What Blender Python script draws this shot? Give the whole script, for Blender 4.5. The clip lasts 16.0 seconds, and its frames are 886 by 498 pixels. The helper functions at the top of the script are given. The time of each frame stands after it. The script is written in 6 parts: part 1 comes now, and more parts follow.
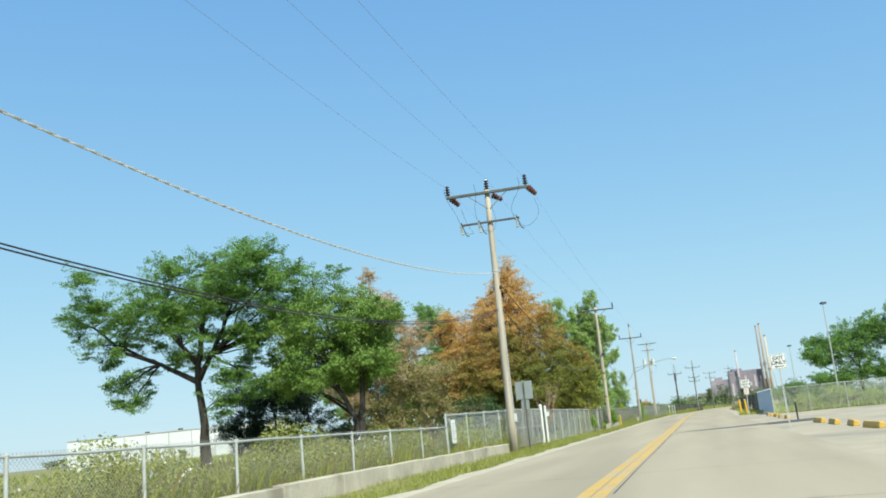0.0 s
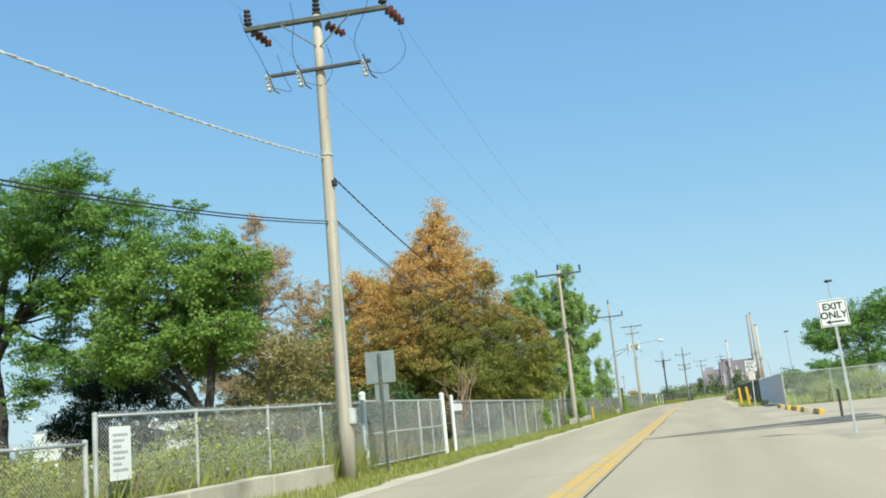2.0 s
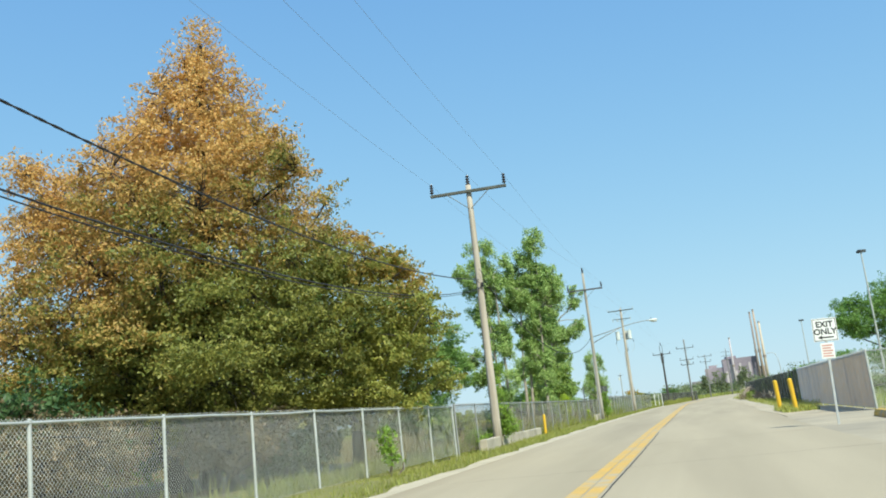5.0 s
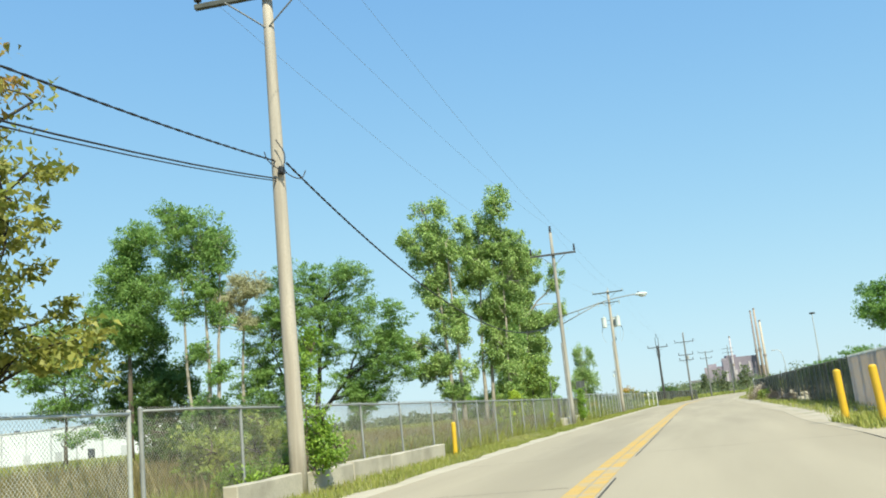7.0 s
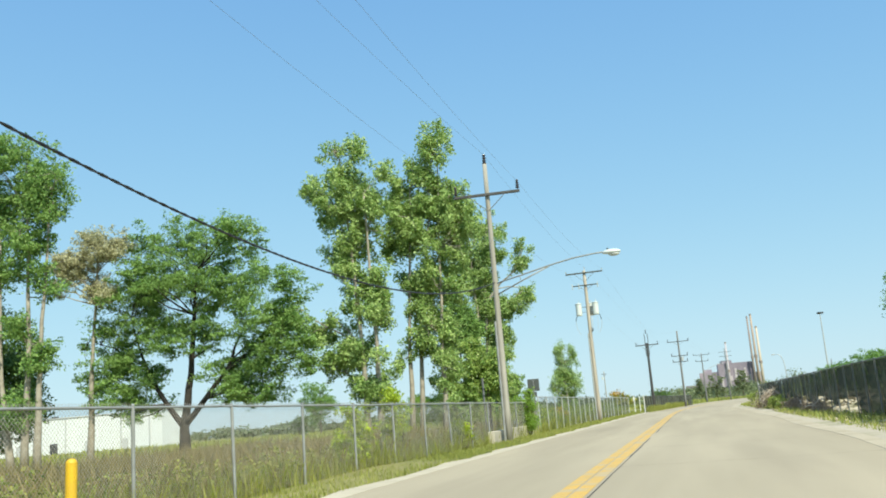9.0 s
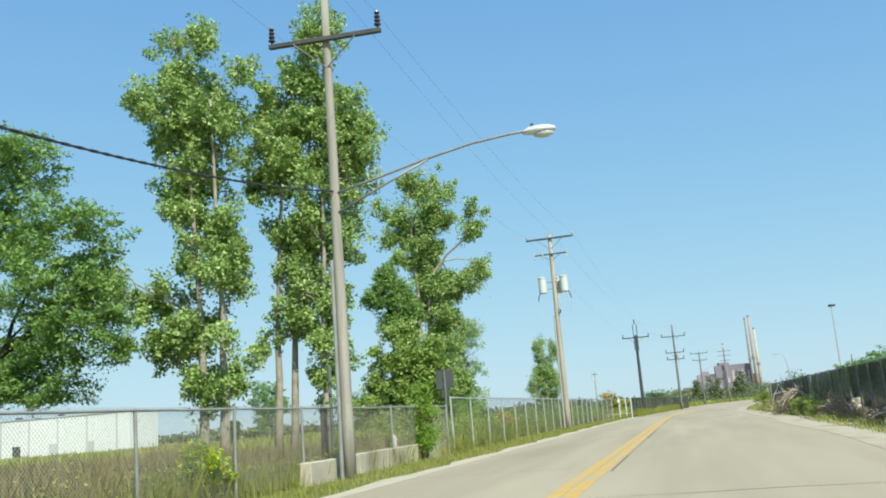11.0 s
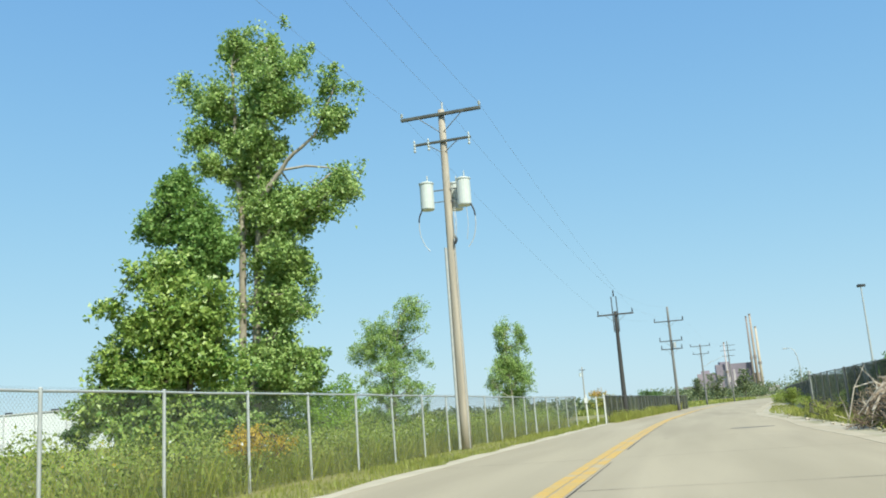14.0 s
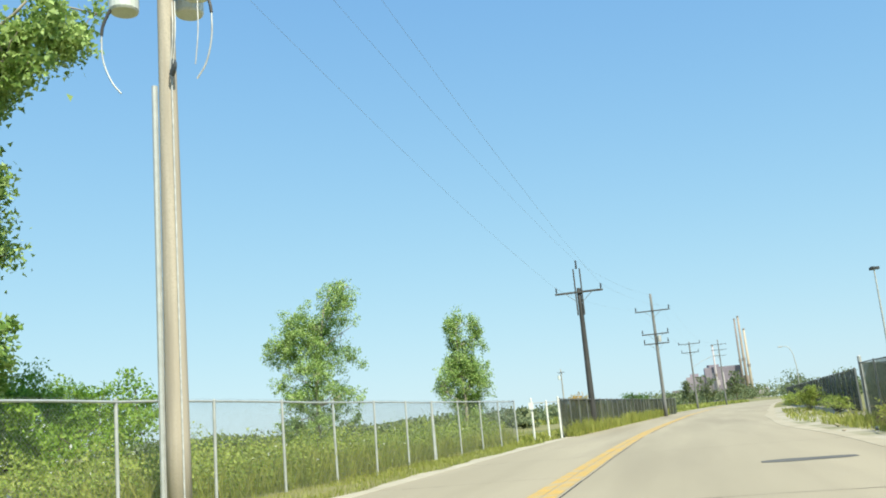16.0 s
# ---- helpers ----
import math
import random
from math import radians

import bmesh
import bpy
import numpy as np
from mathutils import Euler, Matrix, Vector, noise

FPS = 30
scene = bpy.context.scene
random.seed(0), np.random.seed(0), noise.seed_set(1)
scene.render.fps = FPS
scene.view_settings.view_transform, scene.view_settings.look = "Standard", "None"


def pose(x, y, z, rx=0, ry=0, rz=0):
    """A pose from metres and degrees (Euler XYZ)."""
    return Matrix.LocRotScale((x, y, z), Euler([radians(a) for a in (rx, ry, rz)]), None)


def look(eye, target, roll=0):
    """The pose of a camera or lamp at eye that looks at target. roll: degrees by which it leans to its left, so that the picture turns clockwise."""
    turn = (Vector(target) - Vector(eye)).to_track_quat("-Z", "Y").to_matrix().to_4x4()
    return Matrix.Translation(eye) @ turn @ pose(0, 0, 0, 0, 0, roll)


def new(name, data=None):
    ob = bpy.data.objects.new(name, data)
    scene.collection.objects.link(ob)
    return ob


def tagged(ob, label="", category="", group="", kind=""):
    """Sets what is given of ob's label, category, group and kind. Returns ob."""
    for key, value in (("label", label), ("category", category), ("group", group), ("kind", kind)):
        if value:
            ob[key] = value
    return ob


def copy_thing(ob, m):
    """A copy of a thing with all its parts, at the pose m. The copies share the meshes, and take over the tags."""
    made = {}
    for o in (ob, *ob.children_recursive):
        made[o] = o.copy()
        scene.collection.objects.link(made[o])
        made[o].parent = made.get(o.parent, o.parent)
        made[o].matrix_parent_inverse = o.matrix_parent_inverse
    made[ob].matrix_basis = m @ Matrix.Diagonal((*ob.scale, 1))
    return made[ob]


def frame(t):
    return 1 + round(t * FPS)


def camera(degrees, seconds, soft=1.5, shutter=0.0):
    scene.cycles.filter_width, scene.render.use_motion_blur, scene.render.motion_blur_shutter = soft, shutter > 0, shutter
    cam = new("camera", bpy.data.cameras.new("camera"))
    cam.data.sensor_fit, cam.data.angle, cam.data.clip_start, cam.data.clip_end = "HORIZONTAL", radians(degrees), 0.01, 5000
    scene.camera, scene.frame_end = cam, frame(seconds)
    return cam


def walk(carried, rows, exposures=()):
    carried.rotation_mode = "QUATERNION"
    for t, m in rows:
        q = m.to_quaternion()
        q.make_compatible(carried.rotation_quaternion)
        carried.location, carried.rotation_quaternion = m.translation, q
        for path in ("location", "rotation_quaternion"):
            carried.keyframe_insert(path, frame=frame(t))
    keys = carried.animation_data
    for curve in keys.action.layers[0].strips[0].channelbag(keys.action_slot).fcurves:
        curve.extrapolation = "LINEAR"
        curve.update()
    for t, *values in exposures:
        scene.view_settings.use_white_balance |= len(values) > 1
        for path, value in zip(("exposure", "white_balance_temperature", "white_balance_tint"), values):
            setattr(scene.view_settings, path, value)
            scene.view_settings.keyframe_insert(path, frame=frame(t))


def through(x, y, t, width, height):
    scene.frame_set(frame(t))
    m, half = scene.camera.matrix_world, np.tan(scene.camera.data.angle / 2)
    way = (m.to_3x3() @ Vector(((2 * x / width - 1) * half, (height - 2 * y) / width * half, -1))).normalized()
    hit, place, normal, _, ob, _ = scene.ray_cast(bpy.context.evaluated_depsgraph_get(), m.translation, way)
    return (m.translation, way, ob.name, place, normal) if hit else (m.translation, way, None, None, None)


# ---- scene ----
cam = camera(53.0, 16.0, soft=1.85)
# seconds, place in metres, turn in degrees: a car driving down the right-hand lane
PATH = [
    (0.0, 0.027, -0.001, 1.168, 101.561, 5.355, 16.189),
    (0.5, 0.010, 4.519, 1.171, 101.356, 5.276, 16.186),
    (1.0, -0.000, 9.047, 1.167, 101.121, 5.518, 16.075),
    (1.5, -0.007, 13.587, 1.156, 100.970, 5.440, 15.854),
    (2.0, -0.003, 18.147, 1.143, 100.878, 5.372, 15.669),
    (2.5, 0.001, 22.728, 1.142, 101.043, 5.417, 15.674),
    (3.0, -0.009, 27.313, 1.148, 101.262, 5.449, 15.633),
    (3.5, -0.043, 31.900, 1.152, 101.370, 5.605, 15.691),
    (4.0, -0.098, 36.495, 1.155, 101.371, 5.720, 15.709),
    (4.5, -0.171, 41.107, 1.160, 101.154, 5.897, 15.765),
    (5.0, -0.250, 45.740, 1.164, 101.090, 6.285, 15.892),
    (7.5, -0.398, 69.413, 1.153, 100.777, 5.323, 15.788),
    (8.0, -0.396, 74.117, 1.155, 100.828, 4.952, 15.713),
    (10.5, -0.255, 97.307, 1.155, 100.841, 4.319, 15.275),
    (11.0, -0.264, 101.909, 1.161, 100.906, 4.389, 15.274),
    (11.5, -0.254, 106.493, 1.170, 100.994, 4.595, 15.352),
    (12.0, -0.225, 111.075, 1.170, 101.134, 4.469, 15.197),
    (12.5, -0.182, 115.652, 1.166, 100.997, 4.607, 15.133),
    (13.0, -0.142, 120.237, 1.160, 100.702, 4.277, 15.126),
    (13.5, -0.106, 124.851, 1.158, 100.699, 4.324, 15.309),
    (14.0, -0.081, 129.484, 1.157, 100.825, 4.210, 15.295),
    (14.5, -0.063, 134.139, 1.155, 100.946, 4.664, 15.111),
    (15.0, -0.030, 138.828, 1.146, 100.980, 4.621, 14.788),
    (15.5, -0.013, 143.512, 1.141, 101.177, 4.835, 14.736),
    (16.0, 0.001, 148.192, 1.137, 101.223, 5.012, 14.664),
]
walk(cam, [(r[0], pose(*r[1:])) for r in PATH], [(0.0, 0.4, 6000, -2), (1.5, 0.36, 6000, -2), (3.0, 0.4, 6000, -2), (5.0, 0.4, 6000, -2), (7.5, 0.53, 6230, -2), (8.0, 0.4, 6150, -2), (10.5, 0.55, 6230, -2), (11.0, 0.33, 6000, -2), (11.5, 0.33, 6000, -2), (12.0, 0.56, 6230, -2), (12.5, 0.54, 6230, -2), (13.0, 0.52, 6230, -2), (13.5, 0.3, 6000, -2), (14.0, 0.36, 6000, -2), (15.0, 0.57, 6230, -2), (15.5, 0.62, 6230, -2), (16.0, 0.5, 6230, -2)])

# ---------------------------------------------------------------- sky and sun
SUN_EL, SUN_AZ = radians(49), radians(141)      # azimuth clockwise from +y: the sun stands behind and to the right of the drive
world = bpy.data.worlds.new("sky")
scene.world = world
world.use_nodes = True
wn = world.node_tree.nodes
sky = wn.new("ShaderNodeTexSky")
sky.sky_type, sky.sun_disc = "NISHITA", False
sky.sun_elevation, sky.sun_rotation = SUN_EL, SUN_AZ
sky.air_density, sky.dust_density, sky.ozone_density = 1.0, 0.15, 1.0


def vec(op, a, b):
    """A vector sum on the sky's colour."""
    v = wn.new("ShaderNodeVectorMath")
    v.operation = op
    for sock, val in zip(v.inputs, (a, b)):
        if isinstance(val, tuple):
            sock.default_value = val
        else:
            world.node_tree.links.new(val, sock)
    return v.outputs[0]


# sky colour tone-curved per channel: bright horizon compressed, then tinted blue
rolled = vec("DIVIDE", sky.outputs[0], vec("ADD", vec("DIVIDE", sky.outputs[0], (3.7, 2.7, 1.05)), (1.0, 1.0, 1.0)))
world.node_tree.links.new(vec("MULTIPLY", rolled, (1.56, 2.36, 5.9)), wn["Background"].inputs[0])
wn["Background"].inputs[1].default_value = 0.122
sun_data = bpy.data.lights.new("sun", "SUN")
sun_data.energy, sun_data.angle, sun_data.color = 5.0, radians(0.53), (1.0, 0.90, 0.74)
sun = new("sun", sun_data)
sun_dir = Vector((math.cos(SUN_EL) * math.sin(SUN_AZ), math.cos(SUN_EL) * math.cos(SUN_AZ), math.sin(SUN_EL)))
sun.matrix_world = look(sun_dir * 100, (0, 0, 0))
scene.view_settings.exposure = 0.0


# ---------------------------------------------------------------- materials
def mat(name, col, col2=None, scale=2.0, fine=40.0, rough=0.8, metal=0.0, bump=0.15, col3=None, scale3=0.3, coat=0.0, spread=0.5, along=1.0, upright=1.0):
    """A surface whose colour wanders between col and col2 in patches, with fine grain and relief, and between that and col3 in large stains."""
    m = bpy.data.materials.new(name)
    m.use_nodes = True
    nt = m.node_tree
    n, l = nt.nodes, nt.links
    b = n["Principled BSDF"]
    b.inputs["Roughness"].default_value, b.inputs["Metallic"].default_value = rough, metal
    b.inputs["Coat Weight"].default_value = coat
    tc = n.new("ShaderNodeTexCoord")
    info = n.new("ShaderNodeObjectInfo")
    add = n.new("ShaderNodeVectorMath")
    l.new(tc.outputs["Object"], add.inputs[0])
    l.new(info.outputs["Location"], add.inputs[1])
    drawn = n.new("ShaderNodeMapping")          # along, upright < 1 draw the patches out into streaks down the road or up a pole
    drawn.inputs["Scale"].default_value = (1, along, upright)
    l.new(add.outputs[0], drawn.inputs[0])
    col2 = col2 or tuple(v * 0.75 for v in col)

    def noise_tex(s, detail):
        t = n.new("ShaderNodeTexNoise")
        t.inputs["Scale"].default_value, t.inputs["Detail"].default_value = s, detail
        l.new(add.outputs[0] if s > 10 else drawn.outputs[0], t.inputs["Vector"])
        return t

    def ramp(src, lo, hi):
        r = n.new("ShaderNodeMapRange")
        r.inputs[1].default_value, r.inputs[2].default_value = lo, hi
        l.new(src, r.inputs[0])
        return r.outputs[0]

    def mix(fac, a, c):
        x = n.new("ShaderNodeMix")
        x.data_type = "RGBA"
        l.new(fac, x.inputs[0])
        for sock, v in ((x.inputs[6], a), (x.inputs[7], c)):
            if isinstance(v, tuple):
                sock.default_value = (*v, 1)
            else:
                l.new(v, sock)
        return x.outputs[2]

    big, small = noise_tex(scale, 5), noise_tex(fine, 3)
    out = mix(ramp(big.outputs[0], 0.5 - 0.3 * spread, 0.5 + 0.3 * spread), col, col2)
    dark = tuple(v * 0.72 for v in col)
    out2 = mix(ramp(small.outputs[0], 0.45, 0.8), out, dark)
    if col3:
        wide = noise_tex(scale3, 4)
        out2 = mix(ramp(wide.outputs[0], 0.5, 0.68), out2, col3)
    l.new(out2, b.inputs["Base Color"])
    if bump:
        bp = n.new("ShaderNodeBump")
        bp.inputs["Strength"].default_value, bp.inputs["Distance"].default_value = bump, 0.01
        l.new(small.outputs[0], bp.inputs["Height"])
        l.new(bp.outputs[0], b.inputs["Normal"])
    return m


def leaf_mat(name, col, col2, col3=None, z0=0.0, z1=1.0, through=0.35, wander=0.45, tilt=0.0, gloss=0.55):
    """Leaves: thin, a little glossy, light shining through; col3 takes over above z0..z1 (withered tops)."""
    m = bpy.data.materials.new(name)
    m.use_nodes = True
    nt = m.node_tree
    n, l = nt.nodes, nt.links
    b, o = n["Principled BSDF"], n["Material Output"]
    b.inputs["Roughness"].default_value = gloss
    b.inputs["Specular IOR Level"].default_value = 0.4
    geo, tc = n.new("ShaderNodeNewGeometry"), n.new("ShaderNodeTexCoord")
    patch = n.new("ShaderNodeTexNoise")
    patch.inputs["Scale"].default_value, patch.inputs["Detail"].default_value = wander, 4
    l.new(tc.outputs["Object"], patch.inputs["Vector"])
    s = n.new("ShaderNodeMath")
    s.operation = "ADD"
    l.new(patch.outputs[0], s.inputs[0])
    l.new(geo.outputs["Random Per Island"], s.inputs[1])
    r = n.new("ShaderNodeMapRange")
    r.inputs[1].default_value, r.inputs[2].default_value = 0.42, 1.62
    l.new(s.outputs[0], r.inputs[0])
    mx = n.new("ShaderNodeMix")
    mx.data_type = "RGBA"
    mx.inputs[6].default_value, mx.inputs[7].default_value = (*col, 1), (*col2, 1)
    l.new(r.outputs[0], mx.inputs[0])
    out = mx.outputs[2]
    if col3:
        sep = n.new("ShaderNodeSeparateXYZ")
        l.new(tc.outputs["Object"], sep.inputs[0])
        k = n.new("ShaderNodeMath")
        k.operation = "MULTIPLY_ADD"
        k.inputs[1].default_value = (z1 - z0) * 3.6
        l.new(patch.outputs[0], k.inputs[0])
        l.new(sep.outputs[2], k.inputs[2])
        k2 = n.new("ShaderNodeMath")
        k2.operation = "MULTIPLY_ADD"
        k2.inputs[1].default_value = tilt
        l.new(sep.outputs[0], k2.inputs[0])
        l.new(k.outputs[0], k2.inputs[2])
        k3 = n.new("ShaderNodeMath")
        k3.operation = "MULTIPLY_ADD"
        k3.inputs[1].default_value = (z1 - z0) * 0.9
        l.new(geo.outputs["Random Per Island"], k3.inputs[0])
        l.new(k2.outputs[0], k3.inputs[2])
        r2 = n.new("ShaderNodeMapRange")
        lift = (z1 - z0) * 2.25
        r2.inputs[1].default_value, r2.inputs[2].default_value = z0 + lift, z1 + lift
        l.new(k3.outputs[0], r2.inputs[0])
        mx2 = n.new("ShaderNodeMix")
        mx2.data_type = "RGBA"
        l.new(r2.outputs[0], mx2.inputs[0])
        l.new(out, mx2.inputs[6])
        c3 = n.new("ShaderNodeMix")
        c3.data_type = "RGBA"
        l.new(geo.outputs["Random Per Island"], c3.inputs[0])
        c3.inputs[6].default_value, c3.inputs[7].default_value = (*col3, 1), (col3[0] * 0.80, col3[1] * 0.70, col3[2] * 0.65, 1)
        l.new(c3.outputs[2], mx2.inputs[7])
        out = mx2.outputs[2]
    l.new(out, b.inputs["Base Color"])
    tr = n.new("ShaderNodeBsdfTranslucent")
    l.new(out, tr.inputs[0])
    ms = n.new("ShaderNodeMixShader")
    ms.inputs[0].default_value = through
    l.new(b.outputs[0], ms.inputs[1])
    l.new(tr.outputs[0], ms.inputs[2])
    l.new(ms.outputs[0], o.inputs[0])
    return m


M_ROAD = mat("worn_concrete_road", (0.42, 0.352, 0.248), (0.338, 0.283, 0.196), 0.5, 60, 0.9, col3=(0.30, 0.25, 0.175), scale3=0.35, along=0.08)
M_LOT = mat("lot_concrete", (0.45, 0.38, 0.275), (0.36, 0.305, 0.22), 0.5, 50, 0.92, col3=(0.27, 0.235, 0.18), scale3=0.2)
M_CRACK = mat("asphalt_filler", (0.05, 0.048, 0.045), None, 3, 60, 0.9)
M_PATCH = mat("dark_lane_surface", (0.11, 0.105, 0.10), (0.15, 0.14, 0.125), 1.5, 40, 0.9)
M_YELLOW = mat("yellow_road_paint", (0.60, 0.365, 0.075), (0.48, 0.335, 0.125), 2.2, 45, 0.8, col3=(0.40, 0.335, 0.235), scale3=1.3)
M_WHITE_EDGE = mat("pale_gutter_concrete", (0.53, 0.46, 0.345), (0.43, 0.37, 0.27), 0.8, 40, 0.9)
M_EDGE_WORN = mat("worn_gutter_concrete", (0.48, 0.41, 0.30), (0.41, 0.345, 0.245), 0.8, 40, 0.9, col3=(0.36, 0.30, 0.21), scale3=0.5)
M_GROUND = mat("meadow_soil", (0.21, 0.20, 0.06), (0.27, 0.235, 0.10), 0.5, 20, 0.95, col3=(0.13, 0.14, 0.04), scale3=0.06)
M_LITTER = mat("leaf_litter_soil", (0.19, 0.125, 0.065), (0.11, 0.08, 0.04), 1.5, 20, 0.95, bump=0.6, col3=(0.11, 0.13, 0.05), scale3=0.3)
M_GRAVEL = mat("gravel_dirt", (0.50, 0.435, 0.335), (0.40, 0.345, 0.265), 1.2, 30, 0.95, bump=0.4, col3=(0.24, 0.225, 0.12), scale3=0.35)
M_WOOD = mat("weathered_pole_wood", (0.50, 0.44, 0.36), (0.335, 0.29, 0.235), 7.0, 30, 0.85, bump=0.4, col3=(0.42, 0.36, 0.285), scale3=0.8, upright=0.06)
M_WOOD_GREY = mat("grey_weathered_pole_wood", (0.40, 0.37, 0.315), (0.25, 0.23, 0.195), 7.0, 30, 0.85, bump=0.35, col3=(0.33, 0.30, 0.25), scale3=0.8, upright=0.06)
M_WOOD_DARK = mat("creosote_pole_wood", (0.06, 0.058, 0.056), (0.042, 0.04, 0.039), 1.5, 30, 0.8, bump=0.3)
M_WOOD_DULL = mat("dull_grey_pole_wood", (0.215, 0.21, 0.20), (0.15, 0.147, 0.14), 7.0, 30, 0.85, bump=0.3, upright=0.06)
M_ARM = mat("grey_crossarm_wood", (0.105, 0.11, 0.095), (0.065, 0.07, 0.062), 3, 40, 0.85)
M_ARM_DARK = mat("dark_crossarm_wood", (0.06, 0.06, 0.06), (0.09, 0.085, 0.08), 3, 40, 0.8)
M_GALV = mat("galvanised_steel", (0.52, 0.53, 0.52), (0.42, 0.43, 0.42), 4, 60, 0.55, 0.25, bump=0.05)
M_GALV_PALE = mat("pale_galvanised_steel", (0.54, 0.55, 0.53), (0.43, 0.44, 0.42), 4, 60, 0.55, 0.3, bump=0.05)
M_GALV_MID = mat("weathered_grey_steel", (0.33, 0.335, 0.325), (0.25, 0.255, 0.245), 4, 60, 0.6, 0.2, bump=0.05)
M_GALV_DULL = mat("dull_grey_steel", (0.20, 0.205, 0.20), (0.14, 0.145, 0.14), 4, 60, 0.7, 0.2, bump=0.05)
M_WIRE = mat("chain_link_wire", (0.72, 0.71, 0.67), (0.55, 0.55, 0.52), 3, 50, 0.5, 0.15, bump=0)
M_WIRE_DULL = mat("weathered_chain_link_wire", (0.26, 0.265, 0.25), (0.2, 0.205, 0.19), 3, 50, 0.6, 0.2, bump=0)
M_WIRE_RUST = mat("rusty_chain_link_wire", (0.42, 0.36, 0.28), (0.48, 0.46, 0.42), 1, 50, 0.65, 0.3, bump=0)
M_POST_WHITE = mat("white_painted_post", (0.78, 0.78, 0.74), (0.68, 0.67, 0.62), 4, 50, 0.6)
M_PORCELAIN_DARK = mat("dark_porcelain", (0.035, 0.028, 0.028), (0.05, 0.035, 0.03), 3, 40, 0.25, bump=0)
M_PORCELAIN_BROWN = mat("brown_porcelain", (0.11, 0.035, 0.02), (0.08, 0.026, 0.016), 3, 40, 0.25, bump=0)
M_PORCELAIN_GREY = mat("grey_porcelain", (0.62, 0.64, 0.62), (0.5, 0.53, 0.5), 3, 40, 0.3, bump=0)
M_TANK = mat("pale_grey_tank_paint", (0.66, 0.69, 0.66), (0.58, 0.61, 0.58), 2, 30, 0.4, bump=0.03)
M_BLACK = mat("black_rubber", (0.025, 0.025, 0.027), None, 4, 40, 0.6, bump=0)
M_CABLE = mat("black_cable", (0.03, 0.03, 0.035), None, 4, 40, 0.6, bump=0)
M_CABLE_PALE = mat("pale_spun_cable", (0.62, 0.62, 0.60), (0.4, 0.4, 0.4), 8, 60, 0.5, bump=0)
M_LINE = mat("aluminium_conductor", (0.34, 0.36, 0.38), None, 4, 40, 0.5, 0.4, bump=0)
M_WALL = mat("weathered_concrete", (0.53, 0.475, 0.38), (0.41, 0.365, 0.29), 1.0, 25, 0.92, bump=0.4, col3=(0.27, 0.24, 0.185), scale3=0.6)
M_SIGN_BACK = mat("bare_aluminium_sign_back", (0.30, 0.33, 0.33), (0.25, 0.275, 0.275), 2, 40, 0.55, 0.4, bump=0)
M_SIGN_DARK = mat("dull_dark_sign_back", (0.10, 0.11, 0.10), (0.075, 0.082, 0.075), 2, 40, 0.7, 0.2, bump=0)
M_SIGN = mat("white_sign_sheeting", (0.80, 0.80, 0.77), (0.72, 0.72, 0.69), 2, 40, 0.5, bump=0)
M_INK = mat("black_sign_ink", (0.02, 0.02, 0.02), None, 5, 40, 0.6, bump=0)
M_INK_PINK = mat("faded_red_ink", (0.62, 0.34, 0.29), None, 5, 40, 0.6, bump=0)
M_POST_GREEN = mat("dark_steel_sign_post", (0.10, 0.115, 0.105), (0.14, 0.14, 0.12), 3, 40, 0.6, 0.4)
M_BLOCK = mat("yellow_painted_concrete", (0.66, 0.40, 0.05), (0.55, 0.36, 0.09), 2.5, 30, 0.8, bump=0.3, col3=(0.34, 0.29, 0.22), scale3=1.6)
M_BOLLARD = mat("yellow_bollard_paint", (0.72, 0.45, 0.02), (0.62, 0.38, 0.03), 3, 40, 0.55)
M_SCREEN = mat("black_windscreen_mesh", (0.038, 0.044, 0.026), (0.058, 0.062, 0.038), 0.8, 60, 0.9, col3=(0.09, 0.10, 0.055), scale3=0.4)
# added sheet standing in for bare chain-link wire, toned darker
M_SCREEN_THIN = mat("thin_green_stand_in", (0.10, 0.125, 0.07), (0.14, 0.165, 0.09), 0.5, 60, 0.9, col3=(0.18, 0.19, 0.12), scale3=0.3)
M_SCREEN_THIN.node_tree.nodes["Principled BSDF"].inputs["Alpha"].default_value = 0.42
M_SCREEN.node_tree.nodes["Principled BSDF"].inputs["Alpha"].default_value = 0.74     # open-weave mesh
M_SLAT = mat("warmed_tan_privacy_slat", (0.82, 0.665, 0.45), (0.68, 0.545, 0.37), 0.8, 40, 0.8, col3=(0.36, 0.295, 0.21), scale3=0.9, upright=0.15)
# translucent and warm-toned to offset blue sky light on the shaded side
nt = M_SLAT.node_tree
glow = nt.nodes.new("ShaderNodeBsdfTranslucent")
blend = nt.nodes.new("ShaderNodeMixShader")
nt.links.new(nt.nodes["Principled BSDF"].inputs["Base Color"].links[0].from_socket, glow.inputs[0])
nt.links.new(nt.nodes["Principled BSDF"].outputs[0], blend.inputs[1])
nt.links.new(glow.outputs[0], blend.inputs[2])
nt.links.new(blend.outputs[0], nt.nodes["Material Output"].inputs[0])
blend.inputs[0].default_value = 0.6
M_BARK = mat("grey_bark", (0.155, 0.125, 0.095), (0.10, 0.08, 0.06), 4, 25, 0.95, bump=0.6)
M_BARK_DARK = mat("dark_bark", (0.035, 0.03, 0.026), (0.055, 0.046, 0.038), 4, 25, 0.95, bump=0.6)
M_BARK_PALE = mat("pale_poplar_bark", (0.40, 0.355, 0.29), (0.26, 0.225, 0.175), 3, 20, 0.9, bump=0.6)
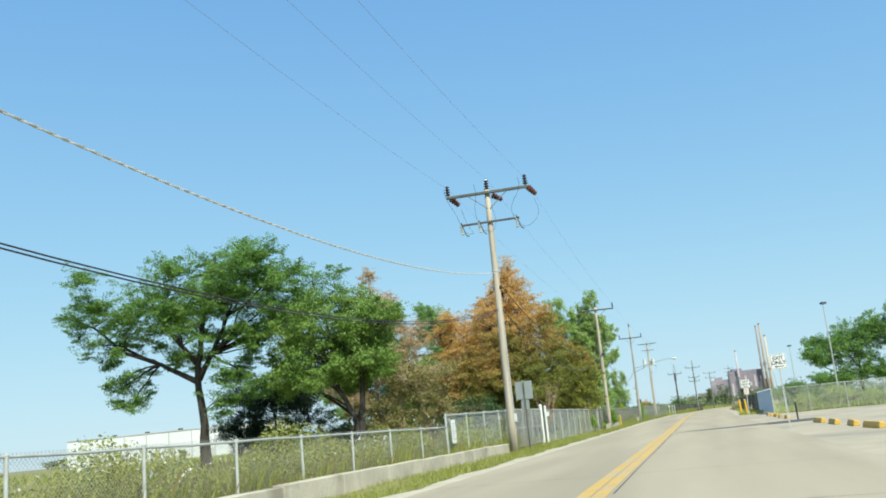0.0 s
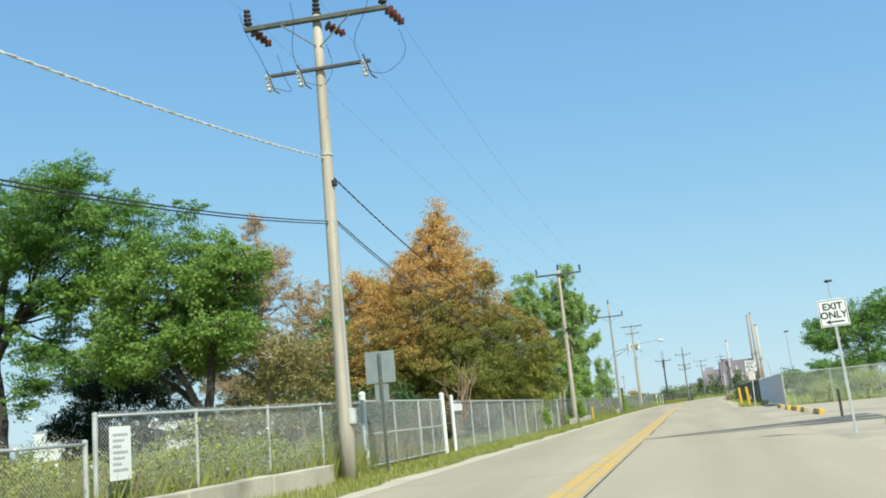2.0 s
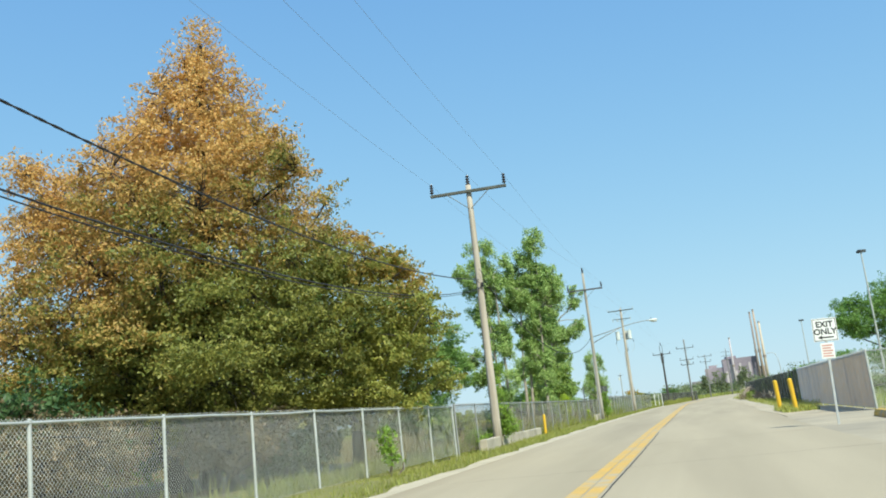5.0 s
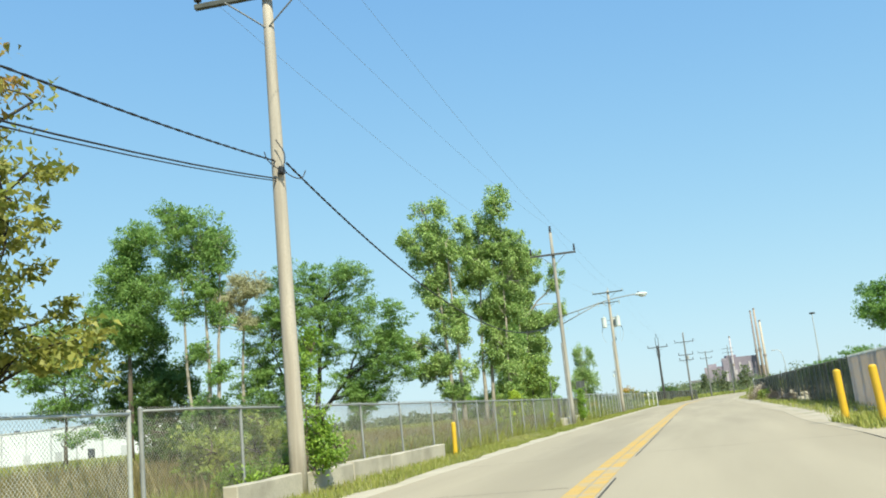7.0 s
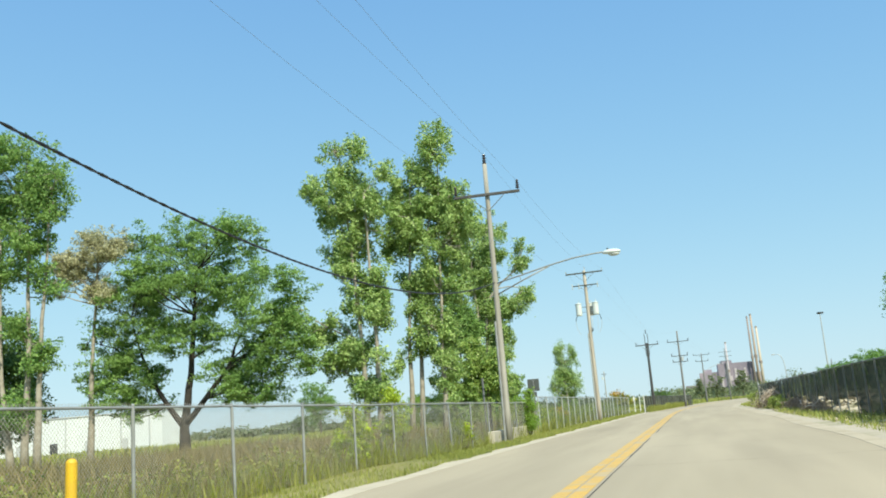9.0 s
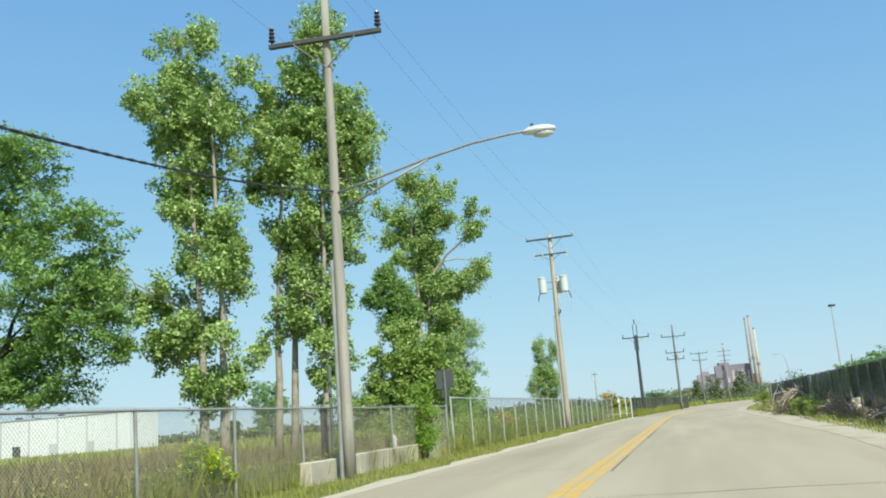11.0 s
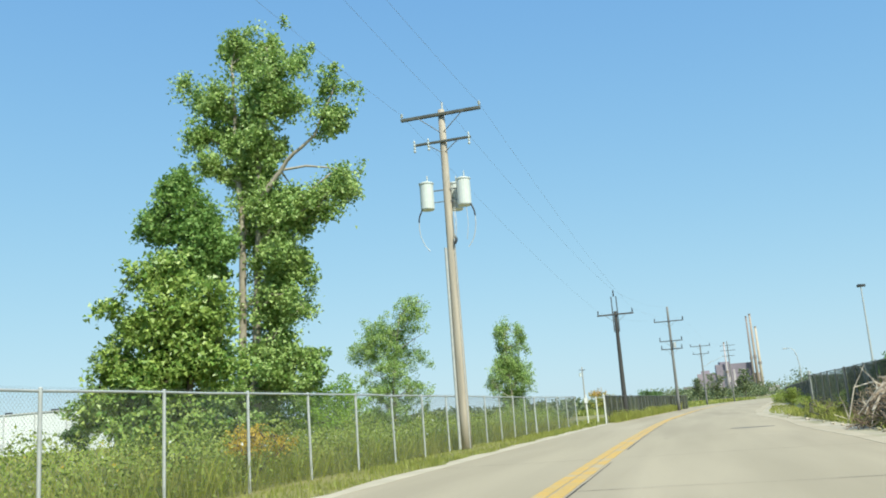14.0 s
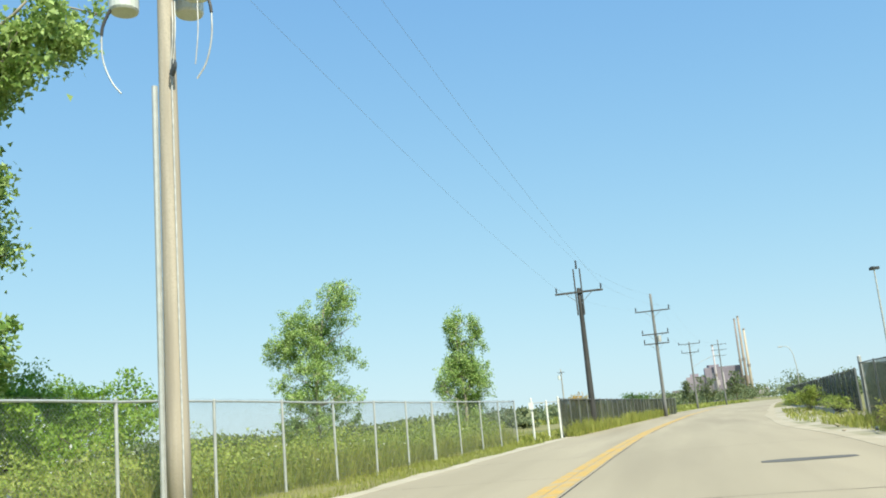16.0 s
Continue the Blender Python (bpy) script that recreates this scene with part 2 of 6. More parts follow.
M_BRUSH = mat("brown_brushwood", (0.21, 0.15, 0.10), (0.36, 0.28, 0.20), 1, 25, 0.95)
M_DRIFT = mat("bleached_log_bark", (0.42, 0.34, 0.26), (0.30, 0.235, 0.175), 3, 22, 0.9, bump=0.4)
M_BLEACHED = mat("bleached_branch_wood", (0.66, 0.58, 0.48), (0.48, 0.41, 0.33), 3, 22, 0.85, bump=0.3)
M_DEADWOOD = mat("bleached_dead_wood", (0.33, 0.265, 0.20), (0.22, 0.17, 0.125), 3, 25, 0.9, bump=0.4)
M_RED_TWIG = mat("red_brown_twigs", (0.34, 0.235, 0.16), (0.25, 0.16, 0.11), 3, 25, 0.9, bump=0.3)
M_WAREHOUSE = mat("white_metal_siding", (0.80, 0.81, 0.80), (0.74, 0.75, 0.75), 0.05, 3, 0.6, bump=0)
M_WAREHOUSE_ROOF = mat("pale_roof_sheet", (0.6, 0.6, 0.6), None, 0.05, 3, 0.6, bump=0)
M_DARK_GREY = mat("dark_doorway", (0.06, 0.065, 0.07), None, 1, 5, 0.6, bump=0)
# distance haze is mixed into this purple base tone
M_PLANT = mat("haze_purple_cladding", (0.275, 0.235, 0.28), (0.22, 0.19, 0.235), 0.02, 0.3, 0.85, bump=0, col3=(0.36, 0.30, 0.34), scale3=0.012)
M_PLANT_PALE = mat("pale_plant_cladding", (0.50, 0.45, 0.465), (0.42, 0.375, 0.395), 0.02, 0.3, 0.85, bump=0)
M_STACK = mat("buff_stack_concrete", (0.40, 0.31, 0.24), (0.34, 0.265, 0.21), 0.03, 0.5, 0.85, bump=0)
M_STACK_PALE = mat("cream_stack_concrete", (0.56, 0.47, 0.37), (0.48, 0.40, 0.31), 0.03, 0.5, 0.85, bump=0)
M_STACK_DARK = mat("brown_stack_steel", (0.30, 0.25, 0.22), (0.25, 0.2, 0.18), 0.03, 0.5, 0.8, bump=0)

L_ELM = leaf_mat("locust_leaves", (0.105, 0.215, 0.045), (0.25, 0.39, 0.085), through=0.36)
L_GREEN = leaf_mat("bright_green_leaves", (0.14, 0.25, 0.045), (0.30, 0.41, 0.095), through=0.36)
L_DARK = leaf_mat("juniper_needles", (0.016, 0.034, 0.017), (0.03, 0.06, 0.024), through=0.1)
L_LARCH = leaf_mat("browned_larch_needles", (0.15, 0.19, 0.05), (0.33, 0.29, 0.11), (0.58, 0.455, 0.28), 2.5, 7.5)
L_THICKET = leaf_mat("brown_thicket_leaves", (0.12, 0.11, 0.05), (0.24, 0.17, 0.09), through=0.25)
L_OAK = leaf_mat("dark_summer_leaves", (0.075, 0.15, 0.04), (0.18, 0.27, 0.07), through=0.4)
# base green darkened for the shadow low in the crown
L_ORANGE = leaf_mat("orange_withered_leaves", (0.115, 0.15, 0.028), (0.34, 0.32, 0.07), (0.71, 0.475, 0.16), 4.6, 9.2, wander=0.35, tilt=-0.5)
L_MIXED = leaf_mat("olive_mixed_leaves", (0.18, 0.22, 0.04), (0.40, 0.37, 0.08), (0.48, 0.31, 0.08), 5.5, 9.0)
L_POPLAR = leaf_mat("poplar_leaves", (0.16, 0.275, 0.055), (0.51, 0.625, 0.225), through=0.3, gloss=0.48)
L_YOUNG = leaf_mat("young_tree_leaves", (0.13, 0.245, 0.045), (0.48, 0.58, 0.16), through=0.28, gloss=0.4)
L_MEADOW = leaf_mat("broad_green_leaves", (0.145, 0.27, 0.062), (0.32, 0.45, 0.125), through=0.36)
# leaf green darkened to paint in the shade beneath the canopy
L_SHADE = leaf_mat("shade_darkened_leaves", (0.045, 0.095, 0.035), (0.10, 0.17, 0.05), through=0.3)
# greens paled towards grey to paint in distance haze
L_FAR = leaf_mat("haze_paled_foliage", (0.14, 0.19, 0.09), (0.26, 0.285, 0.14), wander=0.08)
L_SUMAC = leaf_mat("lime_green_leaves", (0.15, 0.28, 0.035), (0.36, 0.49, 0.07))
L_LEAFY = leaf_mat("leafy_green_weeds", (0.21, 0.30, 0.048), (0.45, 0.49, 0.115), wander=0.5)
L_WEED = leaf_mat("meadow_weeds", (0.22, 0.275, 0.045), (0.46, 0.445, 0.12), wander=0.3)
L_GRASS = leaf_mat("verge_grass", (0.22, 0.265, 0.045), (0.40, 0.39, 0.10), wander=0.6)
L_BROWN = leaf_mat("browned_leaves", (0.40, 0.395, 0.22), (0.58, 0.55, 0.35))
L_TAN = leaf_mat("pale_withered_leaves", (0.15, 0.18, 0.05), (0.42, 0.32, 0.13))
L_TURNED = leaf_mat("yellowed_leaves", (0.22, 0.27, 0.05), (0.46, 0.42, 0.09), (0.60, 0.40, 0.09), 2.5, 5.0)
L_DRY = leaf_mat("dry_grass", (0.22, 0.19, 0.08), (0.36, 0.29, 0.13), wander=0.5)
L_LIME = leaf_mat("lime_sumac_leaves", (0.30, 0.42, 0.03), (0.56, 0.62, 0.07))
L_WHITE = leaf_mat("white_flower_heads", (0.72, 0.74, 0.66), (0.8, 0.8, 0.75))
L_GOLD = leaf_mat("goldenrod_flowers", (0.56, 0.38, 0.04), (0.68, 0.50, 0.08))


# ---------------------------------------------------------------- building helpers
def thing(name, loc, label, category, group="", kind=""):
    ob = new(name)
    ob.empty_display_size = 0.3
    ob.location = loc
    return tagged(ob, label, category, group, kind)


def mesh_of(bm, name, material, smooth=False):
    me = bpy.data.meshes.new(name)
    bm.to_mesh(me)
    bm.free()
    me.materials.append(material)
    if smooth:
        me.polygons.foreach_set("use_smooth", [True] * len(me.polygons))
    return me


def part(name, bm, material, parent, label="", smooth=False, kind=""):
    ob = new(name, mesh_of(bm, name, material, smooth))
    ob.parent = parent
    return tagged(ob, label, kind=kind)


def box(bm, x0, y0, z0, x1, y1, z1, bevel=0.0):
    r = bmesh.ops.create_cube(bm, size=1.0, matrix=Matrix.Translation(((x0 + x1) / 2, (y0 + y1) / 2, (z0 + z1) / 2)) @ Matrix.Diagonal((abs(x1 - x0), abs(y1 - y0), abs(z1 - z0), 1)))
    if bevel:
        es = list({e for v in r["verts"] for e in v.link_edges})
        bmesh.ops.bevel(bm, geom=es, offset=bevel, segments=1, affect="EDGES", profile=0.5)
    return bm


def tube(bm, pts, radii, n=8, caps=True):
    """A round bar along pts; radii is one number or one for each point."""
    pts = [Vector(p) for p in pts]
    if not hasattr(radii, "__len__"):
        radii = [radii] * len(pts)
    radii = [float(r) for r in radii]
    rings = []
    side = None
    for i, p in enumerate(pts):
        d = (pts[min(i + 1, len(pts) - 1)] - pts[max(i - 1, 0)]).normalized()
        if side is None:
            side = d.cross(Vector((0, 0, 1)) if abs(d.z) < 0.9 else Vector((1, 0, 0))).normalized()
        else:
            side = (side - d * side.dot(d)).normalized()
        up = d.cross(side)
        rings.append([bm.verts.new(p + radii[i] * (side * math.cos(2 * math.pi * k / n) + up * math.sin(2 * math.pi * k / n))) for k in range(n)])
    for a, b in zip(rings, rings[1:]):
        for k in range(n):
            bm.faces.new((a[k], a[(k + 1) % n], b[(k + 1) % n], b[k]))
    if caps:
        bm.faces.new(rings[0][::-1])
        bm.faces.new(rings[-1])
    return bm


def raw_mesh(name, verts, faces, material, smooth=False):
    me = bpy.data.meshes.new(name)
    me.from_pydata(verts, [], faces)
    me.materials.append(material)
    if smooth:
        me.polygons.foreach_set("use_smooth", [True] * len(me.polygons))
    return me


def quads_mesh(name, v, material):
    """v: an array (n, 4, 3) of loose quads."""
    n = len(v)
    me = bpy.data.meshes.new(name)
    me.vertices.add(4 * n)
    me.vertices.foreach_set("co", np.ascontiguousarray(v, dtype=np.float32).ravel())
    me.loops.add(4 * n)
    me.loops.foreach_set("vertex_index", np.arange(4 * n, dtype=np.int32))
    me.polygons.add(n)
    me.polygons.foreach_set("loop_start", np.arange(0, 4 * n, 4, dtype=np.int32))
    me.update(calc_edges=True)
    me.materials.append(material)
    return me


def leaf_quads(rng, c, size, up=0.3, aspect=0.55, lean=0.0):
    """Bent rhombic leaves at the places c, turned a little towards lean."""
    n = len(c)
    nrm = rng.normal(size=(n, 3)) + (0, 0, up) + lean
    nrm /= np.linalg.norm(nrm, axis=1)[:, None]
    u = np.cross(nrm, rng.normal(size=(n, 3)))
    u /= np.linalg.norm(u, axis=1)[:, None] + 1e-9
    w = np.cross(nrm, u)
    s = (size * rng.uniform(0.6, 1.35, n))[:, None]
    q = np.empty((n, 4, 3))
    q[:, 0] = c - u * s * 0.5
    q[:, 2] = c + u * s * 0.5 - nrm * s * 0.1
    q[:, 1] = c + w * s * aspect * 0.5 + nrm * s * 0.08
    q[:, 3] = c - w * s * aspect * 0.5 + nrm * s * 0.08
    return q


def tris_mesh(name, v, material):
    """v: an array (n, 3, 3) of loose triangles."""
    n = len(v)
    me = bpy.data.meshes.new(name)
    me.vertices.add(3 * n)
    me.vertices.foreach_set("co", np.ascontiguousarray(v, dtype=np.float32).ravel())
    me.loops.add(3 * n)
    me.loops.foreach_set("vertex_index", np.arange(3 * n, dtype=np.int32))
    me.polygons.add(n)
    me.polygons.foreach_set("loop_start", np.arange(0, 3 * n, 3, dtype=np.int32))
    me.update(calc_edges=True)
    me.materials.append(material)
    return me


def leaf_tris(rng, c, size, up=0.3, aspect=0.55, lean=0.0):
    """Small pointed leaves at the places c, turned a little towards lean."""
    n = len(c)
    nrm = rng.normal(size=(n, 3)) + (0, 0, up) + lean
    nrm /= np.linalg.norm(nrm, axis=1)[:, None]
    u = np.cross(nrm, rng.normal(size=(n, 3)))
    u /= np.linalg.norm(u, axis=1)[:, None] + 1e-9
    w = np.cross(nrm, u)
    s = (size * rng.uniform(0.6, 1.4, n))[:, None]
    q = np.empty((n, 3, 3))
    q[:, 0] = c - u * s * 0.5 - w * s * aspect * 0.4
    q[:, 1] = c - u * s * 0.25 + w * s * aspect * 0.6
    q[:, 2] = c + u * s * 0.6
    return q


# ---------------------------------------------------------------- ground and road
def xl(y):
    """Left edge of the road."""
    return float(np.interp(y, (-48.7, 16.3, 72.4, 106.7, 163.9, 176.1, 188.4, 204.6, 239.5, 276.1, 324.8, 381.6, 454.7), (-5.4, -5.63, -5.85, -6.25, -5.91, -5.78, -5.55, -4.78, -2.99, -0.26, 4.38, 11.90, 25.34)))


def xr(y):
    """Right edge of the road."""
    return float(np.interp(y, (-48.7, 57.3, 75.7, 90.7, 108.2, 136.4, 165.0, 192.1, 199.8, 220.1, 251.7, 298.8, 357.3, 454.7), (3.0, 2.84, 2.54, 3.02, 3.55, 3.87, 4.16, 4.31, 4.92, 6.85, 9.90, 14.95, 23.45, 41.82)))


def soft(f, y):
    return sum(f(y + d) for d in (-9, -6, -3, 0, 3, 6, 9)) / 7


def xc(y):
    """The double yellow line."""
    return -2.1 + max(0.0, soft(xl, y) + 5.95)


def ribbon(name, y0, y1, step, fa, fb, z, material, thick=0.12):
    """A slab along the road between the lines fa and fb."""
    ys = np.arange(y0, y1 + 1e-6, step)
    v, f = [], []
    for y in ys:
        a, b = fa(y), fb(y)
        v += [(a, y, z), (b, y, z), (b, y, z - thick), (a, y, z - thick)]
    for i in range(len(ys) - 1):
        k = 4 * i
        for j in range(4):
            f.append((k + j, k + 4 + j, k + 4 + (j + 1) % 4, k + (j + 1) % 4))
    f += [(0, 1, 2, 3), (4 * len(ys) - 1, 4 * len(ys) - 2, 4 * len(ys) - 3, 4 * len(ys) - 4)]
    return new(name, raw_mesh(name, v, f, material))


rng = np.random.default_rng(5)
gx = np.array([-4000, -1500, -500, -200, -90, -50, -30, -20, -14, -11, -9.5, -8.6, -7.6, -6.6, -5.5, 0, 3, 4.6, 6, 9, 14, 25, 50, 120, 400, 1500, 4000], float)
gy = np.concatenate([[-400, -150, -60], np.arange(-20, 340, 6.0), [360, 400, 460, 560, 750, 1100, 1700, 2600, 4600]])
gv, gf = [], []
for y in gy:
    for x in gx:
        z = -0.06
        if x < -7:
            z = -0.04 + 0.06 * math.sin(x * 0.7 + y * 0.31) * (x > -60) + 0.05 * math.sin(y * 0.13)
        if x < -60:
            z = -0.5
        gv.append((x, y, z))
w = len(gx)
for j in range(len(gy) - 1):
    for i in range(w - 1):
        gf.append((j * w + i, j * w + i + 1, (j + 1) * w + i + 1, (j + 1) * w + i))
tagged(new("ground", raw_mesh("ground", gv, gf, M_GROUND, True)), "grassy meadow ground reaching to the horizon", "ground", kind="structure")

road = tagged(ribbon("road", -49.0, 457.0, 4, lambda y: soft(xl, y), lambda y: soft(xr, y), 0.0, M_ROAD), "sun-bleached concrete two-lane road", "road", kind="structure")
tagged(ribbon("gutter", -49.0, 342.7, 1.5, lambda y: soft(xl, y) - 0.5 - 0.13 * math.sin(y * 0.9) - 0.1 * math.sin(y * 2.3), lambda y: soft(xl, y) + 0.02, 0.006, M_WHITE_EDGE), "pale concrete gutter strip along the road", "gutter", kind="structure")
tagged(ribbon("gutter", 81.6, 342.7, 4, lambda y: soft(xr, y) - 0.45 * min(1.0, max(0.02, (y - 82) / 20)) - 0.12 * math.sin(y * 0.28), lambda y: soft(xr, y) + 0.05, 0.006, M_EDGE_WORN), "pale concrete gutter strip beside the shoulder", "gutter", kind="structure")
tagged(ribbon("shoulder", 93.0, 244.8, 3, lambda y: soft(xr, y) - 0.05, lambda y: soft(xr, y) + 1.9 + 0.5 * math.sin(y * 0.4) + max(0.0, min(2.2, (y - 163) * 0.075)), -0.02, M_GRAVEL), "gravelly dirt shoulder with broken concrete", "shoulder", kind="structure")
tagged(ribbon("apron", -49.0, 93.0, 3, lambda y: soft(xr, y) - 0.03, lambda y: 5.65, -0.008, M_LOT), "cracked concrete apron beside the road", "pavement", kind="structure")
tagged(ribbon("parking_lot", -49.0, 78.7, 6, lambda y: 5.64, lambda y: 60.0, -0.012, M_LOT), "pale concrete parking lot behind the wheel stops", "parking lot", kind="structure")
for k, off in enumerate((-0.125, 0.125)):
    tagged(ribbon("yellow_line", -49.0, 342.7, 4, lambda y: xc(y) + off - 0.105, lambda y: xc(y) + off + 0.105, 0.006, M_YELLOW, 0.005), "worn yellow centre line painted on the road", "road marking", kind="structure")
litter = ribbon("leaf_litter", 53.9, 81.6, 2, lambda y: -27.0 - 1.5 * math.sin(y * 0.5), lambda y: -10.4 + 0.5 * math.sin(y * 0.8), 0.05, M_LITTER, 0.12)
tagged(litter, "brown leaf litter and bare soil under the trees", "ground", kind="structure")
# filled joints and cracks in the slabs
cracks = bmesh.new()
for k in range(34):
    y = -4 + k * 7.4 + random.uniform(-1.5, 1.5)
    a, b = soft(xl, y) + 0.1, soft(xr, y) - 0.1
    if k % 3:
        a, b = (a, xc(y) - 0.3) if k % 2 else (xc(y) + 0.3, b)
    pts = [(a + (b - a) * t, y + 0.05 * math.sin(t * 7 + k) + random.uniform(-0.07, 0.07), 0) for t in np.linspace(0, 1, 9)]
    for p, q in zip(pts, pts[1:]):
        ww = random.uniform(0.006, 0.014)
        cracks.faces.new([cracks.verts.new((p[0], p[1] - ww, 0.004)), cracks.verts.new((q[0], q[1] - ww, 0.004)), cracks.verts.new((q[0], q[1] + ww, 0.004)), cracks.verts.new((p[0], p[1] + ww, 0.004))])
for k in range(60):
    y = -6 + k * 5.0
    if k % 7 == 3:
        continue
    ww = random.uniform(0.008, 0.02)
    p, q = xc(y) + 0.30 + random.uniform(-0.015, 0.015), xc(y + 5) + 0.30
    cracks.faces.new([cracks.verts.new((p - ww, y, 0.004)), cracks.verts.new((p + ww, y, 0.004)), cracks.verts.new((q + ww, y + 5, 0.004)), cracks.verts.new((q - ww, y + 5, 0.004))])
# dark strips widening to the right, and one small dark patch further on
patch = bmesh.new()
for k, (w0, w1, d0, d1) in enumerate(((0.08, 1.0, 0.0, 0.2), (0.0, 0.55, -0.4, -2.0), (0.0, 0.45, 0.3, 2.1))):
    xs = np.linspace(-1.7, 5.6, 22)
    row = []
    for i, x in enumerate(xs):
        t = i / 21
        y = 45.9 + 0.5 * (x + 1.7) + 0.12 * math.sin(5 * t + k) + d0 + (d1 - d0) * t
        hw = (w0 + (w1 - w0) * t) * (1 + 0.25 * math.sin(17 * t + 2 * k))
        row.append((patch.verts.new((x, y - hw, 0.005)), patch.verts.new((x, y + hw, 0.005))))
    for a, b in zip(row, row[1:]):
        patch.faces.new((a[0], b[0], b[1], a[1]))
row = []
for i, x in enumerate(np.linspace(1.3, 2.9, 9)):
    hw = 0.28 * math.sin(math.pi * (i + 0.4) / 8.8) * (1 + 0.3 * math.sin(5 * x))
    row.append((patch.verts.new((x, 165.2 - hw, 0.005)), patch.verts.new((x, 165.5 + hw, 0.005))))
for a, b in zip(row, row[1:]):
    patch.faces.new((a[0], b[0], b[1], a[1]))
tagged(new("asphalt_patch", mesh_of(patch, "asphalt_patch", M_PATCH)), "dark strips across the right lane", "road patch", kind="structure")
tagged(new("road_cracks", mesh_of(cracks, "road_cracks", M_CRACK)), "dark filled cracks in the road slabs", "road cracks", kind="stuff")


# ---------------------------------------------------------------- utility poles and lines
def insulator(bm, x, y, z, h=0.32, r=0.075, d=(0, 0, 1)):
    """A stack of porcelain sheds along d."""
    d = Vector(d).normalized()
    p = Vector((x, y, z))
    pts, rad = [], []
    n = 4
    for i in range(n):
        for t, k in ((0.0, 0.55), (0.25, 1.0), (0.55, 1.0), (0.7, 0.5)):
            pts.append(p + d * h * (i + t) / n)
            rad.append(r * k * (1 - 0.07 * i))
    pts.append(p + d * h)
    rad.append(r * 0.3)
    return tube(bm, pts, rad, 8)


def pole(x, y, top, base_r, label, wood=None, lean=(0, 0)):
    p = thing("utility_pole", (x, y, 0), label, "utility pole", "utility poles along the road")
    bm = tube(bmesh.new(), [(lean[0] * t, lean[1] * t, -0.3 + (top + 0.3) * t) for t in np.linspace(0, 1, 9)], [base_r + (base_r * 0.62 - base_r) * t for t in np.linspace(0, 1, 9)], 14)
    part("shaft", bm, wood or M_WOOD, p, smooth=True)
    return p


def crossarm(p, z, half, turn=0.0, tilt=0.0, material=None, brace=True, thick=0.06, y=-0.16, brace_drop=0.75):
    m = Matrix.Translation((0, 0, z)) @ Matrix.Rotation(radians(turn), 4, "Z") @ Matrix.Rotation(radians(-tilt), 4, "Y")
    bm = box(bmesh.new(), -half, y - thick, -thick, half, y + thick, thick, 0.012)
    bm.transform(m)
    part("crossarm", bm, material or M_ARM, p)
    if brace:
        for s in (-1, 1):
            b = tube(bmesh.new(), [(s * min(0.9, half * 0.55), y - thick, -0.05), (0.02 * s, y * 0.6, -brace_drop)], 0.018, 6)
            b.transform(m)
            part("brace", b, M_GALV_DULL, p)
    return m


def pin(p, m, x, z=0.06, material=None, h=0.32, r=0.075):
    bm = tube(bmesh.new(), [(x, -0.16, z - 0.02), (x, -0.16, z + 0.08)], 0.02, 6)
    insulator(bm, x, -0.16, z + 0.07, h, r)
    bm.transform(m)
    part("insulator", bm, material or M_PORCELAIN_DARK, p, smooth=False)


def cutout(p, m, x, z):
    """A fused cutout hanging from the lower arm."""
    bm = tube(bmesh.new(), [(x, -0.2, z), (x, -0.32, z - 0.05)], 0.02, 6)
    insulator(bm, x, -0.32, z - 0.42, 0.46, 0.075, (-0.15, 0.05, 1))
    bm.transform(m)
    c = part("cutout", bm, M_PORCELAIN_GREY, p)
    b2 = tube(bmesh.new(), [(x - 0.02, -0.42, z + 0.12), (x + 0.14, -0.44, z - 0.45), (x + 0.26, -0.42, z - 0.55)], 0.022, 6)
    b2.transform(m)
    part("fuse_tube", b2, M_PORCELAIN_DARK, c)


def loose_wire(p, pts, r=0.008, material=None, name="jumper_wire"):
    for _ in range(2):          # rounds the corners off
        q = [Vector(pts[0])]
        for a, b in zip(pts, pts[1:]):
            q += [Vector(a).lerp(Vector(b), 0.25), Vector(a).lerp(Vector(b), 0.75)]
        pts = q + [Vector(pts[-1])]
    return part(name, tube(bmesh.new(), pts, r, 5), material or M_CABLE, p)


def curve_pts(a, b, sag, n=14):
    a, b = Vector(a), Vector(b)
    return [a.lerp(b, t) + Vector((0, 0, -4 * sag * t * (1 - t))) for t in np.linspace(0, 1, n)]


# the pole behind the start of the drive, which carries the near ends of the lines
pa = pole(-8.20, -3.25, 11.4, 0.17, "weathered wooden utility pole at the meadow fence")
ma = crossarm(pa, 10.9, 1.7)
for x in (-1.65, 1.65):
    pin(pa, ma, x)

# dead-end pole with two arms, brown strain insulators and cutouts
pb = pole(-7.92, 37.95, 11.55, 0.185, "tall weathered wooden pole with two crossarms and brown insulators")
mb = crossarm(pb, 11.4, 1.85, 10, 2)
for x in (-1.75, 1.75):
    pin(pb, mb, x, 0.04, None, 0.46, 0.115)
    bm = insulator(bmesh.new(), x + 0.1, -0.1, -0.02, 0.6, 0.145, (0.5, 0.7, -0.42))
    bm.transform(mb)
    part("strain_insulator", bm, M_PORCELAIN_BROWN, pb, "glossy brown strain insulator")
part("insulator", insulator(bmesh.new(), 0, 0, 11.55, 0.5, 0.12), M_PORCELAIN_DARK, pb)
part("strain_insulator", insulator(bmesh.new(), 0.2, 0.1, 11.3, 0.55, 0.145, (0.6, 0.6, -0.3)), M_PORCELAIN_BROWN, pb, "glossy brown strain insulator")
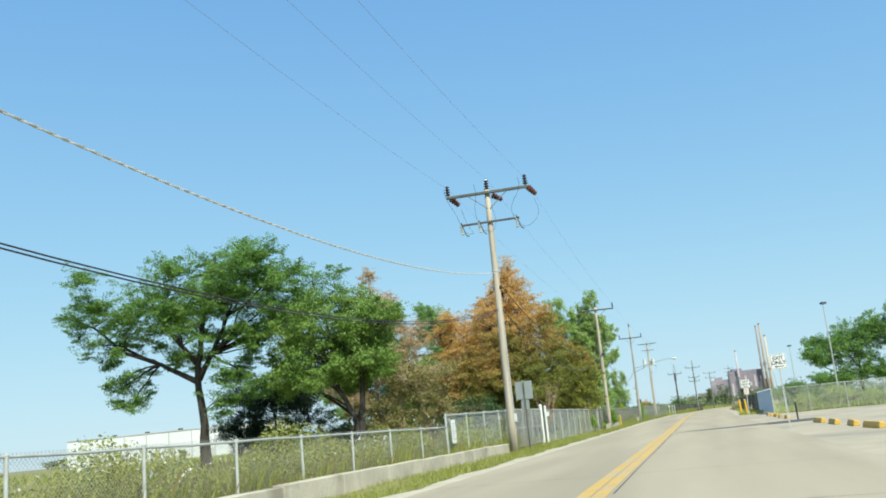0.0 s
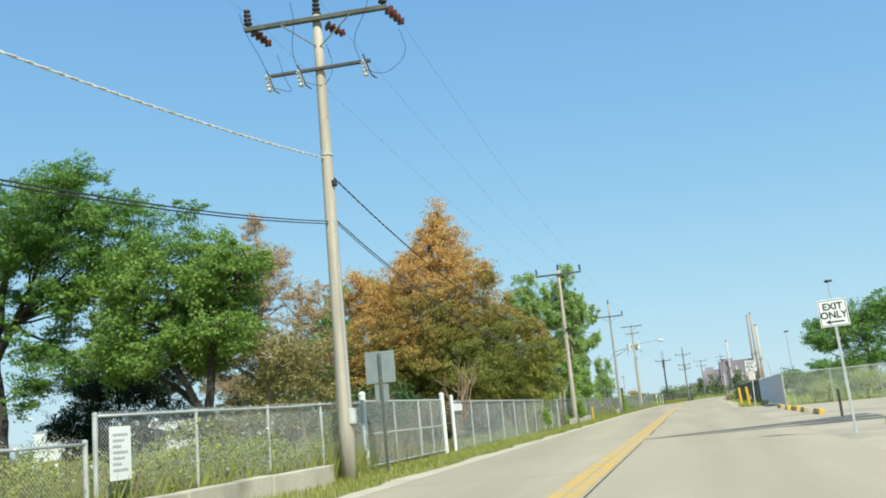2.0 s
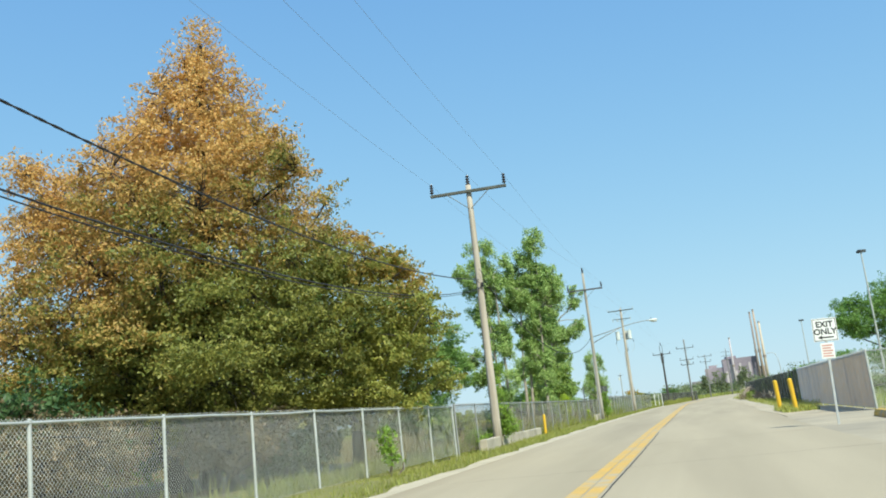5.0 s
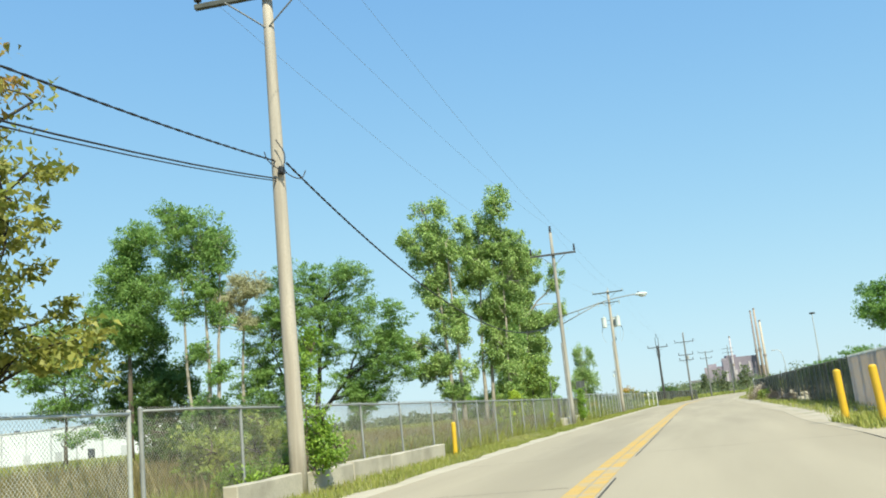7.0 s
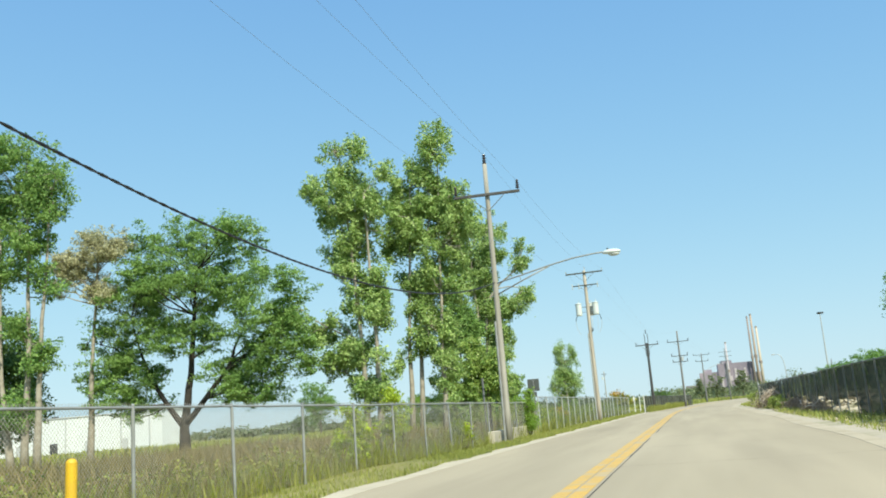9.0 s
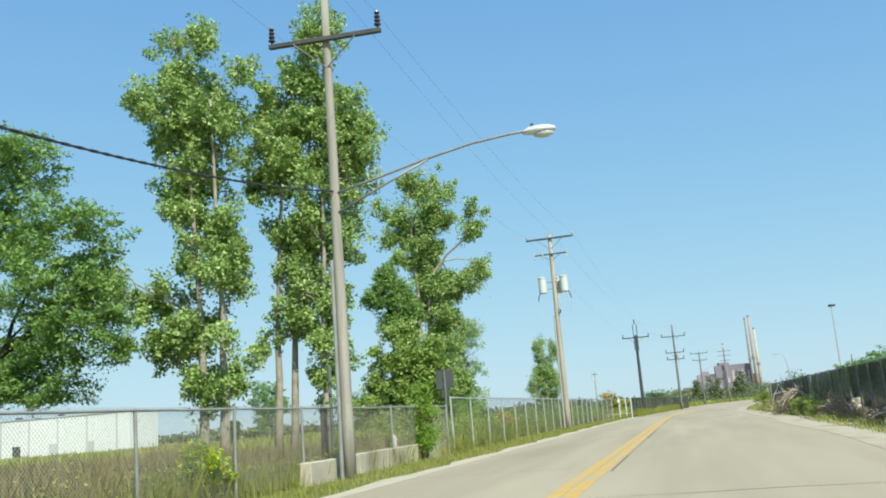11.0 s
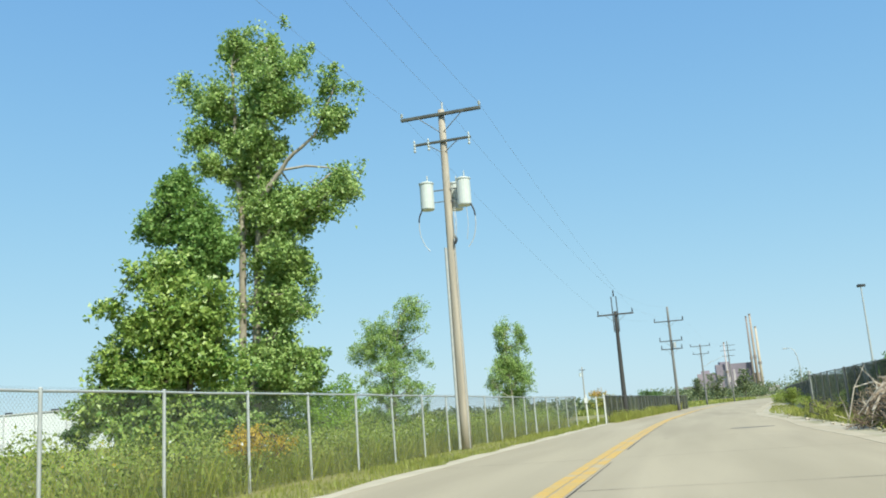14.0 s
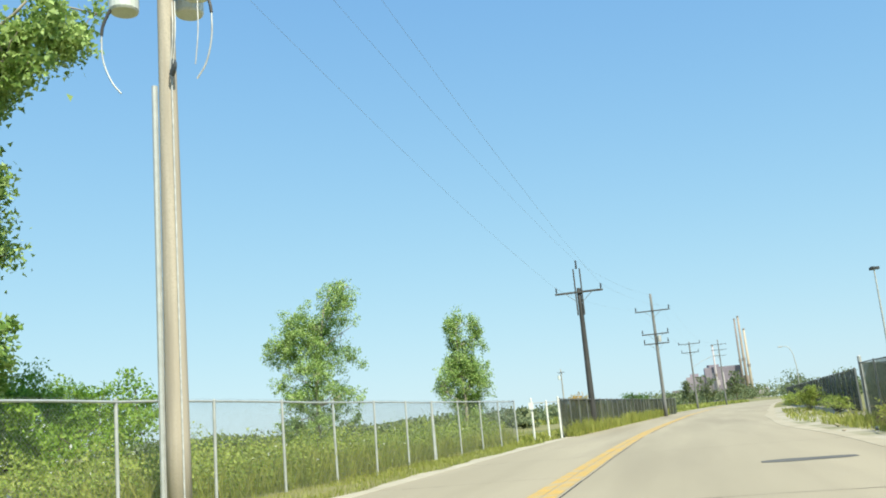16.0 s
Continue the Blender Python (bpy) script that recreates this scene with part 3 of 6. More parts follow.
mb2 = crossarm(pb, 10.05, 1.32, 10, 2, M_ARM_DARK, False, 0.042)
for x in (-1.25, -0.45, 1.2):
    cutout(pb, mb2, x, -0.05)
for x, a in ((-1.85, -1.25), (-0.45, -0.42), (1.55, 1.2)):
    loose_wire(pb, [(a, -0.3, 9.95), (a - 0.15, -0.45, 10.5), (x + 0.05, -0.5, 11.3), (x, -0.6, 11.75)])
    loose_wire(pb, [(a + 0.1, -0.35, 9.7), (a + 0.55, -0.1, 9.55), (x + 0.7, 0.35, 10.2), (x + 0.45, 0.55, 11.0)])
part("meter_box", box(bmesh.new(), 0.14, -0.12, 1.25, 0.26, 0.05, 1.6, 0.01), M_PORCELAIN_GREY, pb, "small grey metal box")
part("clamp", box(bmesh.new(), 0.1, -0.1, 7.0, 0.22, 0.06, 7.16, 0.03), M_BLACK, pb)
part("clamp", tube(bmesh.new(), [(0, 0, 7.8), (0, 0, 7.88)], 0.16, 12), M_GALV, pb)
loose_wire(pb, [(0.16, -0.1, 1.6), (0.15, -0.1, 3.5), (0.13, -0.08, 6.2)], 0.02, M_GALV, "conduit")

pc = pole(-8.15, 81.25, 10.85, 0.18, "weathered wooden utility pole overgrown with vines at its foot")
mc = crossarm(pc, 10.55, 1.62, 4, 0)
for x in (-1.55, 1.55):
    pin(pc, mc, x, 0.05, None, 0.42, 0.09)
part("insulator", insulator(bmesh.new(), 0, 0, 10.85, 0.45, 0.10), M_PORCELAIN_DARK, pc)
part("clamp", box(bmesh.new(), 0.08, -0.22, 6.46, 0.2, -0.08, 6.64, 0.03), M_BLACK, pc)
loose_wire(pc, [(0.1, -0.25, 7.2), (0.3, -0.2, 6.85), (0.2, -0.25, 6.5), (0.5, 0.0, 6.3), (0.55, 0.15, 6.55)], 0.012)
loose_wire(pc, [(-0.2, -0.2, 7.0), (-0.1, -0.28, 6.75), (0.25, -0.2, 6.45)], 0.012)

pd = pole(-8.12, 122.07, 12.45, 0.155, "grey wooden utility pole carrying a street lamp on a truss arm", M_WOOD_GREY)
md = crossarm(pd, 10.97, 1.5, 4, 0, M_ARM_DARK)
for x in (-1.42, 1.42):
    pin(pd, md, x, 0.05, None, 0.42, 0.09)
part("insulator", insulator(bmesh.new(), 0, 0, 12.45, 0.48, 0.10), M_PORCELAIN_DARK, pd)
part("conduit", tube(bmesh.new(), [(-0.14, -0.15, -0.1), (-0.13, -0.13, 5.2)], 0.05, 8), M_GALV_MID, pd, "grey steel conduit pipe")
arm = [(0.1, -0.05, 6.9), (1.2, -0.1, 7.12), (2.4, -0.15, 7.38), (3.6, -0.15, 7.6), (4.5, -0.15, 7.68), (5.0, -0.15, 7.7)]
part("lamp_arm", tube(bmesh.new(), arm, 0.033, 8), M_GALV_MID, pd, smooth=True)
part("lamp_arm", tube(bmesh.new(), [(0.1, -0.05, 6.4), (1.3, -0.1, 6.9), (2.5, -0.15, 7.37)], 0.033, 8), M_GALV_MID, pd, smooth=True)
part("lamp_strut", tube(bmesh.new(), [(1.15, -0.1, 7.1), (1.2, -0.1, 6.87)], 0.018, 6), M_GALV_MID, pd)
head = bmesh.new()
bmesh.ops.create_uvsphere(head, u_segments=14, v_segments=8, radius=1.0)
for v in head.verts:
    v.co = Vector((v.co.x * 0.42 + 5.25, v.co.y * 0.17 - 0.15, v.co.z * (0.13 if v.co.z > 0 else 0.09) + 7.66))
hd = part("lamp_head", head, M_TANK, pd, "pale grey cobra-head street lamp", True)
gl = bmesh.new()
bmesh.ops.create_uvsphere(gl, u_segments=12, v_segments=6, radius=1.0)
for v in gl.verts:
    v.co = Vector((v.co.x * 0.25 + 5.35, v.co.y * 0.13 - 0.15, v.co.z * 0.11 + 7.58))
part("lamp_glass", gl, M_PORCELAIN_GREY, hd, "ribbed grey lamp glass", True)
part("photocell", tube(bmesh.new(), [(5.1, -0.15, 7.76), (5.1, -0.15, 7.85)], 0.04, 8), M_DARK_GREY, hd)

pe = pole(-8.06, 161.65, 13.0, 0.205, "wooden utility pole with three pale transformers and a cable riser")
me_ = crossarm(pe, 12.78, 1.62, -2, 0)
for x in (-1.58, 1.58):
    pin(pe, me_, x, 0.05, M_PORCELAIN_GREY, 0.16, 0.06)
part("pole_pin", tube(bmesh.new(), [(0.05, 0, 12.95), (0.05, 0, 13.3)], 0.04, 8), M_GALV, pe)
me2 = crossarm(pe, 11.68, 1.15, -2, 0, M_ARM, True, 0.045, -0.16, 0.45)
for x in (-1.12, -0.55, 1.08):
    bm = insulator(bmesh.new(), x, -0.2, -0.3, 0.5, 0.055)
    bm.transform(me2)
    part("cutout", bm, M_PORCELAIN_GREY, pe)
for dx, dy in ((-0.78, -0.12), (0.68, -0.12), (0.22, 0.45)):
    bm = bmesh.new()
    tube(bm, [(dx, dy, 9.04), (dx, dy, 9.08), (dx, dy, 10.02), (dx, dy, 10.06), (dx, dy, 10.14)], [0.24, 0.265, 0.265, 0.285, 0.2], 18)
    tk = part("transformer_tank", bm, M_TANK, pe, "pale grey cylindrical transformer tank", False)
    part("tank_lid", tube(bmesh.new(), [(dx, dy, 10.055), (dx, dy, 10.10)], 0.292, 18), M_TANK, tk)
    part("bushing", insulator(bmesh.new(), dx + 0.05, dy, 10.12, 0.28, 0.04), M_PORCELAIN_GREY, tk)
    part("bracket", box(bmesh.new(), min(dx, 0) * 0.75 if dx < 0 else 0.05, dy * 0.5 - 0.03, 9.75, 0 if dx < 0 else dx * 0.7, dy * 0.5 + 0.0, 9.79), M_GALV_DULL, tk)
    part("bracket", box(bmesh.new(), min(dx, 0) * 0.75 if dx < 0 else 0.05, dy * 0.5 - 0.03, 9.3, 0 if dx < 0 else dx * 0.7, dy * 0.5 + 0.0, 9.33), M_GALV_DULL, tk)
part("conduit", tube(bmesh.new(), [(-0.22, -0.12, -0.1), (-0.2, -0.11, 7.5)], 0.055, 8), M_GALV, pe, "grey steel conduit riser")
part("ground_wire", tube(bmesh.new(), [(0.17, -0.14, 0.0), (0.15, -0.12, 7.8)], 0.015, 6), M_CABLE_PALE, pe)
for s, ln in ((-1, 1.0), (1, 1.1)):
    loose_wire(pe, [(s * 0.95, -0.3, 9.05), (s * 1.08, -0.35, 8.75), (s * 1.1, -0.35, 8.55)], 0.03, M_BLACK, "fuse_stub")
    loose_wire(pe, [(s * 1.1, -0.35, 8.55), (s * 1.1, -0.35, 8.1), (s * 0.95, -0.3, 7.65), (s * 0.75, -0.3, 7.4)], 0.016, M_CABLE_PALE, "loose_lead")
for dx in (0.25, 0.3, 0.75):
    loose_wire(pe, [(dx, -0.2, 9.0), (dx + 0.06, -0.3, 8.3), (dx - 0.05, -0.25, 7.7)], 0.011, M_CABLE_PALE, "loose_lead")
loose_wire(pe, [(0.2, -0.15, 7.9), (0.3, -0.25, 7.75), (0.2, -0.2, 7.6)], 0.05, M_DARK_GREY, "junction")

pf = pole(-5.10, 204.4, 8.87, 0.21, "dark creosoted pole with a crossarm and twin steel spikes", M_WOOD_DARK)
mf = crossarm(pf, 8.6, 1.5, 0, 0, M_ARM_DARK)
for x in (-1.4, 1.4):
    pin(pf, mf, x, 0.05, None, 0.3, 0.07)
for x in (-0.2, 0.2):
    part("spike", tube(bmesh.new(), [(x, -0.15, 7.15), (x, -0.15, 10.1)], 0.05, 6), M_ARM_DARK, pf)
part("insulator", insulator(bmesh.new(), 0, -0.1, 10.1, 0.55, 0.08), M_PORCELAIN_DARK, pf)

pg = pole(-1.37, 248.2, 13.3, 0.21, "tall grey utility pole with three crossarms", M_WOOD_DULL)
for z, h in ((11.4, 1.87), (8.85, 1.45), (7.8, 1.36)):
    mg = crossarm(pg, z, h, 0, 0, M_ARM_DARK)
    for x in (-h + 0.1, h - 0.1):
        pin(pg, mg, x, 0.05, None, 0.4, 0.09)
part("transformer_tank", tube(bmesh.new(), [(0.35, -0.2, 7.95), (0.35, -0.2, 8.65)], 0.22, 12), M_GALV, pg)

ph = pole(3.48, 321.55, 12.4, 0.2, "distant utility pole with two crossarms and a street lamp", M_WOOD_DULL)
for z, h in ((12.0, 2.0), (10.4, 1.6)):
    mh = crossarm(ph, z, h, 0, 0, M_ARM_DARK)
    for x in (-h + 0.1, h - 0.1):
        pin(ph, mh, x, 0.05, None, 0.4, 0.09)
part("lamp_arm", tube(bmesh.new(), [(0.1, 0, 7.6), (1.8, 0, 8.6), (4.0, 0, 9.4), (5.2, 0, 9.5)], 0.05, 6), M_GALV, ph)

pk = pole(-23.07, 338.60, 10.6, 0.17, "distant slim utility pole behind the meadow fence", M_WOOD_GREY)
crossarm(pk, 9.9, 0.8, 0, 0, M_ARM_DARK)
part("transformer_tank", tube(bmesh.new(), [(-0.5, -0.1, 8.4), (-0.5, -0.1, 9.3)], 0.26, 12), M_TANK, pk)

pi = pole(12.02, 389.76, 16.6, 0.2, "distant utility pole with three crossarms", M_WOOD_DULL)
for z, h in ((15.4, 2.0), (14.0, 2.0), (12.5, 1.6)):
    crossarm(pi, z, h, 0, 0, M_ARM_DARK)


def line(name, label, a, b, sag, r, material, twist=False, group="overhead lines"):
    pts = curve_pts(a, b, sag, 26)
    if twist:
        bm = bmesh.new()
        n = 330
        for ph0 in (0, math.pi):
            q = []
            for i in range(n + 1):
                t = i / n
                p = Vector(a).lerp(Vector(b), t) + Vector((0, 0, -4 * sag * t * (1 - t)))
                an = ph0 + t * 2 * math.pi * 66
                q.append(p + Vector((math.cos(an) * r * 0.55, 0, math.sin(an) * r * 0.55)))
            tube(bm, q, r * 0.8, 5)
        ob = new(name, mesh_of(bm, name, material))
    else:
        ob = new(name, mesh_of(tube(bmesh.new(), pts, r, 6), name, material))
    return tagged(ob, label, "cable", group)


# three conductors from pole to pole
tops = [((-9.85, -8.2, -6.5), -3.2, (11.3, 11.8, 11.3)), ((-9.65, -7.92, -6.17), 37.95, (11.82, 12.1, 11.87)), ((-9.7, -8.15, -6.6), 81.25, (11.05, 11.3, 11.05)), ((-9.54, -8.12, -6.7), 122.07, (11.45, 12.9, 11.45)),
        ((-9.65, -8.0, -6.5), 161.65, (13.0, 13.3, 13.0)), ((-6.5, -5.1, -3.7), 204.4, (8.98, 10.65, 8.98)), ((-3.2, -1.37, 0.45), 248.2, (11.85, 13.3, 11.85)), ((1.5, 3.48, 5.4), 321.5, (12.5, 12.4, 12.5)), ((10.1, 12.02, 13.9), 389.8, (15.5, 16.6, 15.5))]
for (xa, ya, za), (xb, yb, zb) in zip(tops, tops[1:]):
    for k in range(3):
        line("conductor", "thin bare overhead power line between poles", (xa[k], ya, za[k]), (xb[k], yb, zb[k]), 0.45, 0.0042, M_LINE)
# lower cables
line("spun_cable", "pale spun communication cable with twisted lashing", (-8.20, -3.25, 6.57), (-7.95, 37.9, 7.75), 1.41, 0.02, M_CABLE_PALE, True)
for dz in (0, 0.06):
    line("service_cable", "black service cable hanging low between poles", (-8.20, -3.25, 4.85 + dz), (-7.95, 37.9, 6.08 + dz), 1.55, 0.013, M_CABLE)
line("spun_cable", "black spun communication cable between poles", (-7.8, 38.0, 7.25), (-8.15, 81.2, 6.8), 1.5, 0.017, M_CABLE, True)
line("service_cable", "black service cable hanging low between poles", (-7.8, 38.0, 6.15), (-8.15, 81.2, 6.42), 1.85, 0.015, M_CABLE)
line("service_cable", "black service cable hanging low between poles", (-7.8, 38.0, 6.08), (-8.15, 81.2, 6.37), 1.88, 0.011, M_CABLE)
line("spun_cable", "black spun communication cable between poles", (-8.0, 81.35, 6.78), (-8.12, 122.0, 6.95), 2.18, 0.02, M_CABLE, True)


# ---------------------------------------------------------------- fences
PANEL = {}


def chain_panel(length, height, material, pitch=0.073):
    """Woven wire of one bay, lying along +x from 0 to length; made once for each size."""
    key = (round(length, 2), round(height, 2), material.name)
    if key in PANEL:
        return PANEL[key]
    r = 0.0011 if material is M_WIRE_DULL else 0.0019
    v, f = [], []
    k = -int(height / pitch) - 1
    while k * pitch < length:
        for s, dy in ((1, 0.003), (-1, -0.003)):
            # the wire x - s * z = c, clipped to the bay
            c = k * pitch + (0 if s == 1 else height)
            z0, z1 = (max(0, -c), min(height, length - c)) if s == 1 else (max(0, c - length), min(height, c))
            if z1 - z0 < 0.03:
                continue
            a, b = (c + s * z0, z0), (c + s * z1, z1)
            i = len(v)
            for (x, z) in (a, b):
                v += [(x - r * s, dy, z + r), (x + r * s, dy, z - r), (x, dy + 2 * r, z)]
            f += [(i, i + 1, i + 4, i + 3), (i + 1, i + 2, i + 5, i + 4), (i + 2, i, i + 3, i + 5)]
        k += 1
    PANEL[key] = raw_mesh("chain_link", v, f, material)
    return PANEL[key]


CYL = {}


def post_mesh(h, r, material, cap=True):
    key = (round(h, 2), r, material.name)
    if key not in CYL:
        pts, rad = [(0, 0, -0.15), (0, 0, h)], [r, r]
        if cap:
            pts += [(0, 0, h), (0, 0, h + r * 0.5), (0, 0, h + r * 1.1)]
            rad += [r * 1.15, r * 1.1, r * 0.3]
        CYL[key] = mesh_of(tube(bmesh.new(), pts, rad, 12), "post", material, False)
    return CYL[key]


def fence(label, ends, bays, h, wire=None, metal=None, r=0.03, dark=False, slats=False, base=0.04, screen_side=0.05, name="chain_link_fence", group="fences along the road", rail=True, lift=None, thin=False):
    """A run of fence over the corner points `ends` (x, y), in equal bays; h is one height or a list of (s, height)."""
    wire, metal = wire or M_WIRE, metal or M_GALV_PALE
    (xa, ya), (xb, yb) = ends
    L = math.hypot(xb - xa, yb - ya)
    n = bays
    b = L / n
    turn = math.atan2(yb - ya, xb - xa)
    fe = thing(name, (xa, ya, 0), label, "fence", group)
    fe.rotation_euler.z = turn
    hh = (lambda s: h) if not isinstance(h, tuple) else (lambda s: h[0] + (h[1] - h[0]) * s / L)
    for i in range(n + 1):
        p = new("post", post_mesh(hh(i * b), r * (1.25 if i in (0, n) else 1), metal))
        p.parent, p.location = fe, (i * b, 0, 0)
        p.rotation_euler = (random.uniform(-0.012, 0.012), random.uniform(-0.02, 0.02), 0)
    for i in range(0 if dark else n):
        q = new("wire_panel", chain_panel(b, hh((i + 0.5) * b) - base + 0.04, wire))
        q.parent, q.location = fe, (i * b, 0.035, base)
        tagged(q, kind="stuff")
    if rail:
        pts = [(s, random.uniform(-0.008, 0.008), hh(s) - 0.02 + random.uniform(-0.012, 0.012)) for s in np.linspace(0, L, 2 * n + 1)]
        part("top_rail", tube(bmesh.new(), pts, 0.022, 8), metal, fe, smooth=True)
    if dark:
        for i in range(n):
            low = lift(i) if lift else 0.03
            bm = bmesh.new()
            g = bmesh.ops.create_grid(bm, x_segments=6, y_segments=4, size=0.5)
            for v in bm.verts:
                u, w2 = v.co.x + 0.5, v.co.y + 0.5
                v.co = Vector((u * b, screen_side + 0.035 * math.sin(math.pi * u) * math.sin(3 * w2 + i * 1.7) + 0.012 * math.sin(9 * u + i), low + w2 * (hh((i + 0.5) * b) - 0.02 - low - 0.03 * math.sin(math.pi * u))))
            bmesh.ops.solidify(bm, geom=bm.faces[:], thickness=0.004)
            sc = part("screen", bm, M_SCREEN_THIN if thin else M_SCREEN, fe, "thin green sheet in place of wire" if thin else "black windscreen fabric")
            sc.location.x = i * b
    if slats:
        for i in range(n):
            bm = bmesh.new()
            k = 0
            while k * 0.082 < b - 0.05:
                t = random.uniform(-0.01, 0.02)
                box(bm, 0.03 + k * 0.082, 0.03, 0.05 + abs(t), 0.03 + k * 0.082 + 0.07, 0.036, hh(i * b) - 0.06 + t)
                k += 1
            sl = part("privacy_slats", bm, M_SLAT, fe, "warm-tinted tan plastic privacy slats", kind="stuff")
            sl.location.x = i * b
    return fe


fence("low galvanised chain-link fence over a weedy meadow edge", ((-8.20, -7.80), (-8.29, 29.09)), 13, (1.42, 1.30), M_WIRE_RUST)
fence("chain-link fence standing behind a low concrete wall", ((-8.39, 29.42), (-8.37, 40.32)), 4, (1.68, 1.80))
# double gate between thick white posts
gate = thing("chain_link_gate", (-8.42, 40.48, 0), "closed galvanised double gate between thick white posts", "gate")
for y, h in ((0, 1.98), (7.75, 1.98)):
    o = new("gate_post", post_mesh(h, 0.085, M_POST_WHITE))
    o.parent, o.location = gate, (0, y, 0)
    tagged(o, "thick white gate post")
for y0, y1 in ((0.17, 4.9), (4.98, 7.6)):
    fr = bmesh.new()
    for a, b in (((0, y0, 0.12), (0, y0, 1.82)), ((0, y1, 0.12), (0, y1, 1.82)), ((0, y0, 1.82), (0, y1, 1.82)), ((0, y0, 0.12), (0, y1, 0.12)), ((0, y0, 0.95), (0, y1, 0.95)), ((0, (y0 + y1) / 2, 0.12), (0, (y0 + y1) / 2, 1.82))):
        tube(fr, [a, b], 0.026, 8)
    lf = part("gate_leaf", fr, M_GALV_PALE, gate)
    q = new("wire_panel", chain_panel(y1 - y0, 1.68, M_WIRE))
    q.parent, q.location, q.rotation_euler = lf, (0.03, y0, 0.13), (0, 0, math.pi / 2)
fence("chain-link fence with a braced white end post", ((-8.44, 49.43), (-8.62, 76.46)), 9, (1.78, 1.72))
brace_post = tagged(new("end_post", post_mesh(1.92, 0.06, M_POST_WHITE)), "white painted steel fence end post", "post")
brace_post.location = (-8.36, 49.28, 0)
fence("chain-link fence above a low concrete wall with rusty wire", ((-8.62, 76.78), (-8.66, 133.18)), 18, (1.76, 1.66), M_WIRE_RUST, M_GALV_MID)
fence("tall galvanised chain-link fence along the grass verge", ((-8.68, 134.04), (-8.18, 178.04)), 15, 1.96, M_WIRE_DULL, M_GALV)
fence("tall galvanised chain-link fence along the grass verge", ((-8.18, 178.21), (-7.39, 189.89)), 4, 1.96, M_WIRE_DULL, M_GALV)
fence("chain-link fence with dark mesh beside the bend", ((-5.75, 193.6), (-2.87, 243.60)), 17, 1.95, None, M_GALV_DULL, 0.03, True)
fence("chain-link fence with dark mesh beside the bend", ((-2.87, 243.84), (-0.28, 264.71)), 7, 1.95, None, M_GALV_DULL, 0.03, True)
# far gate with white posts
fg = thing("field_gate", (-6.8, 191.2, 0), "narrow field gate with pale grey posts in the fence", "gate")
for x, y, h in ((0, 0, 2.0), (0.55, 1.2, 1.85), (1.0, 2.3, 2.0)):
    o = new("gate_post", post_mesh(h, 0.05, M_POST_WHITE))
    o.parent, o.location = fg, (x, y, 0)
part("notice", box(bmesh.new(), -0.12, -0.1, 1.5, 0.12, -0.08, 1.84), M_SIGN, fg, "blank white notice board")
part("gate_bar", tube(bmesh.new(), [(0, 0, 1.8), (0.55, 1.2, 1.8), (1.0, 2.3, 1.8)], 0.025, 6), M_GALV_PALE, fg)

fence("chain-link fence closing the parking lot", ((5.56, 79.58), (22.78, 79.13)), 6, 2.02, None, M_GALV_PALE, base=0.05)
fence("chain-link fence filled with warm-tinted tan privacy slats", ((5.58, 79.74), (5.88, 105.22)), 10, 2.05, None, M_GALV, 0.03, False, True)
fence("chain-link fence with sagging black windscreen", ((5.90, 105.39), (6.18, 153.83)), 20, 2.05, None, M_GALV_DULL, 0.03, True, screen_side=-0.05, lift=lambda i: 0.03 if i < 7 else 0.55 + 0.25 * math.sin(i * 1.9))
fence("chain-link fence with sagging black windscreen", ((6.18, 154.07), (6.44, 170.64)), 7, 2.05, None, M_GALV_DULL, 0.03, True, screen_side=-0.05)
fence("chain-link fence overgrown with weeds, thin sheet in place of wire", ((6.44, 170.87), (6.59, 183.62)), 5, 2.05, None, M_GALV_DULL, 0.03, True, screen_side=-0.05, thin=True)
fence("chain-link fence with black windscreen at the bend", ((8.42, 194.88), (14.75, 280.14)), 30, 2.1, None, M_GALV_DULL, 0.03, True, screen_side=-0.05)
o = tagged(new("end_post", post_mesh(2.25, 0.07, M_GALV)), "thick grey fence end post at the opening", "post")
o.location = (6.64, 183.86, 0)
fence("short return of fence at the lot entrance", ((6.73, 184.02), (10.20, 188.61)), 2, 2.05, None, M_GALV_DULL, 0.03, True, screen_side=-0.05)


# ---------------------------------------------------------------- low walls
def low_wall(label, x0, y0, x1, y1, h, seg=3.0, t=0.28):
    wl = thing("retaining_wall", (x0, y0, 0), label, "wall", "low concrete walls", "structure")
    L = math.hypot(x1 - x0, y1 - y0)
    n = max(1, round(L / seg))
    wl.rotation_euler.z = math.atan2(y1 - y0, x1 - x0)
    for i in range(n):
        bm = box(bmesh.new(), i * L / n + 0.006, -t / 2, -0.15, (i + 1) * L / n - 0.006, t / 2, h + random.uniform(-0.02, 0.02), 0.02)
        bmesh.ops.subdivide_edges(bm, edges=bm.edges[:], cuts=3, use_grid_fill=True)
        for v in bm.verts:
            v.co += Vector((0, 1, 0)) * 0.012 * noise.noise(v.co * 1.3 + Vector((0, 0, i))) + Vector((0, 0, 0.02 * noise.noise(v.co * 0.9)))
        part("wall_slab", bm, M_WALL, wl)
    return wl


low_wall("low weathered concrete retaining wall under the fence", -7.95, -8.12, -8.10, 37.16, 0.42)
low_wall("low weathered concrete retaining wall beside a pole", -8.09, 78.41, -8.47, 92.60, 0.40)
low_wall("low stained concrete retaining wall below the fence", -8.57, 120.51, -8.88, 133.55, 0.48)


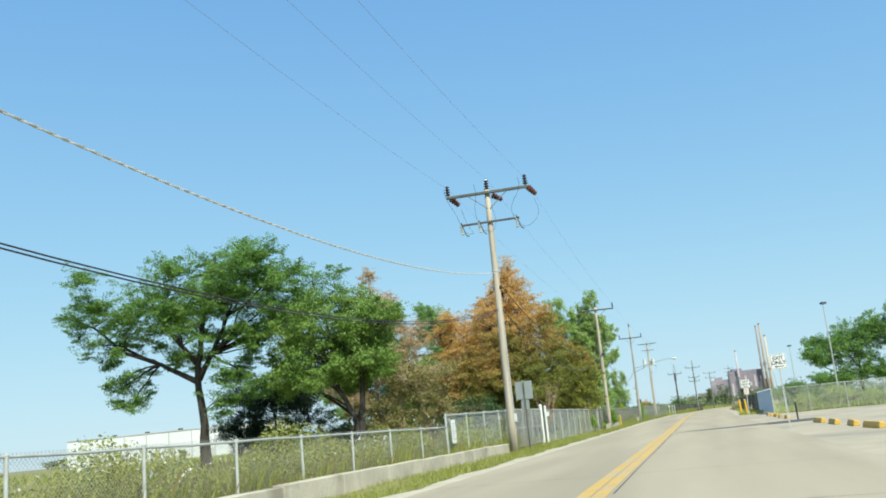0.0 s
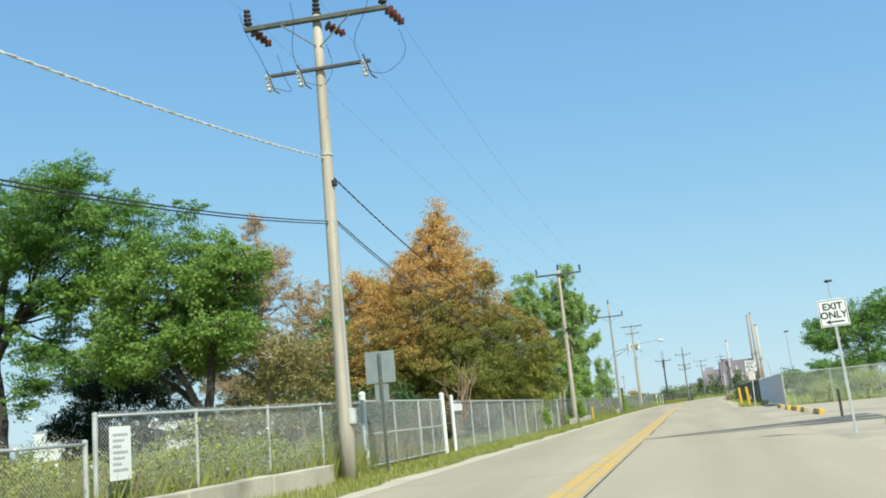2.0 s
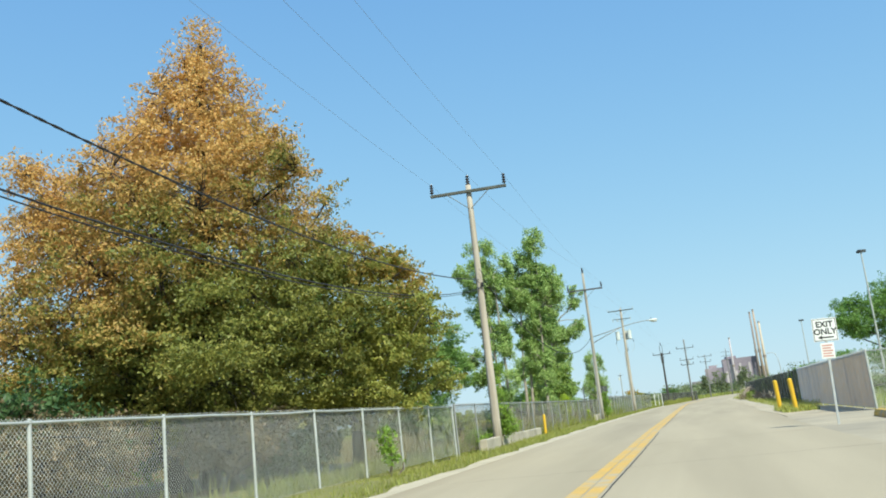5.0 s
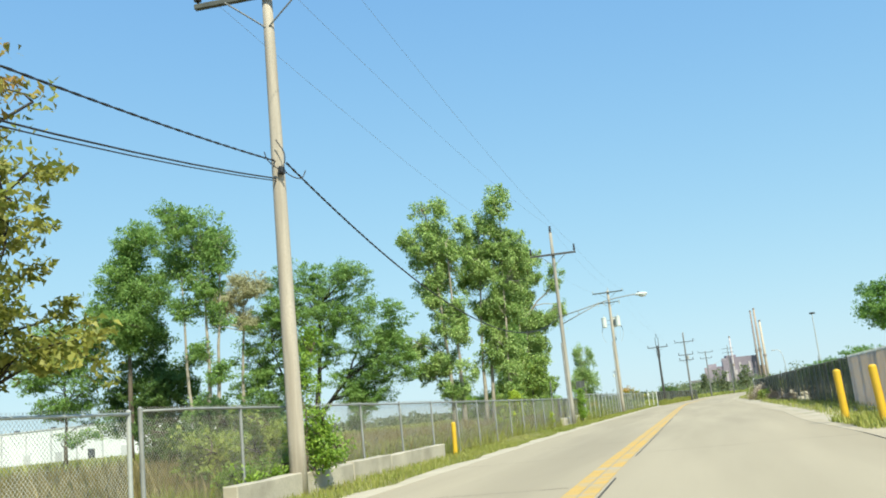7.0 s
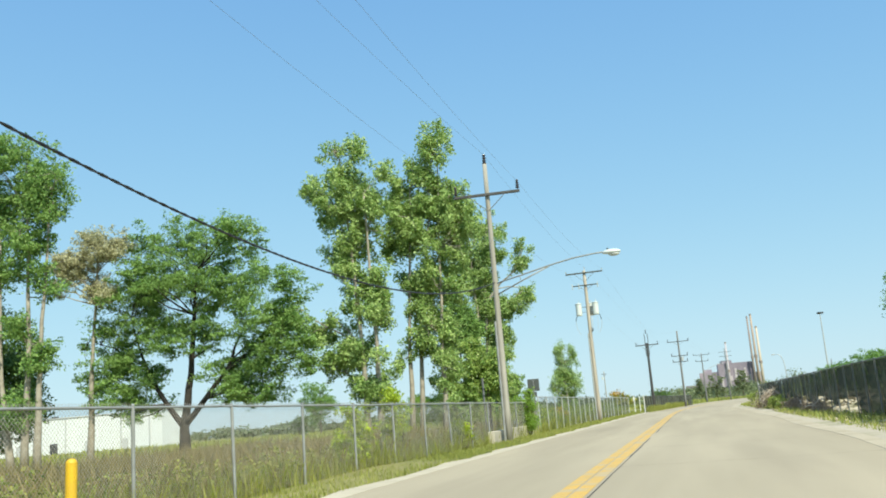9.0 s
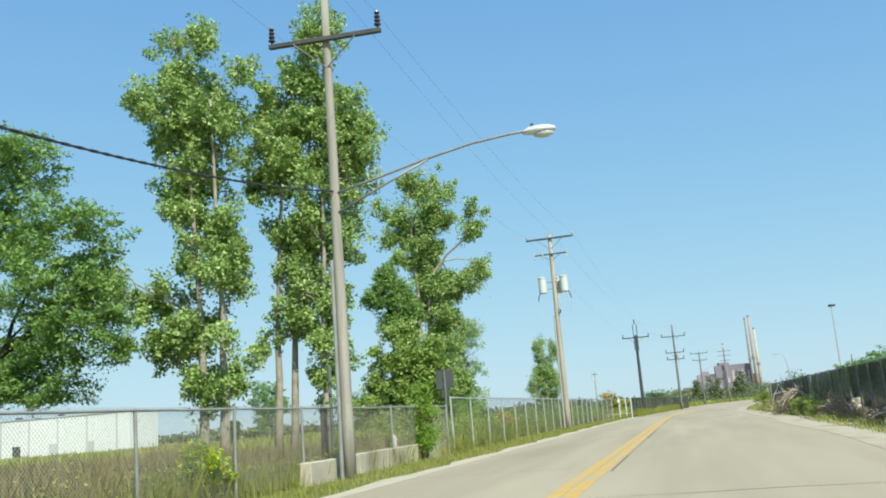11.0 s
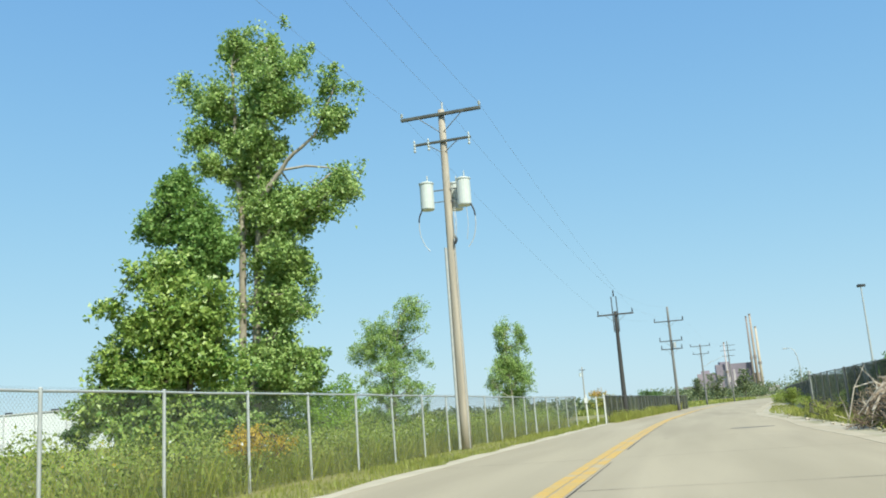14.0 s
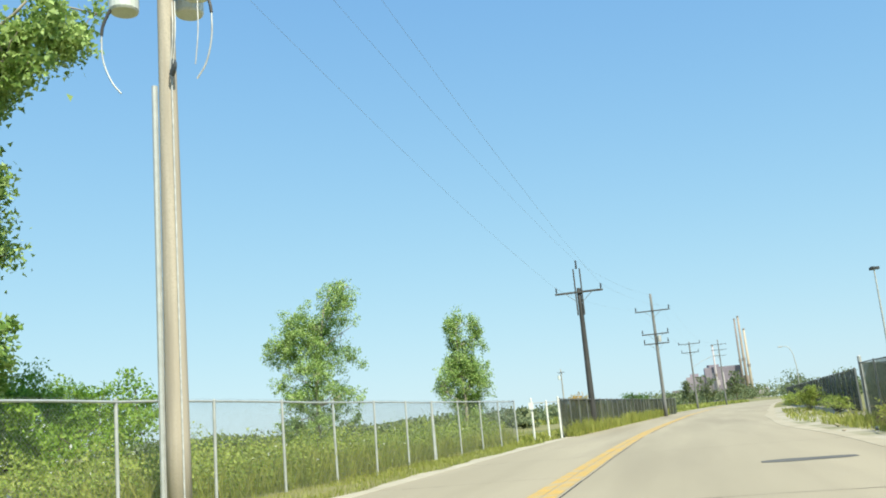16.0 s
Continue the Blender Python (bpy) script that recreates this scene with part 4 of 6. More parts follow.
# ---------------------------------------------------------------- signs and bollards
def sign_back(x, y, w, h, z, low=None, post_h=None, post=None, label="", back=None):
    s = thing("road_sign", (x, y, 0), label, "road sign")
    part("post", box(bmesh.new(), -0.035, -0.025, -0.3, 0.035, 0.025, post_h or z + h, 0.006), post or M_POST_GREEN, s)
    part("panel", box(bmesh.new(), -w / 2, 0.03, z, w / 2, 0.036, z + h, 0.002), back or M_SIGN_BACK, s, "bare metal sign back")
    if low:
        part("panel", box(bmesh.new(), -low[0] / 2, 0.03, z - 0.03 - low[1], low[0] / 2, 0.036, z - 0.03, 0.002), back or M_SIGN_BACK, s, "smaller bare metal sign back")
    for dz in (0.12, h - 0.12):
        part("bolt", tube(bmesh.new(), [(0, -0.035, z + dz), (0, -0.02, z + dz)], 0.012, 6), M_GALV, s)
    return s


s1 = sign_back(-7.56, 39.63, 0.76, 0.80, 2.2, (0.36, 0.42), 2.95, label="grey backs of two road signs on a dark steel post")
s1.rotation_euler = (0, 0, radians(8))
s3 = sign_back(-8.88, 134.11, 0.66, 0.68, 2.3, (0.3, 0.3), 3.0, M_GALV_DULL, "dark grey backs of two road signs at the wall's end", M_SIGN_DARK)
s3.rotation_euler = (0, 0, radians(4))


def exit_sign(x, y, top, lower, label):
    s = thing("exit_sign", (x, y, 0), label, "road sign", "exit signs of the parking lot")
    part("post", box(bmesh.new(), -0.03, 0.0, -0.3, 0.03, 0.03, top + 0.02, 0.005), M_GALV, s)
    pn = part("panel", box(bmesh.new(), -0.31, -0.012, top - 0.62, 0.31, -0.004, top, 0.003), M_SIGN, s, "white square sign panel")
    rim = bmesh.new()
    for a in ((-0.29, top - 0.60, 0.29, top - 0.588), (-0.29, top - 0.032, 0.29, top - 0.02), (-0.29, top - 0.588, -0.278, top - 0.032), (0.278, top - 0.588, 0.29, top - 0.032)):
        box(rim, a[0], -0.0155, a[1], a[2], -0.0125, a[3])
    part("border", rim, M_INK, pn)
    for txt, z in (("EXIT", top - 0.235), ("ONLY", top - 0.43)):
        cu = bpy.data.curves.new("lettering", "FONT")
        cu.body, cu.size, cu.extrude, cu.align_x, cu.offset = txt, 0.215, 0.0015, "CENTER", 0.006
        ob = new("lettering", cu)
        dg = bpy.context.evaluated_depsgraph_get()
        me = bpy.data.meshes.new_from_object(ob.evaluated_get(dg))
        bpy.data.objects.remove(ob)
        me.transform(Matrix.Translation((0, -0.0145, z)) @ Matrix.Rotation(math.pi / 2, 4, "X") @ Matrix.Diagonal((0.98, 1, 1, 1)))
        me.materials.clear()
        me.materials.append(M_INK)
        lt = new("lettering", me)
        lt.parent = pn
    ar = bmesh.new()
    z = top - 0.515
    vs = [ar.verts.new((px, -0.0145, z + pz)) for px, pz in ((-0.2, 0), (-0.08, 0.06), (-0.1, 0.018), (0.2, 0.018), (0.2, -0.018), (-0.1, -0.018), (-0.08, -0.06))]
    fc = ar.faces.new(vs)
    ext = bmesh.ops.extrude_face_region(ar, geom=[fc])
    for v in ext["geom"]:
        if isinstance(v, bmesh.types.BMVert):
            v.co.y += 0.002
    part("arrow", ar, M_INK, pn)
    if lower:
        lo = part("lower_panel", box(bmesh.new(), -0.17, -0.012, top - 1.08, 0.17, -0.004, top - 0.66, 0.003), M_SIGN, s, "small faded notice panel")
        bars = bmesh.new()
        for k in range(5):
            box(bars, -0.13, -0.0155, top - 0.75 - k * 0.07, 0.13 - 0.04 * (k % 2), -0.0125, top - 0.71 - k * 0.07)
        part("faded_print", bars, M_INK_PINK, lo)
    return s


e1 = exit_sign(3.33, 39.94, 3.0, False, "white square EXIT ONLY sign with a black arrow")
e1.rotation_euler.y = radians(-1)
e2 = exit_sign(3.19, 71.49, 2.8, True, "white EXIT ONLY sign above a small faded notice")
e2.rotation_euler.y = radians(2)


def bollard(x, y, h, lean=0.0, r=0.085):
    b = thing("bollard", (x, y, 0), "yellow painted steel bollard", "bollard", "yellow bollards")
    part("pipe", tube(bmesh.new(), [(0, 0, -0.2), (0, 0, h), (0, 0, h + 0.03), (0, 0, h + 0.05)], [r, r, r * 0.8, r * 0.3], 18), M_BOLLARD, b)
    b.rotation_euler.y = lean
    return b


bollard(-8.31, 93.72, 0.98, 0.02, 0.075)
bollard(3.4, 91.3, 1.38, -0.03, 0.1)
bollard(3.8, 88.2, 1.38, -0.05, 0.1)


def wheel_stop(x, y, turn=0.0):
    b = thing("wheel_stop", (x, y, 0), "yellow painted concrete wheel stop, chipped", "wheel stop", "yellow wheel stops along the lot")
    bm = bmesh.new()
    prof = [(-0.13, 0), (-0.12, 0.10), (-0.07, 0.19), (0.07, 0.19), (0.12, 0.10), (0.13, 0)]
    ring = [[bm.verts.new((px, s, pz)) for px, pz in prof] for s in (-1.1, -1.0, 0, 1.0, 1.1)]
    for rr, k in ((ring[0], 0.8), (ring[-1], 0.8)):
        for v in rr:
            v.co.x *= k
            v.co.z *= 0.8
    for a, c in zip(ring, ring[1:]):
        for i in range(6):
            bm.faces.new((a[i], c[i], c[(i + 1) % 6], a[(i + 1) % 6]))
    bm.faces.new(ring[0][::-1])
    bm.faces.new(ring[-1])
    bmesh.ops.recalc_face_normals(bm, faces=bm.faces[:])
    part("block", bm, M_BLOCK, b)
    b.rotation_euler.z = turn
    return b


ws = wheel_stop(5.31, 27.89)
for x, y in ((5.13, 31.54), (5.07, 35.23), (4.89, 38.77), (4.79, 42.68), (4.62, 56.5), (4.62, 61.2), (4.64, 65.1), (4.66, 69.0), (4.70, 73.6)):
    copy_thing(ws, pose(x, y, 0, 0, 0, random.uniform(-4, 4)))
stub = thing("marker_post", (4.71, 51.27, 0), "short rusty steel marker post at the driveway", "post")
part("shaft", tube(bmesh.new(), [(0, 0, -0.1), (0, 0, 0.92)], 0.045, 8), M_WOOD_DARK, stub)

old = thing("marker_post", (-9.05, 122.86, 0), "dark square steel post beside the lamp pole", "post")
part("shaft", box(bmesh.new(), -0.07, -0.07, -0.2, 0.07, 0.07, 1.72, 0.01), M_WOOD_DARK, old)
slim = thing("marker_post", (-9.79, 125.18, 0), "slim grey pole behind the fence", "post")
part("shaft", tube(bmesh.new(), [(0, 0, -0.2), (0, 0, 2.9)], 0.05, 8), M_GALV_DULL, slim)

# notices on the left-hand fences
nt1 = thing("notice_board", (-8.24, 30.01, 0), "white notice board with grey print on the fence", "notice board")
b1 = part("panel", box(bmesh.new(), -0.015, -0.45, 0.72, 0.0, 0.05, 1.5), M_SIGN, nt1)
bars = bmesh.new()
for k in range(7):
    box(bars, 0.002, -0.39, 1.36 - k * 0.085, 0.004, -0.03 - 0.08 * (k % 3), 1.395 - k * 0.085)
part("print", bars, M_GALV, b1)
nt2 = thing("notice_board", (-8.40, 49.77, 0), "long blank white notice board on the fence", "notice board")
part("panel", box(bmesh.new(), -0.012, -0.08, 1.42, 0.0, 1.1, 1.68), M_SIGN, nt2)


# ---------------------------------------------------------------- tall lamp masts of the lot
def mast(x, y, h, label):
    s = thing("lamp_mast", (x, y, 0), label, "lamp mast", "lamp masts of the parking lot")
    part("shaft", tube(bmesh.new(), [(0, 0, -0.2), (0, 0, h * 0.5), (0, 0, h)], [0.16, 0.12, 0.08], 12), M_GALV, s)
    for a in (0, 2.1, 4.2):
        bm = box(bmesh.new(), 0.1, -0.22, h - 0.25, 0.62, 0.22, h + 0.1, 0.05)
        bm.transform(Matrix.Rotation(a, 4, "Z"))
        part("floodlight", bm, M_DARK_GREY, s, "dark floodlight housing")
    return s


mast(23.05, 171.05, 17.2, "tall slim steel lamp mast with dark floodlights")
mast(25.1, 264.71, 15.3, "distant steel lamp mast with dark floodlights")
fl = thing("street_lamp", (29.10, 381.64, 0), "distant curved street lamp beside the road", "street lamp")
part("shaft", tube(bmesh.new(), [(0, 0, -0.2), (0, 0, 8), (-0.35, 0, 10.8), (-0.9, 0, 12.2), (-1.7, 0, 12.8), (-2.6, 0, 12.8)], [0.16, 0.13, 0.11, 0.1, 0.085, 0.07], 8), M_GALV, fl, smooth=True)
part("lamp_head", box(bmesh.new(), -3.6, -0.25, 12.6, -2.5, 0.25, 12.9, 0.06), M_GALV, fl)


# ---------------------------------------------------------------- trees
def limb(bm, a, b, r0, r1, rg, bend=0.07, n=5, sides=6):
    a, b = np.array(a, float), np.array(b, float)
    L = np.linalg.norm(b - a)
    off = rg.normal(size=3) * L * bend
    off[2] = abs(off[2]) * 0.6
    pts = [a + (b - a) * t + off * math.sin(math.pi * t) + (rg.normal(size=3) * L * 0.02 if 0 < t < 1 else 0) for t in np.linspace(0, 1, n)]
    tube(bm, pts, [r0 + (r1 - r0) * t for t in np.linspace(0, 1, n)], sides, False)
    return pts


FINE, MANY = 0.8, 1.6          # leaf size and number against the plain plan of each crown


def tree(label, pos, blobs, trunks, leaf, n, leaves, bark, seed, clumps=150, clump_r=0.75, flat=0.6, limbs=26, up=0.3, aspect=0.55, shell=0.3, name="tree", kind_word="tree", base=0.17, droop=0.0, gaps=1.0, sub=6, ragged=0.68, lean=0.4):
    """blobs: (dx, dy, z, rx, ry, rz) masses of the crown; trunks: lists of (dx, dy, z)."""
    rg = np.random.default_rng(seed)
    tr = thing(name, pos, label, kind_word)
    if sub:         # each mass breaks up into smaller, uneven ones
        pieces = [(*b[:3], b[3] * 0.86, b[4] * 0.86, b[5] * 0.86) for b in blobs]
        for b in blobs:
            for _ in range(sub):
                o, k = rg.uniform(-ragged, ragged, 3), rg.uniform(0.3, 0.62)
                pieces.append((b[0] + o[0] * b[3], b[1] + o[1] * b[4], b[2] + o[2] * b[5], b[3] * k, b[4] * k, b[5] * k))
        blobs = pieces
    vol = np.array([b[3] * b[4] * b[5] for b in blobs]) ** 0.7
    share = np.maximum(3, (clumps * 4.6 * vol / vol.sum()).astype(int))
    cs, outs = [], []
    for b, k in zip(blobs, share):
        d = rg.normal(size=(k, 3))
        d /= np.linalg.norm(d, axis=1)[:, None]
        rad = rg.uniform(0, 1, k) ** shell * rg.uniform(0.86, 1.08, k)
        cs.append(np.array(b[:3]) + d * rad[:, None] * np.array(b[3:6]))
        outs.append(d)
    cs, outs = np.concatenate(cs), np.concatenate(outs)
    # gaps where the crown is thin
    f = 0.55 / clump_r
    thin = np.array([noise.noise(Vector(c * f) + Vector((seed, 0, 0))) for c in cs])
    keep = thin > rg.uniform(-0.5, -0.12, len(cs)) - (1 - gaps) * 0.45
    cs, outs = cs[keep], outs[keep]
    cs[:, 2] = np.maximum(cs[:, 2], 0.35)
    # each clump is a spray of leaves along a twig that reaches outwards
    ax = outs * (1, 1, 0.6) + rg.normal(size=(len(cs), 3)) * 0.45 + (0, 0, 0.18 - droop)
    ax /= np.linalg.norm(ax, axis=1)[:, None]
    wgt = rg.uniform(0.5, 1.5, len(cs))
    per = np.maximum(4, (n * MANY * wgt / wgt.sum()).astype(int))
    idx = np.repeat(np.arange(len(cs)), per)
    ln = (clump_r * rg.uniform(0.6, 1.35, len(cs)))[idx][:, None]
    t = rg.uniform(-0.7, 0.6, len(idx))[:, None]
    off = ax[idx] * ln * t + np.clip(rg.normal(size=(len(idx), 3)), -1.5, 1.5) * ln * (0.34 - 0.2 * t) * (0.8, 0.8, 0.8 * flat)
    c = cs[idx] + off
    c[:, 2] = np.maximum(c[:, 2], 0.06)
    me = tris_mesh("crown", leaf_tris(rg, c, leaf * FINE, up, aspect * 1.1, outs[idx] * lean), leaves)
    cr = new("crown", me)
    cr.parent = tr
    # every stem that leaves the ground is a part with its own limbs and twigs
    stems, bms = [], []
    for tpts in trunks:
        p = [np.array(q, float) for q in tpts]
        base_r = base * (0.5 if tpts[0][2] > 1 else 1)
        rr = [base_r * (1.25 if i == 0 else 1 - 0.75 * i / (len(p) - 1)) for i in range(len(p))]
        fine, fr = [], []
        for (a, ra), (b2, rb) in zip(zip(p, rr), zip(p[1:], rr[1:])):
            for t in np.linspace(0, 1, 5)[:-1]:
                fine.append(a + (b2 - a) * t + rg.normal(size=3) * (0.03, 0.03, 0))
                fr.append(ra + (rb - ra) * t)
        fine.append(p[-1])
        fr.append(rr[-1])
        if tpts[0][2] < 0.3 or not bms:
            bm = bmesh.new()
            bms.append(bm)
        else:       # a fork grows out of the nearest stem
            bm = min(stems, key=lambda q: np.linalg.norm(q[0] - p[0], axis=1).min())[2]
        tube(bm, fine, fr, 9, True)
        stems.append((np.array(fine), np.array(fr), bm))
    tips, owner = [], []
    for k in rg.permutation(len(cs))[:limbs]:
        g = cs[k]
        best = None
        for pts, fr, bm in stems:
            z = g[2] - 0.55 * np.hypot(g[0] - pts[:, 0], g[1] - pts[:, 1])
            i = int(np.argmin(abs(pts[:, 2] - np.maximum(z, pts[len(pts) // 4, 2]))))
            d = np.linalg.norm(pts[i] - g)
            if best is None or d < best[0]:
                best = (d, pts[i], fr[i], bm)
        r0 = min(best[2] * 0.6, 0.03 + best[0] * 0.012)
        q = limb(best[3], best[1], g, r0, 0.018, rg)
        tips += q[2:]
        owner += [best[3]] * len(q[2:])
    if tips:
        tp = np.array(tips)
        for k in range(0, len(cs), 2):
            i = int(np.argmin(np.linalg.norm(tp - cs[k], axis=1)))
            if 0.2 < np.linalg.norm(tp[i] - cs[k]) < 1.6:
                limb(owner[i], tp[i], cs[k], 0.02, 0.008, rg, 0.1, 3, 4)
    for bm in bms:
        part("trunk", bm, bark, tr, smooth=True)
    return tr


def masses(*rows):
    """Round masses of a crown in the plane of its trunk: (dx, z, radius, half height)."""
    return [(x, 0, z, r, r * 0.95, h) for x, z, r, h in rows]


# locust with a wide, layered crown, standing alone
tree("wide-crowned green locust tree with dark limbs", (-33.15, 55.4, 0),
     masses((1.5, 13.6, 5, 2.2), (-3.4, 12.6, 4, 1.9), (5.6, 12.4, 3.2, 2), (-7.2, 11.4, 2.8, 1.2), (-10.2, 11.6, 1.8, 0.8), (-8.2, 8.8, 1.8, 0.8), (-5.6, 9.6, 2.4, 1.1), (-6.4, 6.6, 1.8, 0.8), (-5.4, 5.2, 1, 0.6), (-1.8, 10.2, 2.8, 1.2), (3, 9.6, 3, 1.6), (6.4, 9.4, 2.4, 1.6), (2.6, 6.8, 2, 1.2), (2, 4.4, 1.4, 0.9), (-1.4, 7.8, 1.6, 0.8), (8.4, 11.2, 2.2, 1.6), (4.6, 5.4, 1.6, 1.1), (0.4, 11.2, 3, 1.4)),
     [[(0.2, 0, -0.2), (0.1, 0, 3.0), (-0.3, 0, 6.4), (0.2, 0, 10.0), (1.5, 0, 14.5)], [(-0.2, 0, 6.2), (1.8, 0, 9.5), (3.6, 0, 13.0)], [(-0.2, 0, 6.0), (-3.2, 0, 7.6), (-6.2, 0, 8.8), (-8.7, 0, 10.9), (-10.8, 0, 11.8)], [(-0.3, 0, 7.4), (-2.6, 0, 10.0), (-4.4, 0, 13.0)]],
     0.18, 104000, L_ELM, M_BARK_DARK, 11, 520, 0.85, 0.3, 70, 1.3, 0.5, 0.5, base=0.36, gaps=1.3, sub=9, ragged=0.98)
tree("dense green locust tree with leaning trunks", (-22.38, 54.97, 0),
     [(-0.9, 0, 8.8, 3.6, 4, 2.4), (-2.8, 0, 6.4, 3.2, 3, 2.2), (1.6, 0, 6.2, 2.2, 2.6, 1.8), (1.2, 0, 8.8, 1.7, 2.4, 1.6), (-0.4, 0, 5.4, 2.6, 3, 1.4), (3.6, 0, 9.2, 1.0, 1.4, 0.8), (2.4, 0, 9.6, 1.0, 1.2, 0.8)],
     [[(1.0, 0, -0.2), (0.6, 0, 2.6), (-0.6, 0, 5.0), (-1.0, 0, 9.5)], [(0.9, 0, 0.5), (1.2, 0, 3.4), (1.4, 0, 7.0), (3.4, 0, 9.2)]],
     0.18, 56000, L_GREEN, M_BARK_DARK, 12, 190, 0.85, 0.4, 30, 1.0, base=0.26, gaps=0.8)
tree("dark spreading juniper with bare lower twigs", (-31.46, 62.31, 0),
     [(0, 0, 3.8, 3.8, 3, 2.4), (-2.4, 0, 2.4, 2.8, 2, 1.6), (1.8, 0, 4.8, 2.2, 2, 1.6), (1.0, 0, 1.6, 3.0, 2, 1.0)], [[(0.6, 0, -0.2), (0.4, 0, 2.4), (0, 0, 5)]], 0.17, 42000, L_DARK, M_BARK_DARK, 13, 170, 0.7, 0.7, 20, 0.2, 0.4, gaps=0.2)
tree("tall thin larch, browned at the top", (-24.37, 66.40, 0),
     [(0, 0, 13.0, 1.0, 0.9, 1.7), (0.2, 0, 10.8, 2.2, 1.8, 1.9), (-0.9, 0, 8.6, 3.0, 2.4, 1.9), (3.2, 0, 8.6, 2.0, 1.6, 2.0), (1.8, 0, 6.4, 4.2, 2.8, 1.9), (-2.8, 0, 5.6, 3.0, 2.4, 1.7), (0, 0, 3.4, 3.4, 3, 1.2), (4.4, 0, 5.2, 1.4, 1.4, 0.7)],
     [[(0, 0, -0.2), (0.1, 0, 6), (0.1, 0, 14.0)], [(0.8, 0, -0.2), (1.6, 0, 4), (3.0, 0, 9.2)]], 0.15, 44000, L_LARCH, M_BARK_PALE, 14, 340, 0.55, 0.5, 60, 0.3, 0.45, base=0.24, gaps=1.15)
tree("shrubby half-withered tree with bleached stems", (-18.12, 56.43, 0),
     [(-0.6, 0, 4.8, 2.0, 2.0, 1.6), (-1.6, 0, 2.8, 2.0, 2, 1.4), (1.0, 0, 2.8, 1.8, 2, 1.4), (1.4, 0, 4.6, 1.5, 1.6, 1.3)], [[(-0.8, 0, -0.2), (-0.9, 0, 3.0), (-0.2, 0, 5.8)], [(0.9, 0, -0.2), (0.5, 0, 3), (0.2, 0, 6)]], 0.16, 10000, L_TAN, M_DEADWOOD, 15, 120, 0.7, 0.5, 26, 0.6, base=0.13)
tree("green bushy tree behind the gate", (-17.76, 72.92, 0), [(0, 0, 3.6, 3.0, 3, 2.4), (-2.4, 0, 2.4, 2.2, 2, 1.8), (1.8, 0, 5.2, 1.8, 2, 1.6)], [[(0, 0, -0.2), (0.2, 0, 3), (0.1, 0, 6)]], 0.25, 8000, L_GREEN, M_BARK, 16, 70, 0.8, 0.7, 16)
tree("bushy tree with shade-darkened green leaves", (-16.25, 63.33, 0), [(0, 0, 2.2, 2.4, 2, 1.5), (1.6, 0, 1.6, 1.6, 1.6, 1.0)], [[(0, 0, -0.2), (0.2, 0, 2), (0.1, 0, 3.4)]], 0.17, 12000, L_SHADE, M_BARK_DARK, 17, 80, 0.7, 0.7, 12)

tree("low brown thicket under the grove", (-20.28, 60.64, 0), [(0, 0, 1.2, 2.6, 2, 0.9), (3.6, 1, 1.0, 2.0, 2, 0.7), (-3.4, 1, 1.3, 2.4, 2, 1.0)], [[(0, 0, -0.1), (0, 0, 0.8), (0.1, 0, 1.8)]], 0.12, 12000, L_THICKET, M_BARK, 18, 80, 0.5, 0.7, 14, name="shrub", kind_word="shrub")
tree("shady thicket of dead twigs and dark leaves behind the fence", (-12.6, 60.5, 0), [(0, 0, 1.3, 1.6, 3.0, 1.0), (-2.8, 3, 1.5, 2.2, 2.4, 1.2), (0.6, 6.5, 1.2, 1.4, 2.6, 0.9)], [[(0, 0, -0.1), (0, 0, 0.8), (0.1, 0, 2.0)], [(-2.6, 3, -0.1), (-2.6, 3, 0.9), (-2.4, 3, 2.2)], [(0.6, 6.5, -0.1), (0.6, 6.5, 0.9), (0.7, 6.4, 1.8)]], 0.12, 22000, L_THICKET, M_BARK_DARK, 30, 130, 0.5, 0.7, 40, name="shrub", kind_word="shrub")
tree("low thicket below the orange tree with shade-darkened leaves", (-12.2, 70.5, 0), [(0, 0, 1.1, 1.3, 3.2, 0.9), (-3.0, 1, 1.3, 2.0, 3.0, 1.0)], [[(0, 0, -0.1), (0, 0, 0.8), (0.1, 0, 1.7)]], 0.12, 18000, L_SHADE, M_BARK_DARK, 32, 110, 0.5, 0.7, 24, name="shrub", kind_word="shrub")
tree("green thicket under the grove with shade-darkened leaves", (-25.75, 64.23, 0), [(0, 0, 1.4, 2.8, 2, 1.1), (3.4, 2, 1.6, 2.2, 2, 1.2)], [[(0, 0, -0.1), (0, 0, 1), (0.1, 0, 2.2)]], 0.14, 10000, L_SHADE, M_BARK, 19, 70, 0.6, 0.7, 14, name="shrub", kind_word="shrub")

